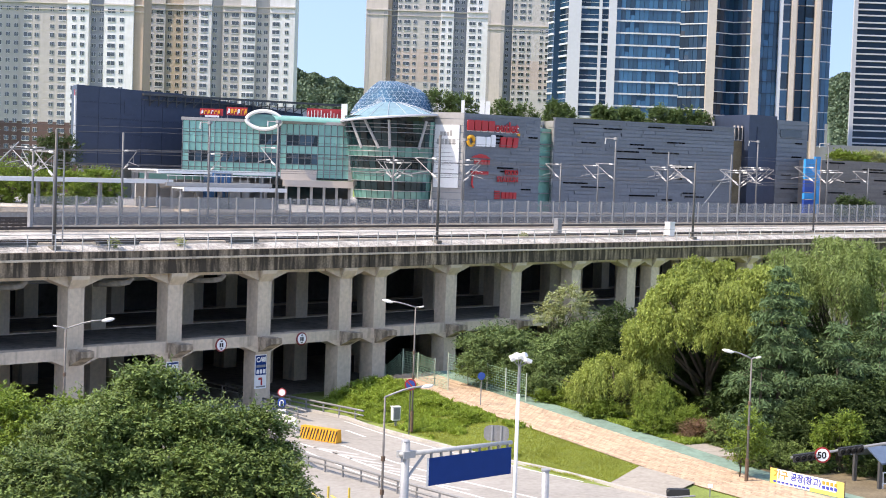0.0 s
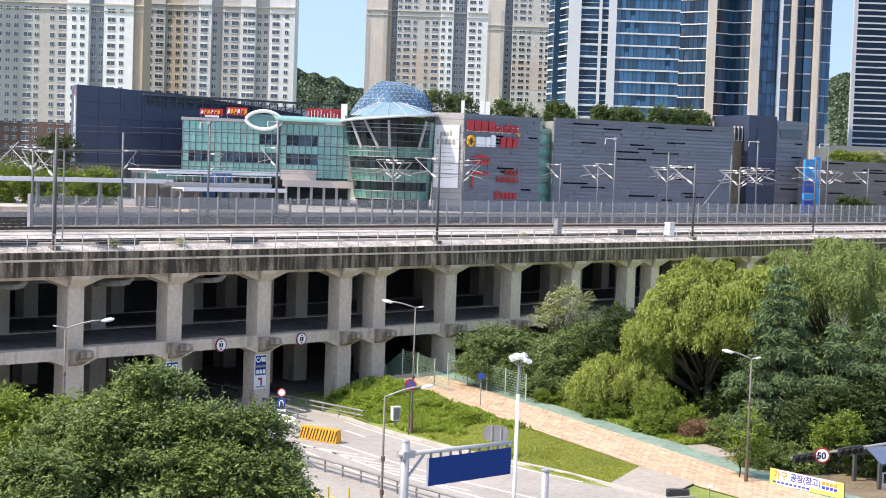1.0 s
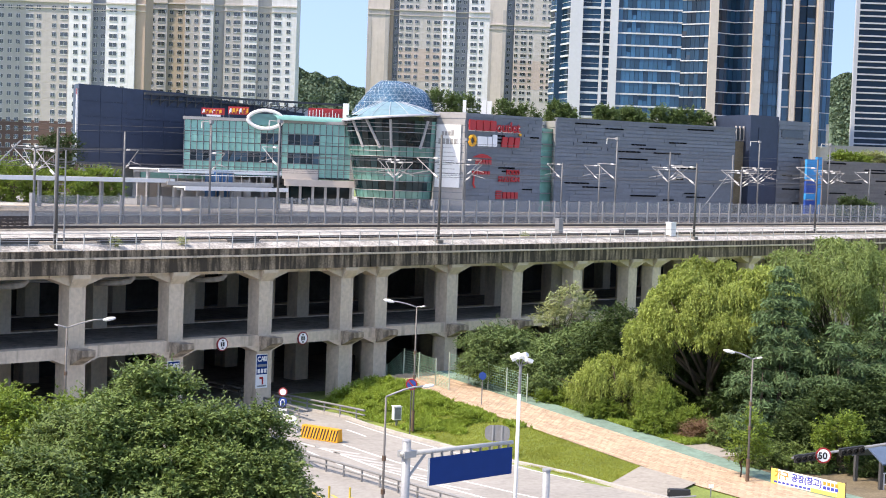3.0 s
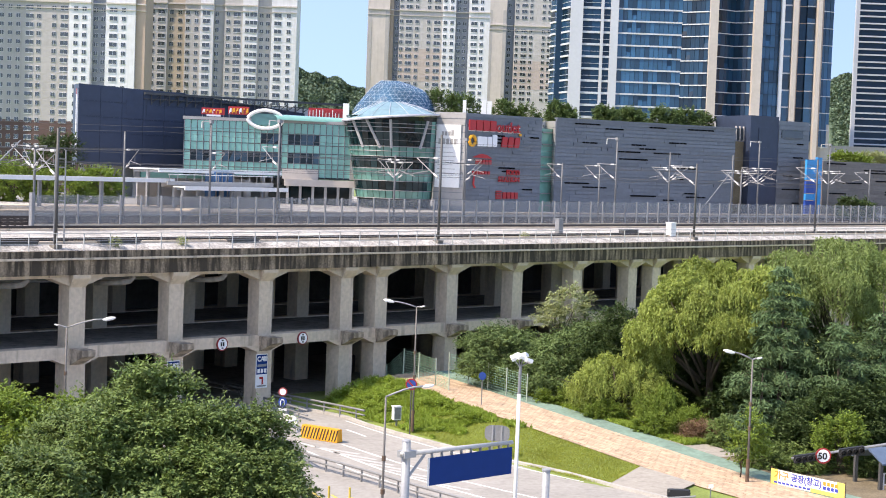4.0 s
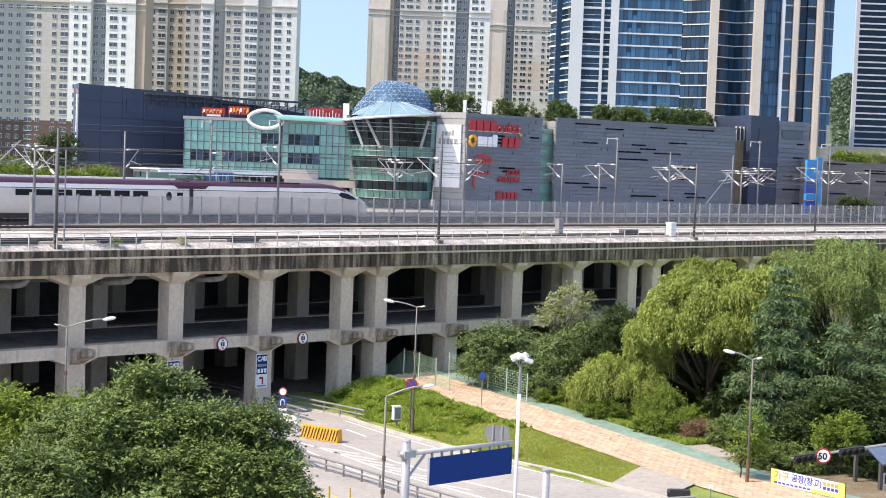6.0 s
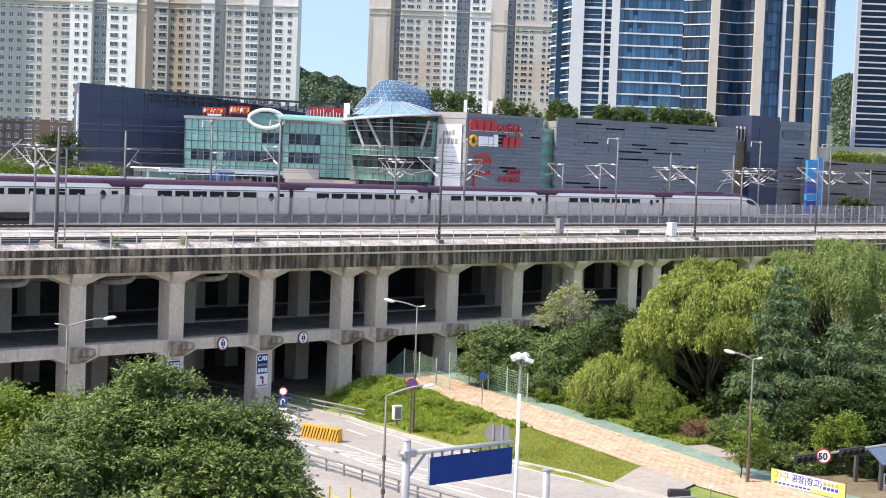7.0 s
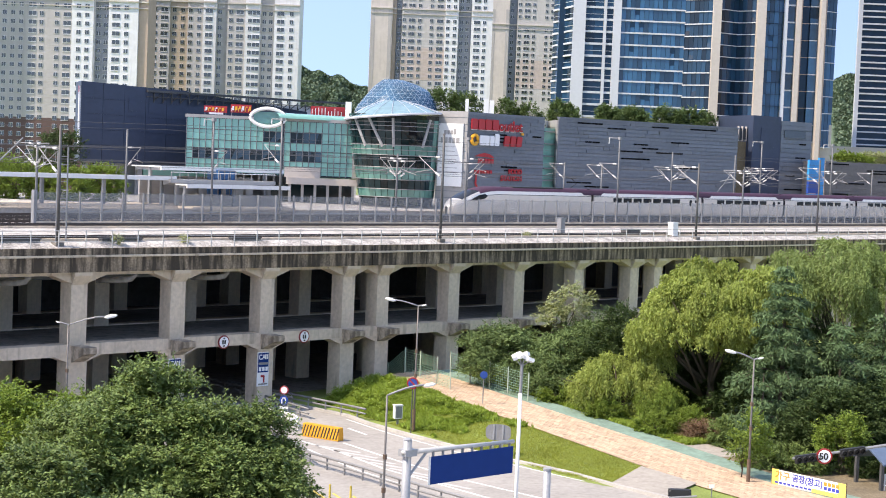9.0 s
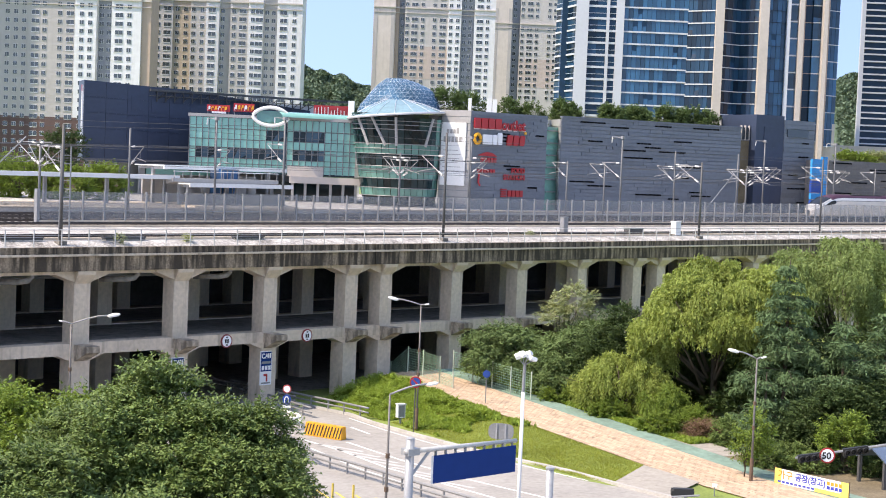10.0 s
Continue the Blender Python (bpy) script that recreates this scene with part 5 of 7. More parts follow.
def lamp_head(ob, p, dirx, size=1.0):
    bm = bmesh.new()
    bmesh.ops.create_uvsphere(bm, u_segments=14, v_segments=8, radius=1)
    for v in bm.verts:
        v.co = Vector((v.co.x * 0.48 * size, v.co.y * 0.2 * size, max(v.co.z, -0.55) * 0.15 * size))
    h = part("lamp_head", bm, M_DIFFUSER, ob, "pale oval lamp head", pose(*p, 0, -12 * dirx, 0), True)
    part("lens", B(-0.3 * size, 0.3 * size, -0.13 * size, 0.13 * size, -0.11 * size, -0.07 * size), M_WHITE, h)


def street_lamp(x, y, z0, h, arms, label, r=0.075, collar=True):
    """arms: (reach along x, rise); the lamp sits at the arm's end."""
    ob = thing("street_lamp", label, "street lamp", pose(x, y, z0), "street lamps")
    part("pole", tube(bmesh.new(), [(0, 0, 0), (0, 0, h * 0.5), (0, 0, h)], r, 10, r * 0.6), M_LAMPPOLE, ob, smooth=True)
    part("base", tube(bmesh.new(), [(0, 0, -0.1), (0, 0, 1.3)], r * 1.5, 10), M_BROWN, ob, "brown painted pole base")
    if collar:
        for z in (0.42, 0.62):
            part("collar", tube(bmesh.new(), [(0, 0, h * z), (0, 0, h * z + 0.22)], r * 1.35, 10), M_BROWN, ob)
    for reach, rise, size in arms:
        pts = [(reach * u, 0, h + rise * math.sin(u * 1.5)) for u in (0, 0.2, 0.45, 0.7, 1.0)]
        part("arm", tube(bmesh.new(), pts, 0.045, 8), M_STEEL, ob, smooth=True)
        lamp_head(ob, (pts[-1][0] + 0.2 * math.copysign(size, reach), 0, pts[-1][2]), math.copysign(1, reach), size)
    return ob


street_lamp(-22.2, 95, 0, 7.45, ((2.35, 0.62, 0.85), (-0.55, 0.15, 0.3)), "grey street lamp with a long curved arm beside the viaduct")
street_lamp(-1.6, 106, 0.25, 8.2, ((-1.7, 0.35, 0.8), (0.3, 0.05, 0.4)), "grey street lamp with two arms on the grass bank")
street_lamp(18.3, 93.2, 0.1, 7.15, ((-1.25, 0.42, 0.75), (0.3, 0.1, 0.4)), "grey street lamp with two arms by the footpath")
street_lamp(-2.3, 71, 0, 7.55, ((1.75, 0.55, 0.6),), "grey street lamp with one arm over the road")
fl = thing("floodlight_mast", "white pole with a cluster of white floodlights", "floodlight", pose(3.62, 71, 0))
part("pole", tube(bmesh.new(), [(0, 0, 0), (0, 0, 7.9)], 0.095, 12, 0.08), M_WHITE, fl, "white painted pole", smooth=True)
part("mast", tube(bmesh.new(), [(0, 0, 7.9), (0.02, 0, 9.2)], 0.07, 8), M_STEEL, fl)
for k, (dx, dy, dz) in enumerate(((-0.3, 0, 9.5), (-0.1, -0.25, 9.62), (0.12, -0.1, 9.55), (0.36, -0.2, 9.42), (0.2, 0.25, 9.6))):
    bm = B(-0.13, 0.13, -0.16, 0.16, -0.08, 0.08)
    bmesh.ops.bevel(bm, geom=bm.edges[:], offset=0.03, segments=2)
    part("floodlight", bm, M_DIFFUSER, fl, "white floodlight", pose(dx, dy, dz, 20, 12 * (k - 2), k * 40))
    part("bracket", tube(bmesh.new(), [(0, 0, 9.1), (dx, dy, dz - 0.06)], 0.025, 5), M_STEEL, fl)

# overhead road sign on a cantilever
gs = thing("overhead_road_sign", "blank navy road sign on a grey cantilever post", "road sign")
A0, A1 = Vector((-1.22, 66.0, 0)), Vector((3.35, 70.3, 0))
ud = (A1 - A0).normalized()
gm = pose(A0.x, A0.y, 0, 0, 0, math.degrees(math.atan2(ud.y, ud.x)))
part("post", tube(bmesh.new(), [(0, 0, 0), (0, 0, 6.48)], 0.2, 16, 0.18), M_GREYPOLE, gs, at=gm, smooth=True)
part("post_cap", tube(bmesh.new(), [(0, 0, 6.48), (0, 0, 6.54)], 0.2, 16, 0.12), M_GREYPOLE, gs, at=gm)
part("arm", tube(bmesh.new(), [(-0.35, -0.1, 5.97), (6.2, -0.1, 5.86)], 0.11, 10, 0.09), M_RAILING, gs, at=gm, smooth=True)
part("clamp", B(-0.3, 0.34, -0.26, 0.22, 5.8, 6.08), M_GREYPOLE, gs, at=gm)
part("strut", tube(bmesh.new(), [(0.1, -0.1, 5.0), (1.0, -0.1, 5.88)], 0.06, 8), M_GREYPOLE, gs, at=gm)
sgn = part("sign_face", B(1.1, 6.05, -0.26, -0.2, 4.51, 5.68), M_SIGN_NAVY, gs, "blank dark blue sign panel", gm @ Matrix.Shear("XZ", 4, (0, 0)))
part("sign_back", B(1.12, 6.03, -0.2, -0.14, 4.53, 5.66), M_STEEL, sgn)
part("sign_border", B(1.07, 1.11, -0.27, -0.18, 4.5, 5.7), M_WHITE, sgn)
for k in range(9):
    part("hanger", B(1.3 + k * 0.57, 1.37 + k * 0.57, -0.2, -0.1, 5.62, 5.9 - k * 0.01), M_STEEL, gs, at=gm)
sp = thing("steel_post", "plain grey steel post with a flat cap", "post", pose(4.62, 66, 0))
part("shaft", tube(bmesh.new(), [(0, 0, 0), (0, 0, 5.45)], 0.17, 14, 0.16), M_GREYPOLE, sp, smooth=True)
part("cap", tube(bmesh.new(), [(0, 0, 5.45), (0, 0, 5.52)], 0.19, 14), M_GREYPOLE, sp)


def disc(bm, r, y0, y1, n=24):
    return loft(bm, [[(r * math.cos(a), y, r * math.sin(a)) for a in [2 * math.pi * k / n for k in range(n)]] for y in (y0, y1)])


def round_sign(x, y, z0, discs, label, turn=0.0, pole_m=None):
    """discs: (height, radius, face, ring)"""
    ob = thing("road_sign_post", label, "road sign", pose(x, y, z0, 0, 0, turn), "round road signs")
    top = max(d[0] for d in discs) + 0.3
    part("pole", tube(bmesh.new(), [(0, 0, -0.1), (0, 0, top)], 0.04, 8), pole_m or M_STEEL, ob)
    for z, r, face, ring in discs:
        s = part("sign_disc", disc(bmesh.new(), r, -0.08, -0.05), ring, ob, at=pose(0, 0, z))
        part("sign_face", disc(bmesh.new(), r * 0.76, -0.095, -0.08), face, s)
        if face is M_DISC_BLUE and ring is M_DISC_RED:
            part("slash", B(-r * 0.75, r * 0.75, -0.105, -0.095, -0.05, 0.05), M_DISC_RED, s, at=pose(0, 0, 0, 0, 45, 0))
    return ob


round_sign(-1.75, 104.9, 0.2, ((3.25, 0.39, M_DISC_BLUE, M_DISC_RED),), "no-parking sign on a dark post in the grass", pole_m=M_STEEL_DARK)
round_sign(3.1, 112.3, 1.0, ((2.2, 0.27, M_DISC_BLUE, M_DISC_BLUE),), "small round blue path sign on a thin post")
us = round_sign(-10.2, 105.1, 0.0, ((2.62, 0.29, M_SIGN_WHITE, M_DISC_RED), (1.95, 0.3, M_DISC_BLUE, M_DISC_BLUE)), "turn-ban and u-turn signs on one post", 0)
bm = tube(bmesh.new(), [(-0.12, -0.12, 1.72), (-0.12, -0.12, 2.0), (-0.06, -0.12, 2.1), (0.06, -0.12, 2.1), (0.12, -0.12, 2.0), (0.12, -0.12, 1.75)], 0.035, 5)
part("u_turn_arrow", bm, M_SIGN_WHITE, us)
part("sub_plate", B(-0.3, 0.3, -0.1, -0.06, 1.38, 1.52), M_SIGN_WHITE, us)
bd = thing("sign_board", "grey back of a double road sign board", "road sign", pose(3.75, 98.1, 0.1, 0, 0, -8))
bm = bmesh.new()
loft(bm, [[(0.78 * math.copysign(abs(math.cos(a)) ** 0.6, math.cos(a)), y, 1.45 + 0.5 * math.copysign(abs(math.sin(a)) ** 0.6, math.sin(a))) for a in [2 * math.pi * k / 28 for k in range(28)]] for y in (-0.03, 0.03)])
part("board", bm, M_STEEL, bd)
for x in (-0.28, 0.28):
    part("channel", B(x - 0.05, x + 0.05, -0.09, -0.03, 1.0, 1.95), M_GREYPOLE, bd)
    part("post", tube(bmesh.new(), [(x, 0.0, -0.2), (x, 0.0, 1.9)], 0.035, 6), M_GREYPOLE, bd)
cb = thing("roadside_cabinet", "small white electrical cabinet on the grass bank", "cabinet", pose(-2.75, 108.4, 0.35, 0, 0, 25))
bm = B(-0.27, 0.27, -0.2, 0.2, 0.15, 1.05)
bmesh.ops.bevel(bm, geom=bm.edges[:], offset=0.03, segments=2)
part("body", bm, M_WHITE, cb)
part("roof", B(-0.31, 0.31, -0.24, 0.24, 1.05, 1.1), M_WHITE, cb)
part("leg", B(-0.06, 0.06, -0.06, 0.06, -0.4, 0.15), M_STEEL, cb)
part("door", B(-0.22, 0.22, -0.215, -0.2, 0.22, 1.0), M_STEEL, cb)


def striped_barrier():
    ob = thing("crash_barrier", "orange-yellow barrier with black diagonal stripes", "barrier", pose(-8.6, 103.1, 0, 0, 0, -33))
    for k in range(4):
        x0 = k * 0.74
        bm = bmesh.new()
        loft(bm, [[(x, y, z) for y, z in ((-0.3, 0.02), (0.3, 0.02), (0.2, 0.85), (-0.2, 0.85))] for x in (x0, x0 + 0.71)])
        bmesh.ops.bevel(bm, geom=bm.edges[:], offset=0.03, segments=1)
        b = part("block", bm, M_YELLOW, ob)
        for j in range(3):
            u = x0 + 0.03 + j * 0.23
            bm = bmesh.new()
            loft(bm, [[(u, -0.305 + o, 0.08), (u + 0.08, -0.305 + o, 0.08), (u + 0.25, -0.225 + o, 0.78), (u + 0.17, -0.225 + o, 0.78)] for o in (-0.006, 0.02)])
            part("stripe", bm, M_BLACK, b)


striped_barrier()


def guard_rail(pts, label, h=0.72, m=None, gap=2.0, z0=0.0):
    ob = thing("guard_rail", label, "guard rail", group="guard rails")
    m = m or M_STEEL
    pts = [Vector((x, y, z0)) for x, y in pts]
    for zz, hh in ((h, 0.13), (h - 0.32, 0.1)):
        bm = bmesh.new()
        tube(bm, [p + Vector((0, 0, zz)) for p in pts], hh * 0.6, 8)
        part("beam", bm, m, ob, smooth=True)
    for a, b in zip(pts, pts[1:]):
        n = max(1, round((b - a).length / gap))
        for k in range(n):
            c = a + (b - a) * (k / n)
            part("post", tube(bmesh.new(), [c + Vector((0, 0, -0.1)), c + Vector((0, 0, h))], 0.06, 8), m, ob)


guard_rail([(-11.0, 103.5), (-9.4, 98.4), (-7.4, 93.2), (-4.1, 89.3), (-0.9, 85.2), (4.0, 79.5), (9, 74)], "long steel guard rail dividing the carriageways")
guard_rail([(-11.6, 108.6), (-9.6, 106.6), (-9.2, 105.2), (-9.8, 104.4)], "white guard rail with a curved end", 0.75, M_WHITE)
guard_rail([(-12.5, 114.9), (-9.6, 110.6), (-8.9, 109.6)], "grey guard rail at the underpass mouth", 0.7)
guard_rail([(-16.0, 121.0), (-8.0, 113.0), (-5.6, 110.6), (-5.0, 109.9)], "pale guard rail along the underpass lane", 0.8)
guard_rail([(-22.0, 127.0), (-10.5, 114.6)], "dull guard rail inside the underpass", 0.7, M_CONC_DARK)
for x, y in ((-6.5, 83.4), (-5.5, 83.2), (-4.4, 83.0)):
    b = thing("lane_bollard", "slim yellow plastic lane bollard", "bollard", pose(x, y, 0), "lane bollards")
    part("shaft", tube(bmesh.new(), [(0, 0, 0.05), (0, 0, 0.95)], 0.06, 8), M_LINE_YELLOW, b)
    part("foot", tube(bmesh.new(), [(0, 0, 0), (0, 0, 0.06)], 0.15, 10), M_BLACK, b)


def mesh_fence(pts, label, h=2.0):
    ob = thing("mesh_fence", label, "fence", group="mesh fences")
    vs = [Vector((x, y, hill(x, y))) for x, y in pts]
    for p in vs:
        part("post", tube(bmesh.new(), [p, p + Vector((0, 0, h + 0.08))], 0.05, 6), M_POST, ob)
    for a, b in zip(vs, vs[1:]):
        bm = bmesh.new()
        for k in range(11):
            z = 0.1 + k * (h - 0.15) / 10
            tube(bm, [a + Vector((0, 0, z)), b + Vector((0, 0, z))], 0.011, 4)
        n = int((b - a).length / 0.22)
        for k in range(n):
            c = a + (b - a) * (k / n)
            tube(bm, [c + Vector((0, 0, 0.1)), c + Vector((0, 0, h - 0.05))], 0.006, 3)
        part("mesh_panel", bm, M_FENCE, ob)


mesh_fence([(-6.0, 129.5), (-4.1, 126.0), (-2.7, 123.3), (-1.5, 121.3), (-0.2, 119.0)], "green wire mesh fence at the head of the path")
mesh_fence([(0.8, 122.2), (2.3, 120.2), (3.7, 118.4), (5.0, 116.6), (6.4, 114.6)], "green wire mesh fence with pale posts beside the path")
mesh_fence([(-0.2, 119.0), (0.8, 117.2)], "low green mesh fence panel", 1.2)

# signal arm with a speed limit sign
ta = thing("traffic_signal", "black traffic signals on a long pale arm", "traffic signal", pose(16.1, 72, 5.28))
part("arm", tube(bmesh.new(), [(0, 0, 0), (4.3, 0, 0.8), (9.5, 0, 1.75)], 0.05, 8, 0.09), M_STEEL, ta)
part("post", tube(bmesh.new(), [(9.5, 0, -5.28), (9.5, 0, 2.2)], 0.14, 10), M_GREYPOLE, ta)
for x0, z0 in ((0.1, -0.02), (2.12, 0.36)):
    bm = B(0, 1.15, -0.12, 0.1, -0.2, 0.14)
    bmesh.ops.bevel(bm, geom=bm.edges[:], offset=0.04, segments=2)
    h = part("signal_head", bm, M_BLACK, ta, "black four-lamp signal head", pose(x0, 0, z0, 0, -10, 0))
    for k in range(4):
        part("visor", tube(bmesh.new(), [(0.16 + 0.275 * k, -0.3, -0.03), (0.16 + 0.275 * k, -0.1, -0.03)], 0.125, 10, cap=False), M_BLACK, h)
        part("lens", disc(bmesh.new(), 0.11, -0.14, -0.12, 12), M_T_GLASS, h, at=pose(0.16 + 0.275 * k, 0, -0.03))
sd = part("speed_disc", disc(bmesh.new(), 0.36, -0.2, -0.17), M_DISC_RED, ta, "round speed limit sign", pose(1.38, 0, 0.2))
part("speed_face", disc(bmesh.new(), 0.285, -0.215, -0.2), M_SIGN_WHITE, sd)
flat_text("50", 0.42, M_BLACK, pose(-0.25, -0.225, -0.15), "speed_figures", sd, 0.004, 1.0, 0.012)
ns = thing("lane_signal", "dark rounded signal head on a grey bracket", "traffic signal", pose(9.25, 60, 5.9))
bm = B(-0.45, 0.4, -0.15, 0.15, -0.12, 0.16)
bmesh.ops.bevel(bm, geom=bm.edges[:], offset=0.08, segments=3)
part("housing", bm, M_BLACK, ns)
part("bracket", tube(bmesh.new(), [(-0.45, -0.2, -0.14), (0.6, -0.2, -0.04)], 0.04, 6), M_STEEL, ns)
part("post", tube(bmesh.new(), [(0.1, 0, -5.9), (0.1, 0, -0.1)], 0.07, 8), M_GREYPOLE, ns)

# banner with lettering, tied between stakes
M_BAN_Y = mat("yellow_banner_cloth", (0.74, 0.58, 0.14), 0.7, var=0.08)
M_BAN_W = mat("white_banner_cloth", (0.8, 0.8, 0.76), 0.7, var=0.06)
M_BAN_BLUE = mat("blue_print", (0.04, 0.06, 0.4), 0.7)
M_BAN_ORANGE = mat("orange_print", (0.7, 0.28, 0.03), 0.7)
bn = thing("advert_banner", "yellow and white cloth banner tied between stakes", "banner")
bA, bB = (19.65, 93.0), (22.95, 88.9)
bm_ = wall_frame(bA, bB)
bl = math.hypot(bB[0] - bA[0], bB[1] - bA[1])
part("cloth", B(0, bl, -0.01, 0.01, 0.08, 0.95), M_BAN_W, bn, at=bm_)
part("yellow_end", B(0, 0.5, -0.016, 0.012, 0.07, 0.96), M_BAN_Y, bn, at=bm_)
part("yellow_end", B(bl - 0.55, bl, -0.016, 0.012, 0.07, 0.96), M_BAN_Y, bn, at=bm_)
part("yellow_strip", B(bl * 0.55, bl - 0.56, -0.016, 0.012, 0.07, 0.3), M_BAN_Y, bn, at=bm_)
flat_text("가구", 0.55, M_BAN_ORANGE, bm_ @ pose(0.25, -0.022, 0.4), "banner_lettering", bn, 0.003, 1.0, 0.012, (1.05, 0.5))
flat_text("공장(창고)", 0.55, M_BAN_BLUE, bm_ @ pose(1.5, -0.022, 0.36), "banner_lettering", bn, 0.003, 1.0, 0.015, (2.15, 0.54))
for k in range(9):
    part("print_bar", B(0.25 + k * 0.3, 0.47 + k * 0.3, -0.024, -0.012, 0.16, 0.27), M_BAN_BLUE, bn, at=bm_)
for k in range(4):
    part("print_bar", B(3.75 + k * 0.28, 3.95 + k * 0.28, -0.024, -0.012, 0.62, 0.82), M_BAN_ORANGE, bn, at=bm_)
    part("print_bar", B(3.75 + k * 0.28, 3.97 + k * 0.28, -0.024, -0.012, 0.38, 0.56), M_BAN_BLUE, bn, at=bm_)
for x in (0, bl):
    part("stake", B(x - 0.03, x + 0.03, 0.0, 0.05, -0.2, 1.05), M_BROWN, bn, at=bm_)

pv = thing("garden_shelter", "small shelter with a blue sheet roof and dark posts", "shelter", pose(25.85, 92.3, 0, 0, 0, 20))
for x, y in ((0, 0), (3.0, 0), (0, 2.5), (3.0, 2.5)):
    part("post", B(x - 0.1, x + 0.1, y - 0.1, y + 0.1, -0.1, 1.62), M_STEEL_DARK, pv)
bm = bmesh.new()
loft(bm, [[(x, -0.3, 1.5), (x, 1.25, 2.2), (x, 2.8, 1.5), (x, 2.8, 1.6), (x, 1.25, 2.32), (x, -0.3, 1.6)] for x in (-0.1, 3.4)])
part("roof", bm, M_BLUEROOF, pv)
for k in range(9):
    part("picket", B(0.2 + k * 0.32, 0.26 + k * 0.32, -0.03, 0.03, 0, 1.0), M_WHITE, pv)
for z in (0.3, 0.95):
    part("picket_rail", B(0.0, 3.0, -0.05, 0.0, z, z + 0.06), M_WHITE, pv)
mk = thing("marker_post", "small white marker post on the lawn", "marker post", pose(15.4, 88.6, 0.1))
part("stake", B(-0.03, 0.03, -0.03, 0.03, -0.1, 0.45), M_STEEL, mk)
part("plate", B(-0.14, 0.14, -0.04, -0.02, 0.4, 0.62), M_SIGN_WHITE, mk)


# ---- signs and pipes on the viaduct ----
M_RING = mat("faded_sign_red", (0.26, 0.03, 0.03), 0.5, var=0.1)

def viaduct_fittings():
    for s, z in ((70.0, 4.72), (77.45, 4.75)):
        ob = thing("height_limit_sign", "round white height limit sign with a red ring", "road sign", RAILWAY @ pose(s, PF - 0.02, z), "height limit signs")
        part("ring", disc(bmesh.new(), 0.49, -0.06, 0.0), M_RING, ob)
        part("face", disc(bmesh.new(), 0.4, -0.075, -0.06), M_SIGN_WHITE, ob)
        for x in (-0.17, 0.02):
            part("print_bar", B(x, x + 0.14, -0.085, -0.075, -0.15, 0.15), M_BLACK, ob)
        for zz in (-0.32, 0.22):
            part("print_bar", B(-0.08, 0.08, -0.085, -0.075, zz, zz + 0.1), M_BLACK, ob)
    for s in (COL_A, COL_B):
        ob = thing("garage_sign", "navy and white car garage sign with a red arrow", "sign", RAILWAY @ pose(s, PF - 0.06, 0), "garage signs")
        part("panel", B(-0.53, 0.53, -0.06, 0.0, 1.35, 3.82), M_SIGN_WHITE, ob)
        part("navy_panel", B(-0.48, 0.48, -0.075, -0.06, 2.35, 3.76), M_SIGN_NAVY, ob)
        flat_text("CA", 0.5, M_SIGN_WHITE, pose(-0.44, -0.08, 3.3), "sign_letters", ob, 0.004, 0.9, 0.012)
        for k in range(2):
            part("print_bar", B(0.12 + k * 0.17, 0.25 + k * 0.17, -0.085, -0.075, 3.3, 3.65), M_SIGN_WHITE, ob)
        part("print_bar", B(-0.42, 0.42, -0.085, -0.075, 2.9, 3.08), M_STEEL, ob)
        for k in range(3):
            part("print_bar", B(-0.4 + k * 0.3, -0.18 + k * 0.3, -0.085, -0.075, 2.45, 2.75), M_SIGN_WHITE, ob)
        bm = B(-0.2, 0.12, -0.09, -0.06, 2.0, 2.16)
        box(bm, 0.02, 0.14, -0.09, -0.06, 1.6, 2.1)
        part("arrow", bm, M_RED, ob)
        part("print_bar", B(-0.42, 0.42, -0.085, -0.06, 1.45, 1.55), M_STEEL, ob)
    for s in (54.2, 62.3, 70.1):
        ob = thing("drain_pipe", "fat grey elbow drain pipe under the deck edge", "pipe", RAILWAY @ pose(s, PF + 1.4, 9.6), "drain pipes")
        part("elbow", tube(bmesh.new(), [(0.35, -1.1, 0.4), (0.33, -1.05, 0.05), (0.15, -0.9, -0.25), (-0.3, -0.6, -0.36), (-1.8, 0.4, -0.4)], 0.2, 10), M_CONC_DARK, ob, smooth=True)
    for s, p in ((53.0, 96.0), (60.9, 96.0), (68.6, 96.0)):
        ob = tagged(part("service_pipe", tube(bmesh.new(), [(s - 7, p, 9.05), (s + 2, p, 9.0)], 0.14, 8), M_STEEL), "long grey service pipe under the deck", "pipe", "service pipes")
        ob.matrix_world = RAILWAY


COL_A, COL_B = 65.8, 73.6
viaduct_fittings()
blk = thing("concrete_block", "rough grey concrete block at the foot of a column", "block", RAILWAY @ pose(84.1, PF - 0.75, 0.9, 0, 0, 6))
bm = B(-0.5, 0.5, -0.45, 0.45, -1.1, 0.55)
bmesh.ops.bevel(bm, geom=bm.edges[:], offset=0.03, segments=1)
part("block", bm, M_CONC, blk)


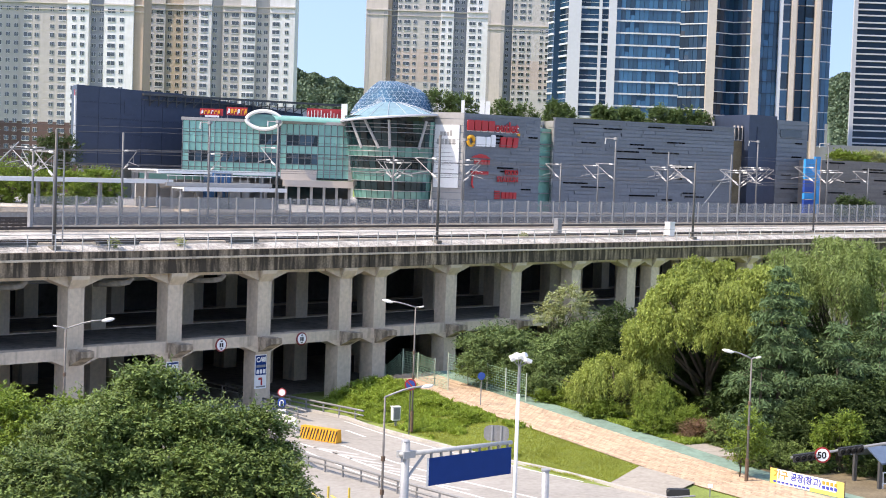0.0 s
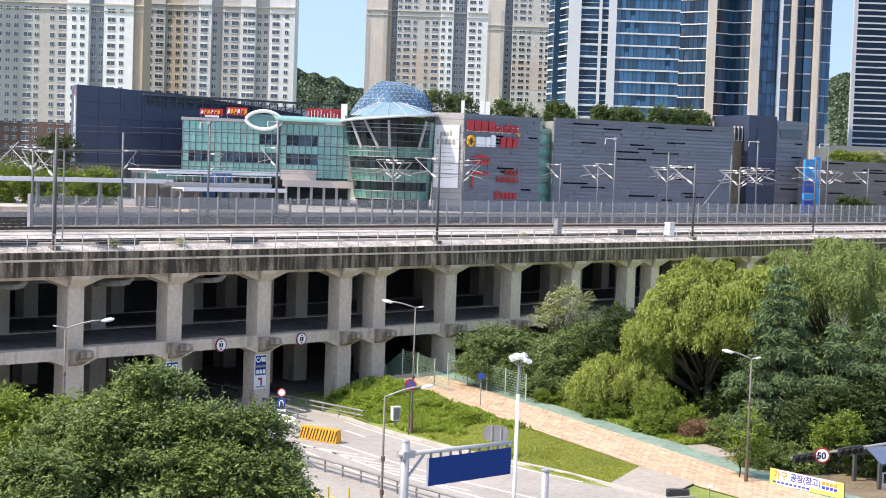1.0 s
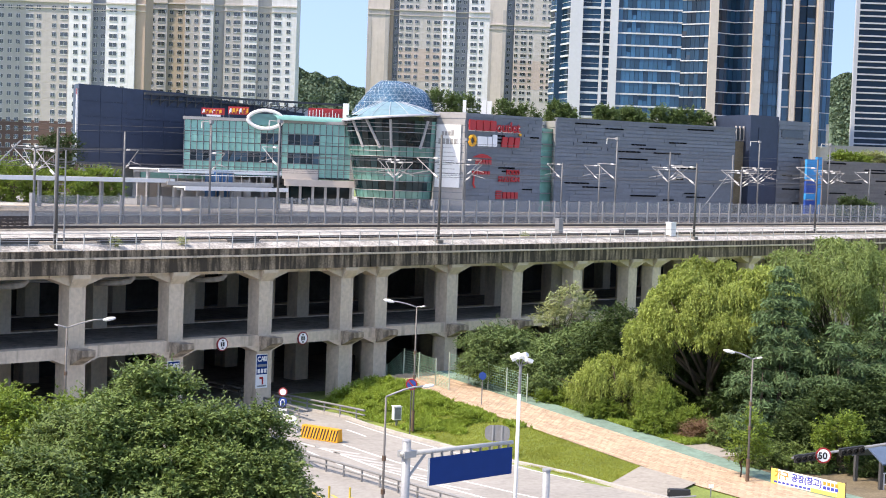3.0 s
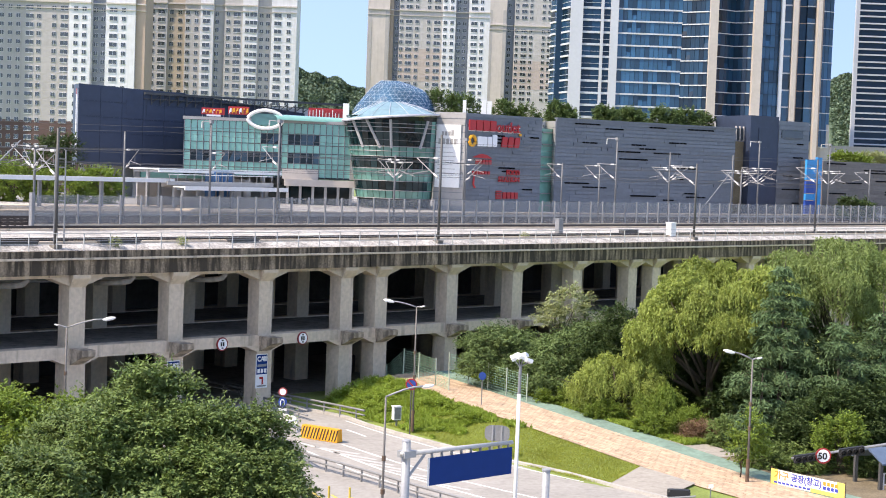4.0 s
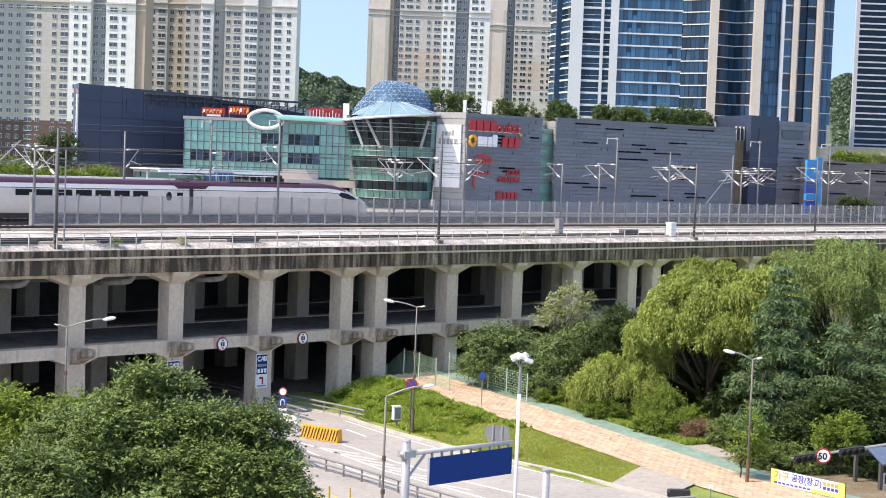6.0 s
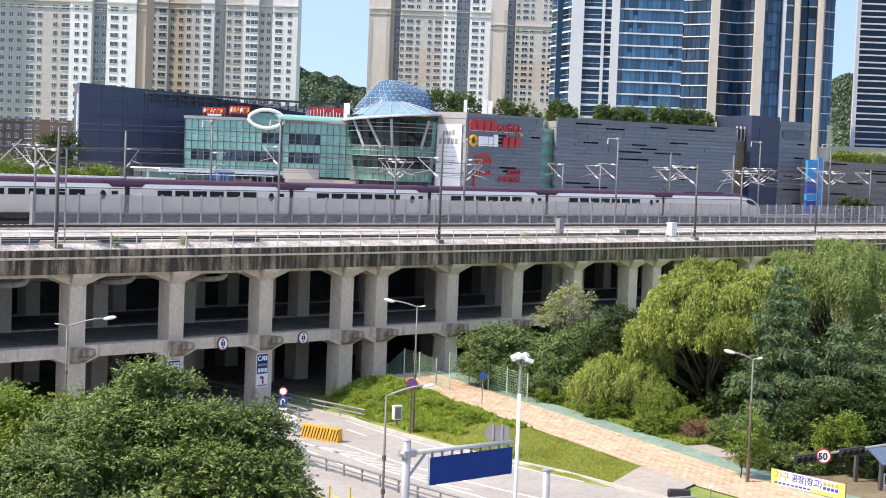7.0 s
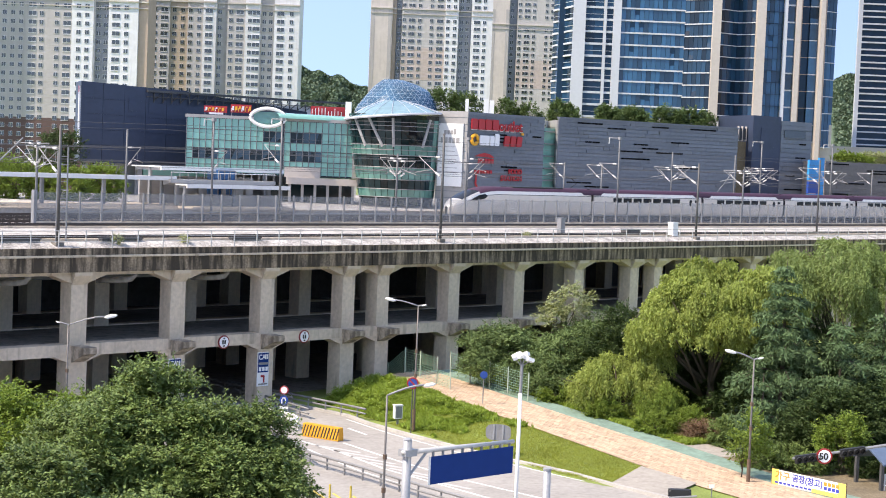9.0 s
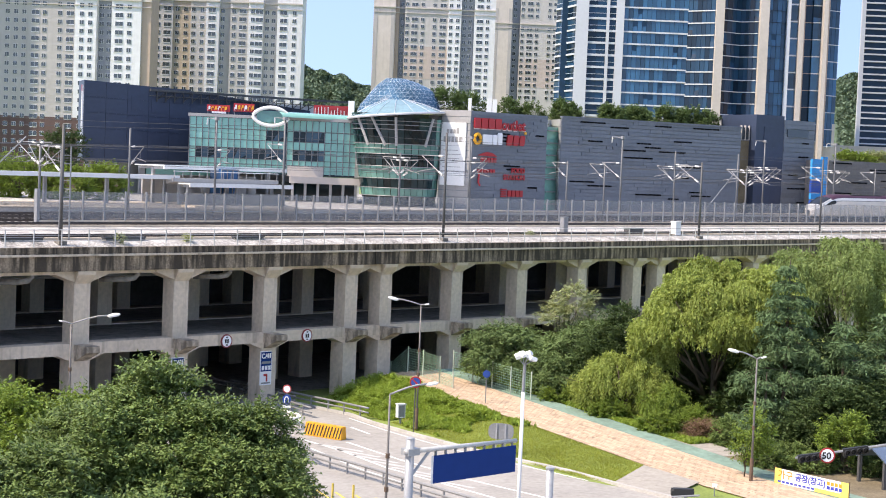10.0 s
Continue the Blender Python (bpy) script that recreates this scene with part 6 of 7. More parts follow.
# ---- trees and plants ----
def quads(centres, along_v, side_v):
    """One mesh of many small leaves: each a pointed four-cornered blade."""
    c, a, s = (np.asarray(q, dtype=np.float32) for q in (centres, along_v, side_v))
    n = len(c)
    v = np.empty((n, 4, 3), np.float32)
    v[:, 0], v[:, 1], v[:, 2], v[:, 3] = c - a, c + s - a * 0.1, c + a, c - s - a * 0.1
    me = bpy.data.meshes.new("leaves")
    me.vertices.add(n * 4)
    me.vertices.foreach_set("co", v.ravel())
    me.loops.add(n * 4)
    me.loops.foreach_set("vertex_index", np.arange(n * 4, dtype=np.int32))
    me.polygons.add(n)
    me.polygons.foreach_set("loop_start", np.arange(0, n * 4, 4, dtype=np.int32))
    me.update(calc_edges=True)
    return me


def unit(v):
    return v / np.maximum(np.linalg.norm(v, axis=1, keepdims=True), 1e-6)


def lobes_points(rng, lobes, n, shell=0.5, clump=1.1, keep=0.42, layer=1.0):
    """Points in the outer part of a crown made of ellipsoids, gathered in clumps with gaps between."""
    out, nor = [], []
    vol = np.array([l[3] * l[4] * l[5] for l in lobes])
    for (x, y, z, rx, ry, rz), m in zip(lobes, (n * 2.2 * vol / vol.sum()).astype(int) + 20):
        d = unit(rng.normal(size=(m, 3)))
        r = shell + (1 - shell) * rng.random((m, 1)) ** 0.6
        wob = np.array([noise.noise((q[0] * 2.2 + x, q[1] * 2.2, q[2] * 2.2 + z)) for q in d])[:, None]
        p = d * r * (1 + 0.42 * wob) * (rx, ry, rz) + (x, y, z)
        dens = np.array([noise.noise((q[0] / clump, q[1] / clump, q[2] * layer / clump)) for q in p])
        ok = dens > np.quantile(dens, keep)
        out.append(p[ok])
        nor.append(d[ok])
    return np.concatenate(out), np.concatenate(nor)


def clustered(rng, lobes, n, rc, flat, inner=0.12):
    """Points on many overlapping boughs set over a crown's lobes: full on top, open and dark between."""
    cen, size, out = [], [], []
    for i, (x, y, z, rx, ry, rz) in enumerate(lobes):
        k = int(5.0 * ((rx * ry) ** 0.8 + (rx * rz) ** 0.8 + (ry * rz) ** 0.8) / (rc * rc) / 2.2) + 3
        for _ in range(k):
            d = unit(rng.normal(size=(1, 3)))[0]
            if d[2] < -0.55:
                continue
            c = np.array([x, y, z]) + d * (rx, ry, rz) * (0.6 + 0.36 * rng.random())
            if any(((c[0] - q[0]) / q[3]) ** 2 + ((c[1] - q[1]) / q[4]) ** 2 + ((c[2] - q[2]) / q[5]) ** 2 < 0.45 for j, q in enumerate(lobes) if j != i):
                continue
            cen.append(c)
            size.append(rc * (0.6 + 0.7 * rng.random()))
            out.append(d)
    cen, size, out = np.array(cen), np.array(size), np.array(out)
    w = size ** 2
    pick = rng.choice(len(cen), int(n * (1 - inner)), p=w / w.sum())
    d = rng.normal(size=(len(pick), 3))
    d[:, 2] = np.abs(d[:, 2]) * 1.1 - 0.35
    d = unit(d + out[pick] * 0.5)
    p = cen[pick] + d * (size[pick] * (0.45 + 0.55 * rng.random(len(pick)) ** 0.5))[:, None] * (1, 1, flat)
    nor = unit(d * (1, 1, 0.6) + out[pick] * (0.7, 0.7, 0.3))
    q = np.array(lobes)[rng.integers(0, len(lobes), n - len(pick))]
    e = unit(rng.normal(size=(len(q), 3)))
    p2 = q[:, :3] + e * q[:, 3:] * (0.35 + 0.4 * rng.random((len(q), 1)))
    return np.concatenate([p, p2]), np.concatenate([nor, e])


def sprays(rng, p, d, leaves, length, size, droop=0.0, flat=0.5, aspect=0.45):
    """Twigs that start at p and run along d, with leaves set along both sides."""
    n = len(p)
    d = unit(d + rng.normal(scale=0.45, size=(n, 3)) + (0, 0, -droop))
    side = unit(np.cross(d, np.array([[0, 0, 1.0]])) + rng.normal(scale=0.15, size=(n, 3)))
    ln = length * (0.6 + 0.8 * rng.random((n, 1)))
    cs, al, sd = [], [], []
    for k in range(leaves):
        u = (k + 0.5) / leaves
        sg = 1 if k % 2 else -1
        c = p + d * ln * u + (0, 0, -1) * (droop * 0.5 * ln * u * u) + side * sg * size * 0.7 + rng.normal(scale=size * 0.55, size=(n, 3))
        a = unit(d * 0.6 + side * sg * 0.8 + rng.normal(scale=0.35, size=(n, 3)) + (0, 0, -droop * 0.6))
        s = unit(np.cross(a, np.array([[0, 0, 1.0]]) + rng.normal(scale=flat, size=(n, 3))))
        z = size * (0.7 + 0.6 * rng.random((n, 1)))
        cs.append(c)
        al.append(a * z)
        sd.append(s * z * aspect)
    return np.concatenate(cs), np.concatenate(al), np.concatenate(sd)


def limbs(rng, base, lobes, r, bm, n=14):
    base = Vector(base)
    for k in range(n):
        l = lobes[k % len(lobes)]
        tip = Vector((l[0] + rng.normal() * l[3] * 0.45, l[1] + rng.normal() * l[4] * 0.45, l[2] + (rng.random() - 0.2) * l[5] * 0.7))
        fork = base + (Vector((l[0], l[1], l[2])) - base) * 0.35
        fork.z = base.z + (l[2] - base.z) * (0.3 + 0.25 * rng.random())
        fork.x, fork.y = base.x + (fork.x - base.x) * 0.4, base.y + (fork.y - base.y) * 0.4
        tube(bm, [fork, (fork + tip) / 2 + Vector((rng.normal() * 0.2, rng.normal() * 0.2, 0.3)), tip], r * 0.45, 5, r * 0.08)


def tree(name, label, base, lobes, material, seed, n, leaves, length, size, droop=0.0, r=0.2, clump=1.1, keep=0.42, shell=0.5, flat=0.5, aspect=0.45, category="tree", group="", level=1.0, layer=1.0, boughs=None):
    rng = np.random.default_rng(seed)
    ob = thing(name, label, category, group=group)
    base = (base[0], base[1], hill(base[0], base[1]) - 0.1 if base[2] is None else base[2])
    zc = max(l[2] for l in lobes)
    if r:
        bm = tube(bmesh.new(), [base, (base[0] + 0.1, base[1], base[2] * 0.5 + zc * 0.5), (lobes[0][0], lobes[0][1], zc)], r, 9, r * 0.35)
        limbs(rng, base, lobes, r, bm)
        part("trunk", bm, M_BARK, ob, smooth=True)
    p, d = clustered(rng, lobes, n, *boughs) if boughs else lobes_points(rng, lobes, n, shell, clump, keep, layer)
    d = d * (1, 1, level) + (0, 0, 0.25 * level)
    data = sprays(rng, p, d, leaves, length, size, droop, flat, aspect)
    if boughs:                          # young shoots that stand out of the crown
        pick = rng.choice(len(p), len(p) // 22, replace=False)
        shoots = sprays(rng, p[pick], d[pick] * (1, 1, 0.4) + (0, 0, 0.35), leaves, length * 1.6, size * 0.85, droop * 0.4, flat, aspect)
        data = [np.concatenate(q) for q in zip(data, shoots)]
    part("crown", quads_mat(data, material), None, ob)
    return ob


def quads_mat(data, material):
    me = quads(*data)
    me.materials.append(material)
    return me


def willow(label, base, lobes, material, seed, n, leaves=34, length=2.2, size=0.13, r=0.3, boughs=(0.9, 0.75)):
    """Hanging strands from the upper crown."""
    rng = np.random.default_rng(seed)
    ob = thing("willow_tree", label, "tree", group="willows")
    base = (base[0], base[1], hill(base[0], base[1]) - 0.1)
    zc = max(l[2] for l in lobes)
    bm = tube(bmesh.new(), [base, (base[0] + 0.2, base[1], zc * 0.5), (lobes[0][0], lobes[0][1], zc + 1)], r, 9, r * 0.4)
    limbs(rng, base, lobes, r, bm, 18)
    part("trunk", bm, M_BARK, ob, smooth=True)
    p, d = clustered(rng, lobes, n, *boughs)
    up = p[:, 2] > np.min(p[:, 2]) + 0.12 * (np.max(p[:, 2]) - np.min(p[:, 2]))
    p, d = p[up], d[up]
    m = len(p)
    ln = length * (0.45 + 0.9 * rng.random((m, 1)))
    h = unit(d * (1, 1, 0.0) + rng.normal(scale=0.3, size=(m, 3)) * (1, 1, 0))
    cs, al, sd = [], [], []
    for k in range(leaves):
        u = (k + 0.5) / leaves
        c = p + h * (0.55 * ln * (1 - (1 - u) ** 2)) * 0.5 + np.array([0, 0, 1.0]) * ln * (0.12 * math.sin(math.pi * min(1, u * 1.6)) - 0.85 * u * u - 0.1 * u)
        c = c + rng.normal(scale=0.07 + 0.05 * u, size=(m, 3))
        a = unit(np.array([[0, 0, -1.0]]) * (0.35 + u) + h * 0.5 + rng.normal(scale=0.45, size=(m, 3)))
        s = unit(np.cross(a, rng.normal(size=(m, 3))))
        z = size * (0.7 + 0.6 * rng.random((m, 1)))
        cs.append(c)
        al.append(a * z)
        sd.append(s * z * 0.32)
    part("crown", quads_mat((np.concatenate(cs), np.concatenate(al), np.concatenate(sd)), material), None, ob)
    return ob


def cedar(label, base, top, radius, material, seed, tiers=16, r=0.22, low=0.06):
    """Layered conifer: drooping branches with flat needle sprays."""
    rng = np.random.default_rng(seed)
    ob = thing("cedar_tree", label, "tree", group="cedars")
    bx, by = base
    bz = hill(bx, by) - 0.1
    h = top - bz
    bm = tube(bmesh.new(), [(bx, by, bz), (bx, by, bz + h * 0.5), (bx, by, top)], r, 8, 0.02)
    P, D = [], []
    for k in range(tiers):
        f = low + (1 - low) * (k + rng.random() * 0.2) / tiers
        if f > 0.985:
            continue
        reach = radius * (1 - f) ** 0.8 + 0.12
        nb = 9 if f < 0.8 else 6
        for j in range(nb):
            a = rng.random() * 6.283
            L = reach * (0.65 + 0.5 * rng.random())
            o = np.array([bx, by, bz + h * f])
            dr = np.array([math.cos(a), math.sin(a), 0.0])
            tipz = -0.22 * L + 0.1
            tube(bm, [o, o + dr * L * 0.5 + (0, 0, 0.06 * L), o + dr * L + (0, 0, tipz)], 0.04, 4, 0.008)
            m = max(10, int(L * 30))
            u = rng.random(m) ** 0.75
            sd = np.array([-dr[1], dr[0], 0.0])
            w = (rng.random(m) - 0.5) * 2 * (0.12 + 0.42 * L * 0.35 * np.sin(np.pi * np.clip(u, 0.15, 0.95)))
            q = o + dr * (L * u)[:, None] + sd * w[:, None]
            q[:, 2] += 0.24 * L * u * (1 - u) + tipz * u ** 2 - np.abs(w) * 0.35
            P.append(q)
            D.append(dr * 0.8 + sd * np.sign(w)[:, None] * 0.6 + np.array([0, 0, -0.25]))
    part("trunk", bm, M_BARK, ob)
    p, d = np.concatenate(P), np.concatenate(D)
    part("crown", quads_mat(sprays(rng, p, d, 5, 0.45, 0.2, 0.45, 0.9, 0.2), material), None, ob)
    return ob


L_ZELKOVA = leaf_mat("zelkova_leaf", (0.158, 0.228, 0.068), trans=0.08, spec=0.22)
L_LIGHT = leaf_mat("light_green_leaf", (0.18, 0.26, 0.05))
L_WILLOW = leaf_mat("willow_leaf", (0.29, 0.36, 0.09), trans=0.15)
L_WILLOW2 = leaf_mat("yellow_willow_leaf", (0.22, 0.295, 0.1), trans=0.14)
# dark green leaf, its colour also kept low for the shade under the willow
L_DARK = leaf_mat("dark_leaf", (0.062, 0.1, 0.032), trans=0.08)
L_CEDAR = leaf_mat("cedar_needles", (0.115, 0.185, 0.085), trans=0.05, spec=0.06)
L_FIR = leaf_mat("dark_spray_leaf", (0.15, 0.22, 0.08), trans=0.06)
L_GRASS = leaf_mat("grass_blade", (0.27, 0.37, 0.07), trans=0.3)
L_LAWN = leaf_mat("lawn_blade", (0.33, 0.37, 0.085), trans=0.3)
L_FLOWER = leaf_mat("pale_flower_leaf", (0.34, 0.38, 0.2))
L_DRY = leaf_mat("dry_twig", (0.22, 0.14, 0.09), trans=0.1)
L_ROOF = leaf_mat("roof_planting_leaf", (0.105, 0.16, 0.055), trans=0.1)
L_HILL = leaf_mat("far_forest_leaf", (0.13, 0.19, 0.125), trans=0.1)


def plant_all():
    tree("zelkova_tree", "broad dark green leafy tree in full leaf", (-11.5, 73, 0.0),
         [(-12.2, 73, 2.8, 5.4, 4.6, 3.6), (-8.8, 72, 2.0, 2.7, 3.6, 3.9), (-13.4, 74, 6.2, 1.3, 1.5, 2.3), (-10.6, 72.5, 5.2, 1.5, 1.6, 1.5), (-16.0, 74.5, 3.0, 2.6, 3.0, 3.0), (-14.4, 71.0, 4.4, 1.8, 2.0, 2.0), (-8.6, 73, 5.0, 1.2, 1.4, 1.3)],
         L_ZELKOVA, 11, 10500, 24, 0.85, 0.1, 0.2, 0.32, flat=0.4, level=0.45, aspect=0.45, boughs=(0.75, 0.4, 0.12), group="foreground trees")
    tree("zelkova_tree", "light green leafy tree beside the darker one", (-21.5, 80, 0.0), [(-21.8, 80, 2.2, 3.6, 3.4, 3.6), (-17.5, 81, 2.6, 2.6, 2.4, 2.8), (-24.5, 81, 2.0, 2.6, 3.0, 3.6)],
         L_LIGHT, 12, 4600, 24, 0.8, 0.095, 0.2, 0.26, flat=0.4, level=0.4, aspect=0.5, boughs=(0.9, 0.45, 0.1), group="foreground trees")
    tree("zelkova_tree", "low green leafy tree in front of the road", (-16.5, 65, 0.0), [(-17.0, 65.5, 2.2, 4.0, 3.0, 3.1), (-12.5, 65, 1.0, 3.4, 2.6, 2.7)],
         L_ZELKOVA, 13, 4400, 24, 0.8, 0.1, 0.2, 0.24, flat=0.4, level=0.35, aspect=0.5, boughs=(0.85, 0.42, 0.1), group="foreground trees")
    willow("large bright yellow-green willow with hanging strands", (19.0, 112.5), [(18.8, 112.5, 9.0, 3.9, 4.2, 3.0), (16.6, 111.5, 7.9, 2.2, 3.0, 2.2), (22.0, 112, 8.9, 3.0, 3.4, 3.0), (15.1, 111.4, 6.3, 1.3, 1.5, 1.5), (14.7, 112.4, 4.4, 1.2, 1.4, 1.7), (19.6, 109.6, 7.0, 2.2, 1.6, 1.8)], L_WILLOW, 21, 7600, 22, 0.75, 0.105, boughs=(0.95, 0.7, 0.06))
    willow("tall green willow with long hanging strands", (29.5, 118.5), [(29.2, 118.0, 10.2, 3.6, 3.6, 3.3), (33.0, 118.5, 9.8, 3.4, 3.4, 3.0), (26.2, 118, 9.6, 2.2, 3, 2.6)], L_WILLOW2, 22, 3600, 28, 1.5, 0.1, boughs=(1.0, 0.8, 0.08))
    willow("low yellow-green weeping bush beside the path", (12.6, 112.3), [(12.2, 112.2, 3.3, 2.3, 1.9, 1.7), (14.4, 111.4, 2.6, 1.7, 1.6, 1.5), (10.6, 112.4, 2.4, 1.2, 1.2, 1.2)], L_WILLOW, 23, 1500, 24, 0.9, 0.09, 0.12, boughs=(0.6, 0.7, 0.1))
    willow("arching pale green shrub under the willow", (15.4, 109.4), [(15.3, 109.4, 1.8, 1.5, 1.3, 1.6)], L_LIGHT, 24, 420, 24, 0.8, 0.09, 0.06, boughs=(0.5, 0.7, 0.1))
    cedar("tall dark blue-green cedar with a thin leader", (22.7, 106.0), 12.7, 4.3, L_CEDAR, 31, 12)
    cedar("broad dark blue-green cedar", (25.8, 103.0), 9.3, 4.0, L_CEDAR, 32, 8)
    cedar("broad dark green cedar at the edge of the grove", (28.9, 104.5), 10.2, 4.4, L_CEDAR, 33, 9)
    cedar("low spreading cedar beside the lamp", (20.7, 102.0), 5.4, 2.6, L_CEDAR, 34, 5)
    tree("spreading_tree", "dark green spreading tree with long drooping sprays", (5.6, 120.2, None), [(5.0, 120.2, 4.0, 2.6, 1.8, 2.0), (3.9, 119.6, 3.2, 1.6, 1.3, 1.2), (6.6, 119.4, 3.2, 2.2, 1.5, 1.9)], L_FIR, 35, 2300, 20, 0.9, 0.12, 0.3, 0.16, flat=0.6, level=0.25, aspect=0.3, boughs=(0.8, 0.26, 0.2), group="spreading trees")
    tree("spreading_tree", "dark green spreading tree beside the mesh fence", (9.4, 118.6, None), [(9.2, 118.6, 4.0, 2.4, 1.7, 2.0), (8.0, 117.4, 2.6, 2.4, 1.4, 1.6), (11.0, 119.5, 4.8, 1.9, 1.6, 1.9)], L_FIR, 36, 2300, 20, 0.9, 0.12, 0.3, 0.16, flat=0.6, level=0.25, aspect=0.3, boughs=(0.8, 0.26, 0.2), group="spreading trees")
    cedar("dark conifer close to the columns", (12.6, 120.5), 6.6, 3.2, L_FIR, 37, 11)
    tree("flowering_tree", "small tree with pale flower clusters on top", (9.0, 121.5, None), [(9.6, 121.3, 7.5, 1.5, 1.5, 1.5), (8.4, 121, 6.7, 0.9, 1.0, 0.7)], L_FLOWER, 41, 330, 16, 0.6, 0.11, 0.1, 0.12, flat=0.25, level=0.5, aspect=0.5, boughs=(0.5, 0.5, 0.05))
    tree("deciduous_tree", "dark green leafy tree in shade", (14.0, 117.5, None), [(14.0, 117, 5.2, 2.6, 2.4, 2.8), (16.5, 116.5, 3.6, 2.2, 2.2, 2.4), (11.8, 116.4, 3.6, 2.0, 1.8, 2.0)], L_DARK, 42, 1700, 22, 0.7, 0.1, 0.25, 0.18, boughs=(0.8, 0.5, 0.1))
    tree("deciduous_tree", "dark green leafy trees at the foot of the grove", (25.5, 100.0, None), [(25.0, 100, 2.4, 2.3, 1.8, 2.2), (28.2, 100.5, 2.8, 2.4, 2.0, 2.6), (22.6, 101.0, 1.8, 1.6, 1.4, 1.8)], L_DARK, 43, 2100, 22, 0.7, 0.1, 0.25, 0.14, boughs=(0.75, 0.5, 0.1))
    # dark leaf mass, partly added to paint the shaded hollow under the willow
    tree("deciduous_tree", "deep green trees filling the shaded hollow behind the willow", (24.0, 117.0, None), [(24.0, 117, 4.5, 4.0, 2.0, 4.2), (19, 117.5, 3.6, 4.0, 1.6, 3.6), (31, 112, 4.0, 4.0, 2.4, 4.0), (18.6, 116.2, 2.6, 4.2, 1.0, 2.8), (27.5, 108.5, 3.4, 4.5, 1.2, 3.6), (23.0, 110.5, 3.0, 3.5, 1.0, 3.2)], L_DARK, 44, 5600, 22, 0.9, 0.12, 0.25, 0.2, flat=0.7, boughs=(1.0, 0.6, 0.4))
    tree("young_tree", "young light green tree on a thin trunk", (24.6, 97.0, None), [(24.6, 97.0, 2.5, 1.35, 1.2, 0.9), (24.0, 96.8, 1.9, 0.9, 0.8, 0.5), (25.4, 97.0, 1.8, 0.8, 0.8, 0.5)], L_LIGHT, 45, 300, 22, 0.6, 0.09, 0.2, 0.05, group="young trees")
    tree("young_tree", "young green tree beside the street lamp", (18.1, 94.3, None), [(18.7, 94.6, 2.6, 0.95, 0.9, 1.2), (18.1, 94.4, 1.8, 0.6, 0.6, 0.5)], L_LIGHT, 46, 110, 22, 0.6, 0.09, 0.2, 0.05, group="young trees")
    k = 50
    for x, y, rx, ry, rz, m, lab in ((14.6, 106.2, 1.3, 0.9, 0.7, L_LIGHT, "low bright green bush by the cycle lane"), (17.0, 107.2, 1.0, 0.8, 0.9, L_LIGHT, "low bright green bush by the cycle lane"), (11.6, 110.4, 1.4, 0.8, 0.6, L_LIGHT, "low bright green bush by the cycle lane"),
                                     (18.7, 103.4, 1.0, 0.9, 0.95, L_ZELKOVA, "round clipped green bush"), (21.6, 98.6, 1.6, 0.9, 0.75, L_ZELKOVA, "clipped green hedge by the path"), (20.0, 97.6, 1.3, 0.8, 0.6, L_ZELKOVA, "clipped green hedge by the path"), (22.8, 97.0, 1.4, 0.8, 0.6, L_ZELKOVA, "clipped green hedge by the path"),
                                     (8.6, 115.0, 1.5, 0.7, 0.5, L_LIGHT, "low weeds beside the cycle lane"), (26.5, 96.6, 1.4, 1.0, 0.7, L_DARK, "dark green shrub by the shelter"), (29.0, 97.0, 2.0, 1.2, 1.2, L_DARK, "dark green shrub by the shelter")):
        k += 1
        tree("bush", lab, (x, y, None), [(x, y, hill(x, y) + rz * 0.75, rx, ry, rz)], m, k, 320, 18, 0.4, 0.07, 0.1, 0.03, clump=0.5, keep=0.3, category="bush", group="bushes")
    tree("brush_pile", "heap of dry brown cut branches", (17.4, 105.1, None), [(17.4, 105.1, hill(17.4, 105.1) + 0.35, 1.0, 0.7, 0.5)], L_DRY, 70, 300, 14, 0.7, 0.12, 0.2, 0.0, clump=0.4, keep=0.2, aspect=0.12, category="brush")
    rb = random.Random(5)
    for k in range(26):                 # leafy weeds standing on the bank
        t, d = rb.uniform(-1.5, 13.0), rb.uniform(-9.2, -4.6)
        if d < -7.4 and t > 6:
            continue
        x, y = off(t, d)
        r = rb.uniform(0.45, 0.9)
        tree("weed_clump", "leafy bright green weeds on the grass bank", (x, y, None), [(x, y, hill(x, y) + r * 0.3, r, r * 0.8, r * 0.5)], L_GRASS, 200 + k, 110, 12, 0.35, 0.07, 0.1, 0.0, clump=0.3, keep=0.25, category="weed", group="weeds on the bank")
    # weeds on the bank, blades on the lawn
    rng = np.random.default_rng(80)
    for name, lab, n, dr, tr_, ln, m, dens in (("tall_weeds", "tall bright green weeds on the bank", 60000, (-11.0, -3.9), (-2.0, 17.0), 0.24, L_GRASS, 0.0), ("lawn_blades", "short mown grass with sparse dry patches", 100000, (-10.6, -3.8), (8.0, 46.0), 0.07, L_LAWN, -0.8),
                                               ("verge_weeds", "ragged green weeds beside the cycle lane", 16000, (3.1, 5.5), (-1.0, 24.0), 0.2, L_GRASS, -0.3), ("lawn_blades", "short grass beyond the driveway", 30000, (-9.0, -3.6), (34.0, 48.0), 0.07, L_LAWN, -0.8)):
        t, d = rng.uniform(*tr_, n), rng.uniform(*dr, n)
        xy = np.array([off(a, b) for a, b in zip(t, d)])
        nz = np.array([noise.noise((x * 0.5, y * 0.5, 3.1)) for x, y in xy])
        road = np.array([x + 6.5 - (111.5 - y) * 0.72 for x, y in xy])
        ok = (nz > dens) if name != "tall_weeds" else (nz + (13 - t) * 0.06 > 0.05)
        ok &= np.array([hill(x, y) > 0.03 for x, y in xy])
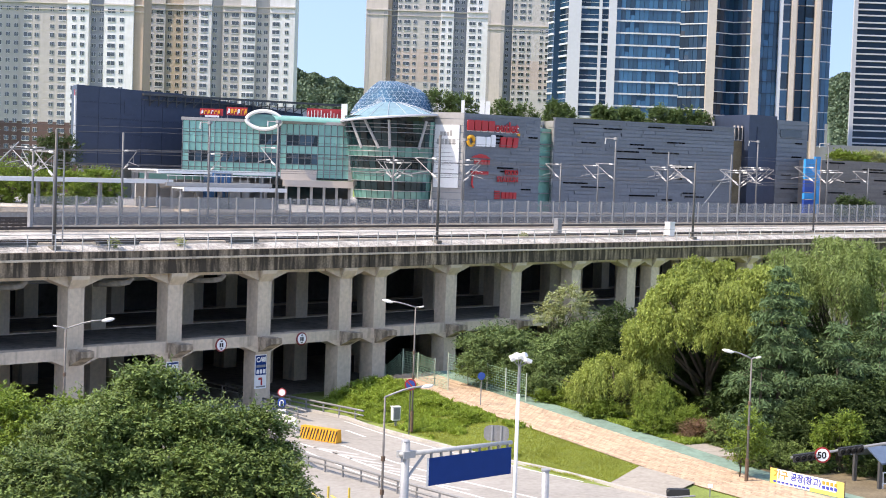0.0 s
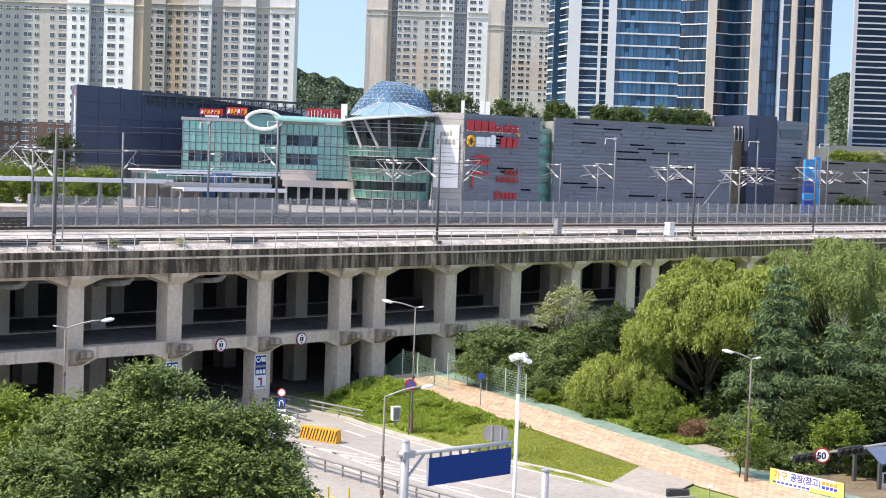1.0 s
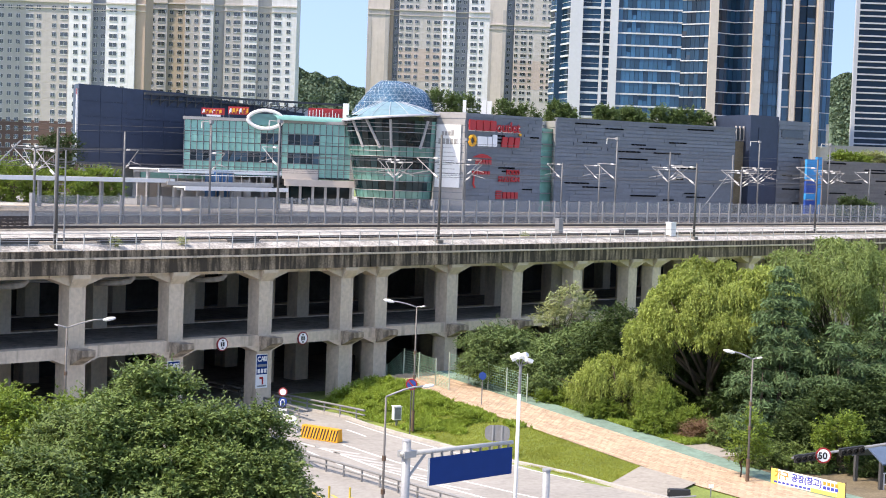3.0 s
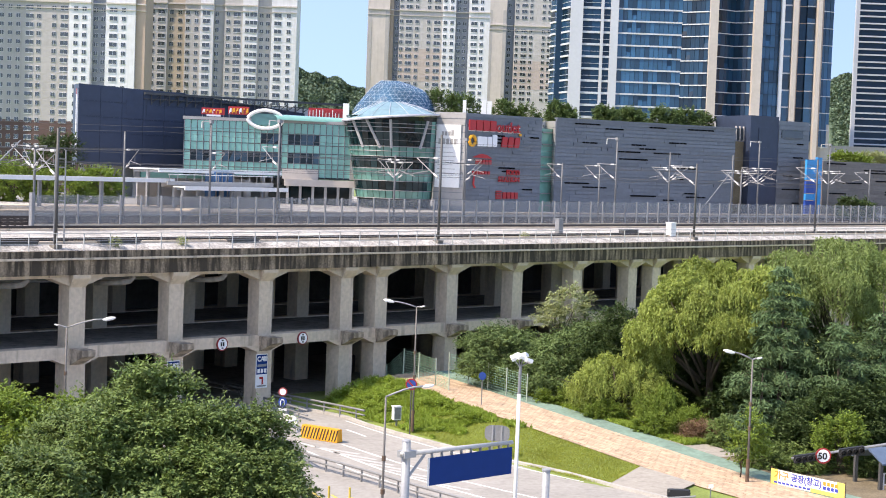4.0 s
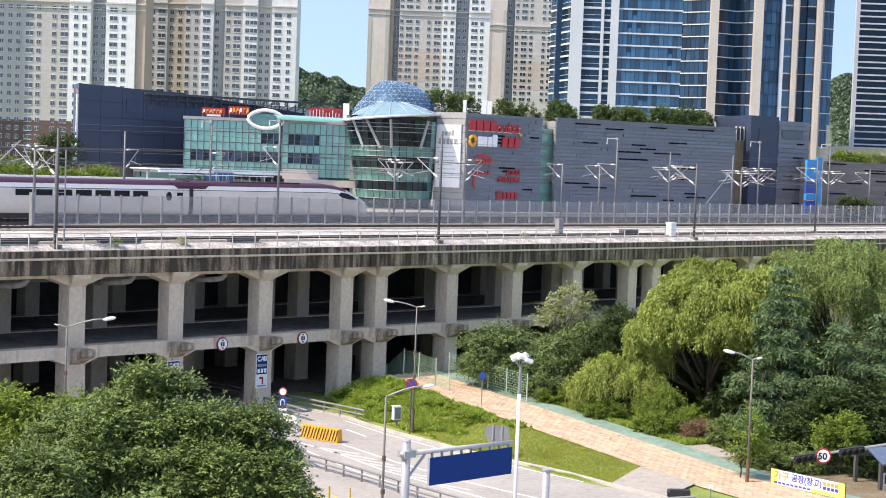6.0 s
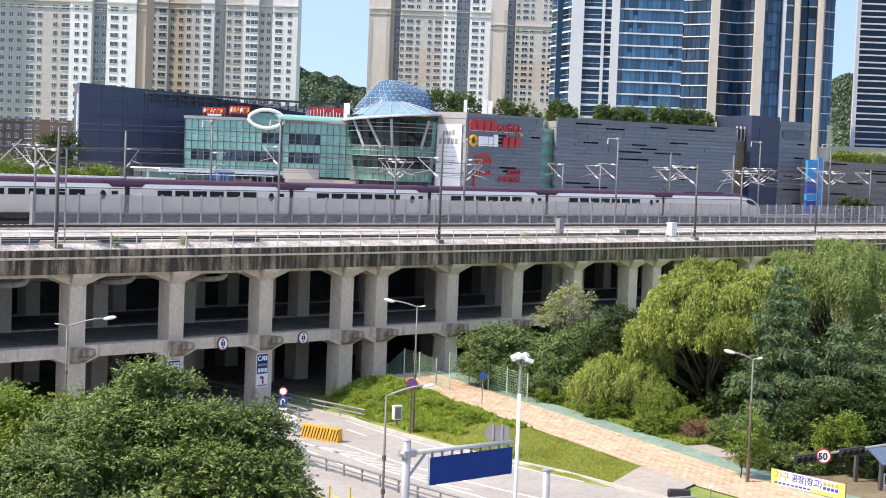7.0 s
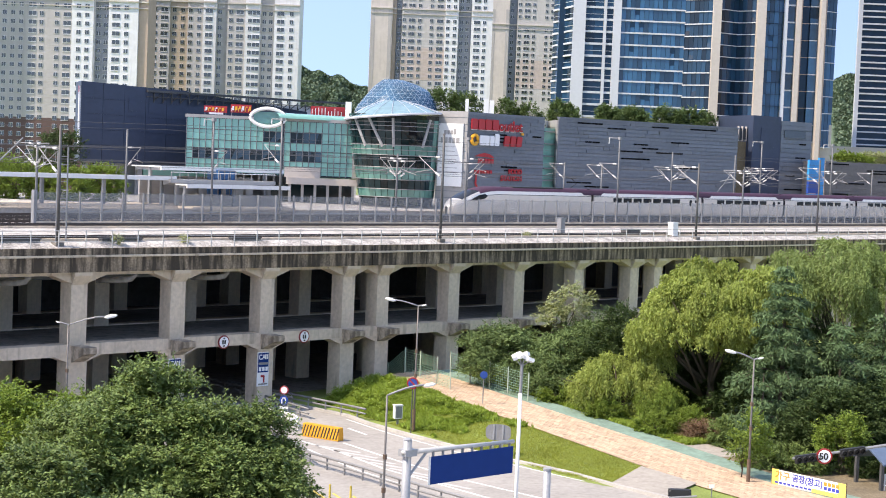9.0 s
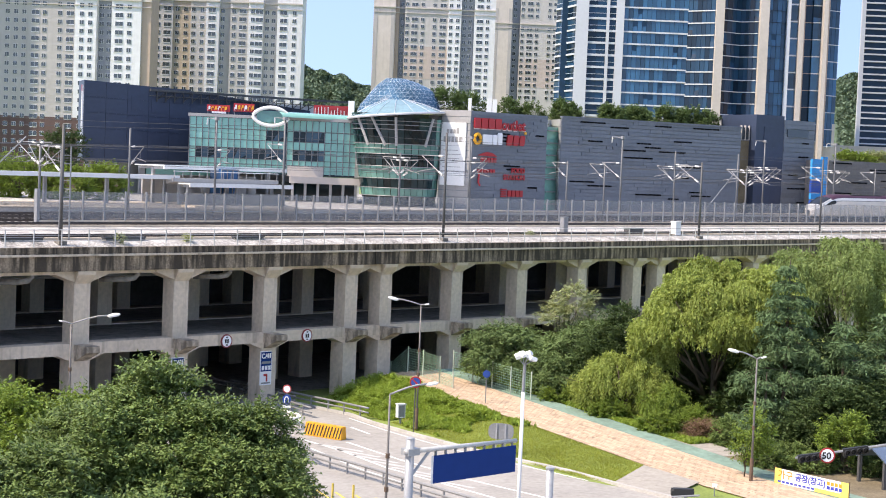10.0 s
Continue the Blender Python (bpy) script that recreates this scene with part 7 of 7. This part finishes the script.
        if name == "lawn_blades":
            ok &= (t < 27.9 + (-3.9 - d) * 0.584) | (t > 32.5 + (-3.5 - d) * 0.5)
        xy, nz = xy[ok], nz[ok]
        z = np.array([hill(x, y) for x, y in xy])
        hgt = ln * (0.5 + rng.random(len(z))) * (1 + np.clip(nz, 0, 1) * 1.2)
        c = np.column_stack([xy, z + hgt * 0.5])
        a = unit(np.column_stack([rng.normal(scale=0.35 if ln < 0.15 else 0.9, size=(len(z), 2)), np.ones(len(z))])) * (hgt * 0.55)[:, None]
        s = unit(np.cross(a, rng.normal(size=a.shape))) * (0.02 if ln < 0.15 else 0.055)
        tagged(part(name, quads_mat((c, a, s), m), None), lab, "grass", kind="stuff")
    # planting on the mall roof and behind the station
    for x, y, rx, rz, zc, m, s in ((0.3, 228, 3.9, 2.2, 26.1, L_ROOF, 91), (9.6, 230, 3.4, 2.0, 25.2, L_ROOF, 92), (16.6, 236, 2.0, 1.9, 25.6, L_ROOF, 93), (24.0, 243, 1.8, 1.6, 25.7, L_ROOF, 94),
                                   (28.3, 246, 2.0, 1.6, 25.8, L_ROOF, 95), (34.0, 250, 2.6, 1.7, 26.0, L_ROOF, 96), (38.2, 252, 3.0, 1.8, 26.0, L_ROOF, 97), (64.0, 254, 3.0, 1.1, 20.8, L_LIGHT, 98), (70.0, 260, 3.0, 1.3, 20.9, L_FLOWER, 99), (61.5, 240, 2.6, 1.6, 13.5, L_DARK, 100)):
        tree("planter_tree", "leafy green tree planted on the building roof", (x, y, zc - 4 if zc > 22 else zc - 2.5), [(x - rx * 0.4, y, zc, rx * 0.6, 2.0, rz), (x + rx * 0.4, y, zc - 0.2, rx * 0.6, 2.0, rz * 0.8)], m, s, 420, 16, 0.8, 0.17, 0.1, 0.1, keep=0.35, group="planted trees")
    for x, y, rx, rz, zc, s in ((-50.0, 186, 4.0, 2.2, 14.0, 101), (-45.0, 186, 3.5, 2.0, 13.6, 102), (-41.0, 190, 2.5, 2.2, 13.8, 103), (-51.0, 210, 3.0, 2.5, 17.5, 104), (-55.0, 190, 4.0, 2.4, 14.2, 105)):
        tree("station_tree", "green leafy tree behind the station platform", (x, y, 11.5), [(x, y, zc, rx, 2.4, rz)], L_DARK if s == 104 else L_LIGHT, s, 420, 16, 0.8, 0.15, 0.1, 0.12, keep=0.3, group="station trees")
    for a, p_, k in ((61.3, 90.3, 106), (66.9, 90.5, 107), (45.9, 90.4, 108), (104.5, 92.0, 109)):
        c = RAILWAY @ Vector((a, p_, 12.0))
        tree("trackside_weed", "small green weed tuft growing in the ballast", (c.x, c.y, 11.8), [(c.x, c.y, 12.0, 0.3, 0.25, 0.25)], L_FLOWER, k, 26, 10, 0.25, 0.05, 0.1, 0.0, clump=0.3, keep=0.2, category="weed", group="trackside weeds")
    # wooded hills far behind
    for name, x0, x1, prof, y, seed in (("wooded_hill", -150, -20, ((-150, 62), (-104, 79), (-80, 74), (-56, 65), (-20, 48)), 1100, 111), ("wooded_hill", 235, 340, ((235, 60), (262, 87), (285, 90), (340, 70)), 1100, 112)):
        rng = np.random.default_rng(seed)
        n = 42000
        x = rng.uniform(x0, x1, n)
        top = np.interp(x, [q[0] for q in prof], [q[1] for q in prof]) + np.array([4.5 * noise.noise((q * 0.11, 0.3, 0)) for q in x])
        f = 1 - rng.random(n) ** 1.4
        z = 5 + (top - 5) * f
        yy = y - 120 * (1 - f) + rng.normal(scale=2, size=n)
        lump = np.array([noise.noise((a * 0.14, b * 0.06, c * 0.14)) for a, b, c in zip(x, yy, z)])
        yy -= lump * 7
        c = np.column_stack([x, yy, z])
        a = unit(rng.normal(size=(n, 3))) * (0.8 + 0.6 * rng.random((n, 1)))
        s = unit(np.cross(a, rng.normal(size=(n, 3)))) * 0.7
        hl = thing(name, "far hill covered in dense green forest", "hill", kind="structure")
        part("forest", quads_mat((c, a, s), L_HILL), None, hl)
        bm = bmesh.new()
        pts = [q for q in prof]
        lo = [bm.verts.new((q[0], y - 118, 0)) for q in pts]
        hi = [bm.verts.new((q[0], y + 6, q[1] - 3)) for q in pts]
        bk = [bm.verts.new((q[0], y + 60, 0)) for q in pts]
        for i in range(len(pts) - 1):
            bm.faces.new((lo[i], lo[i + 1], hi[i + 1], hi[i]))
            bm.faces.new((hi[i], hi[i + 1], bk[i + 1], bk[i]))
        part("slope", bm, L_HILL, hl)


plant_all()


def train_pose(s):
    return RAILWAY @ pose(s, 119.05, 12.08)


def motions():
    """The train runs through at a steady speed, from the near side to the far side."""
    walk(train, [(t, train_pose(216.9 + 70.9 * (t - 7.5))) for t in (0.0, 2.0, 4.0, 5.0, 6.0, 7.0, 8.0, 9.0, 10.0)])


motions()
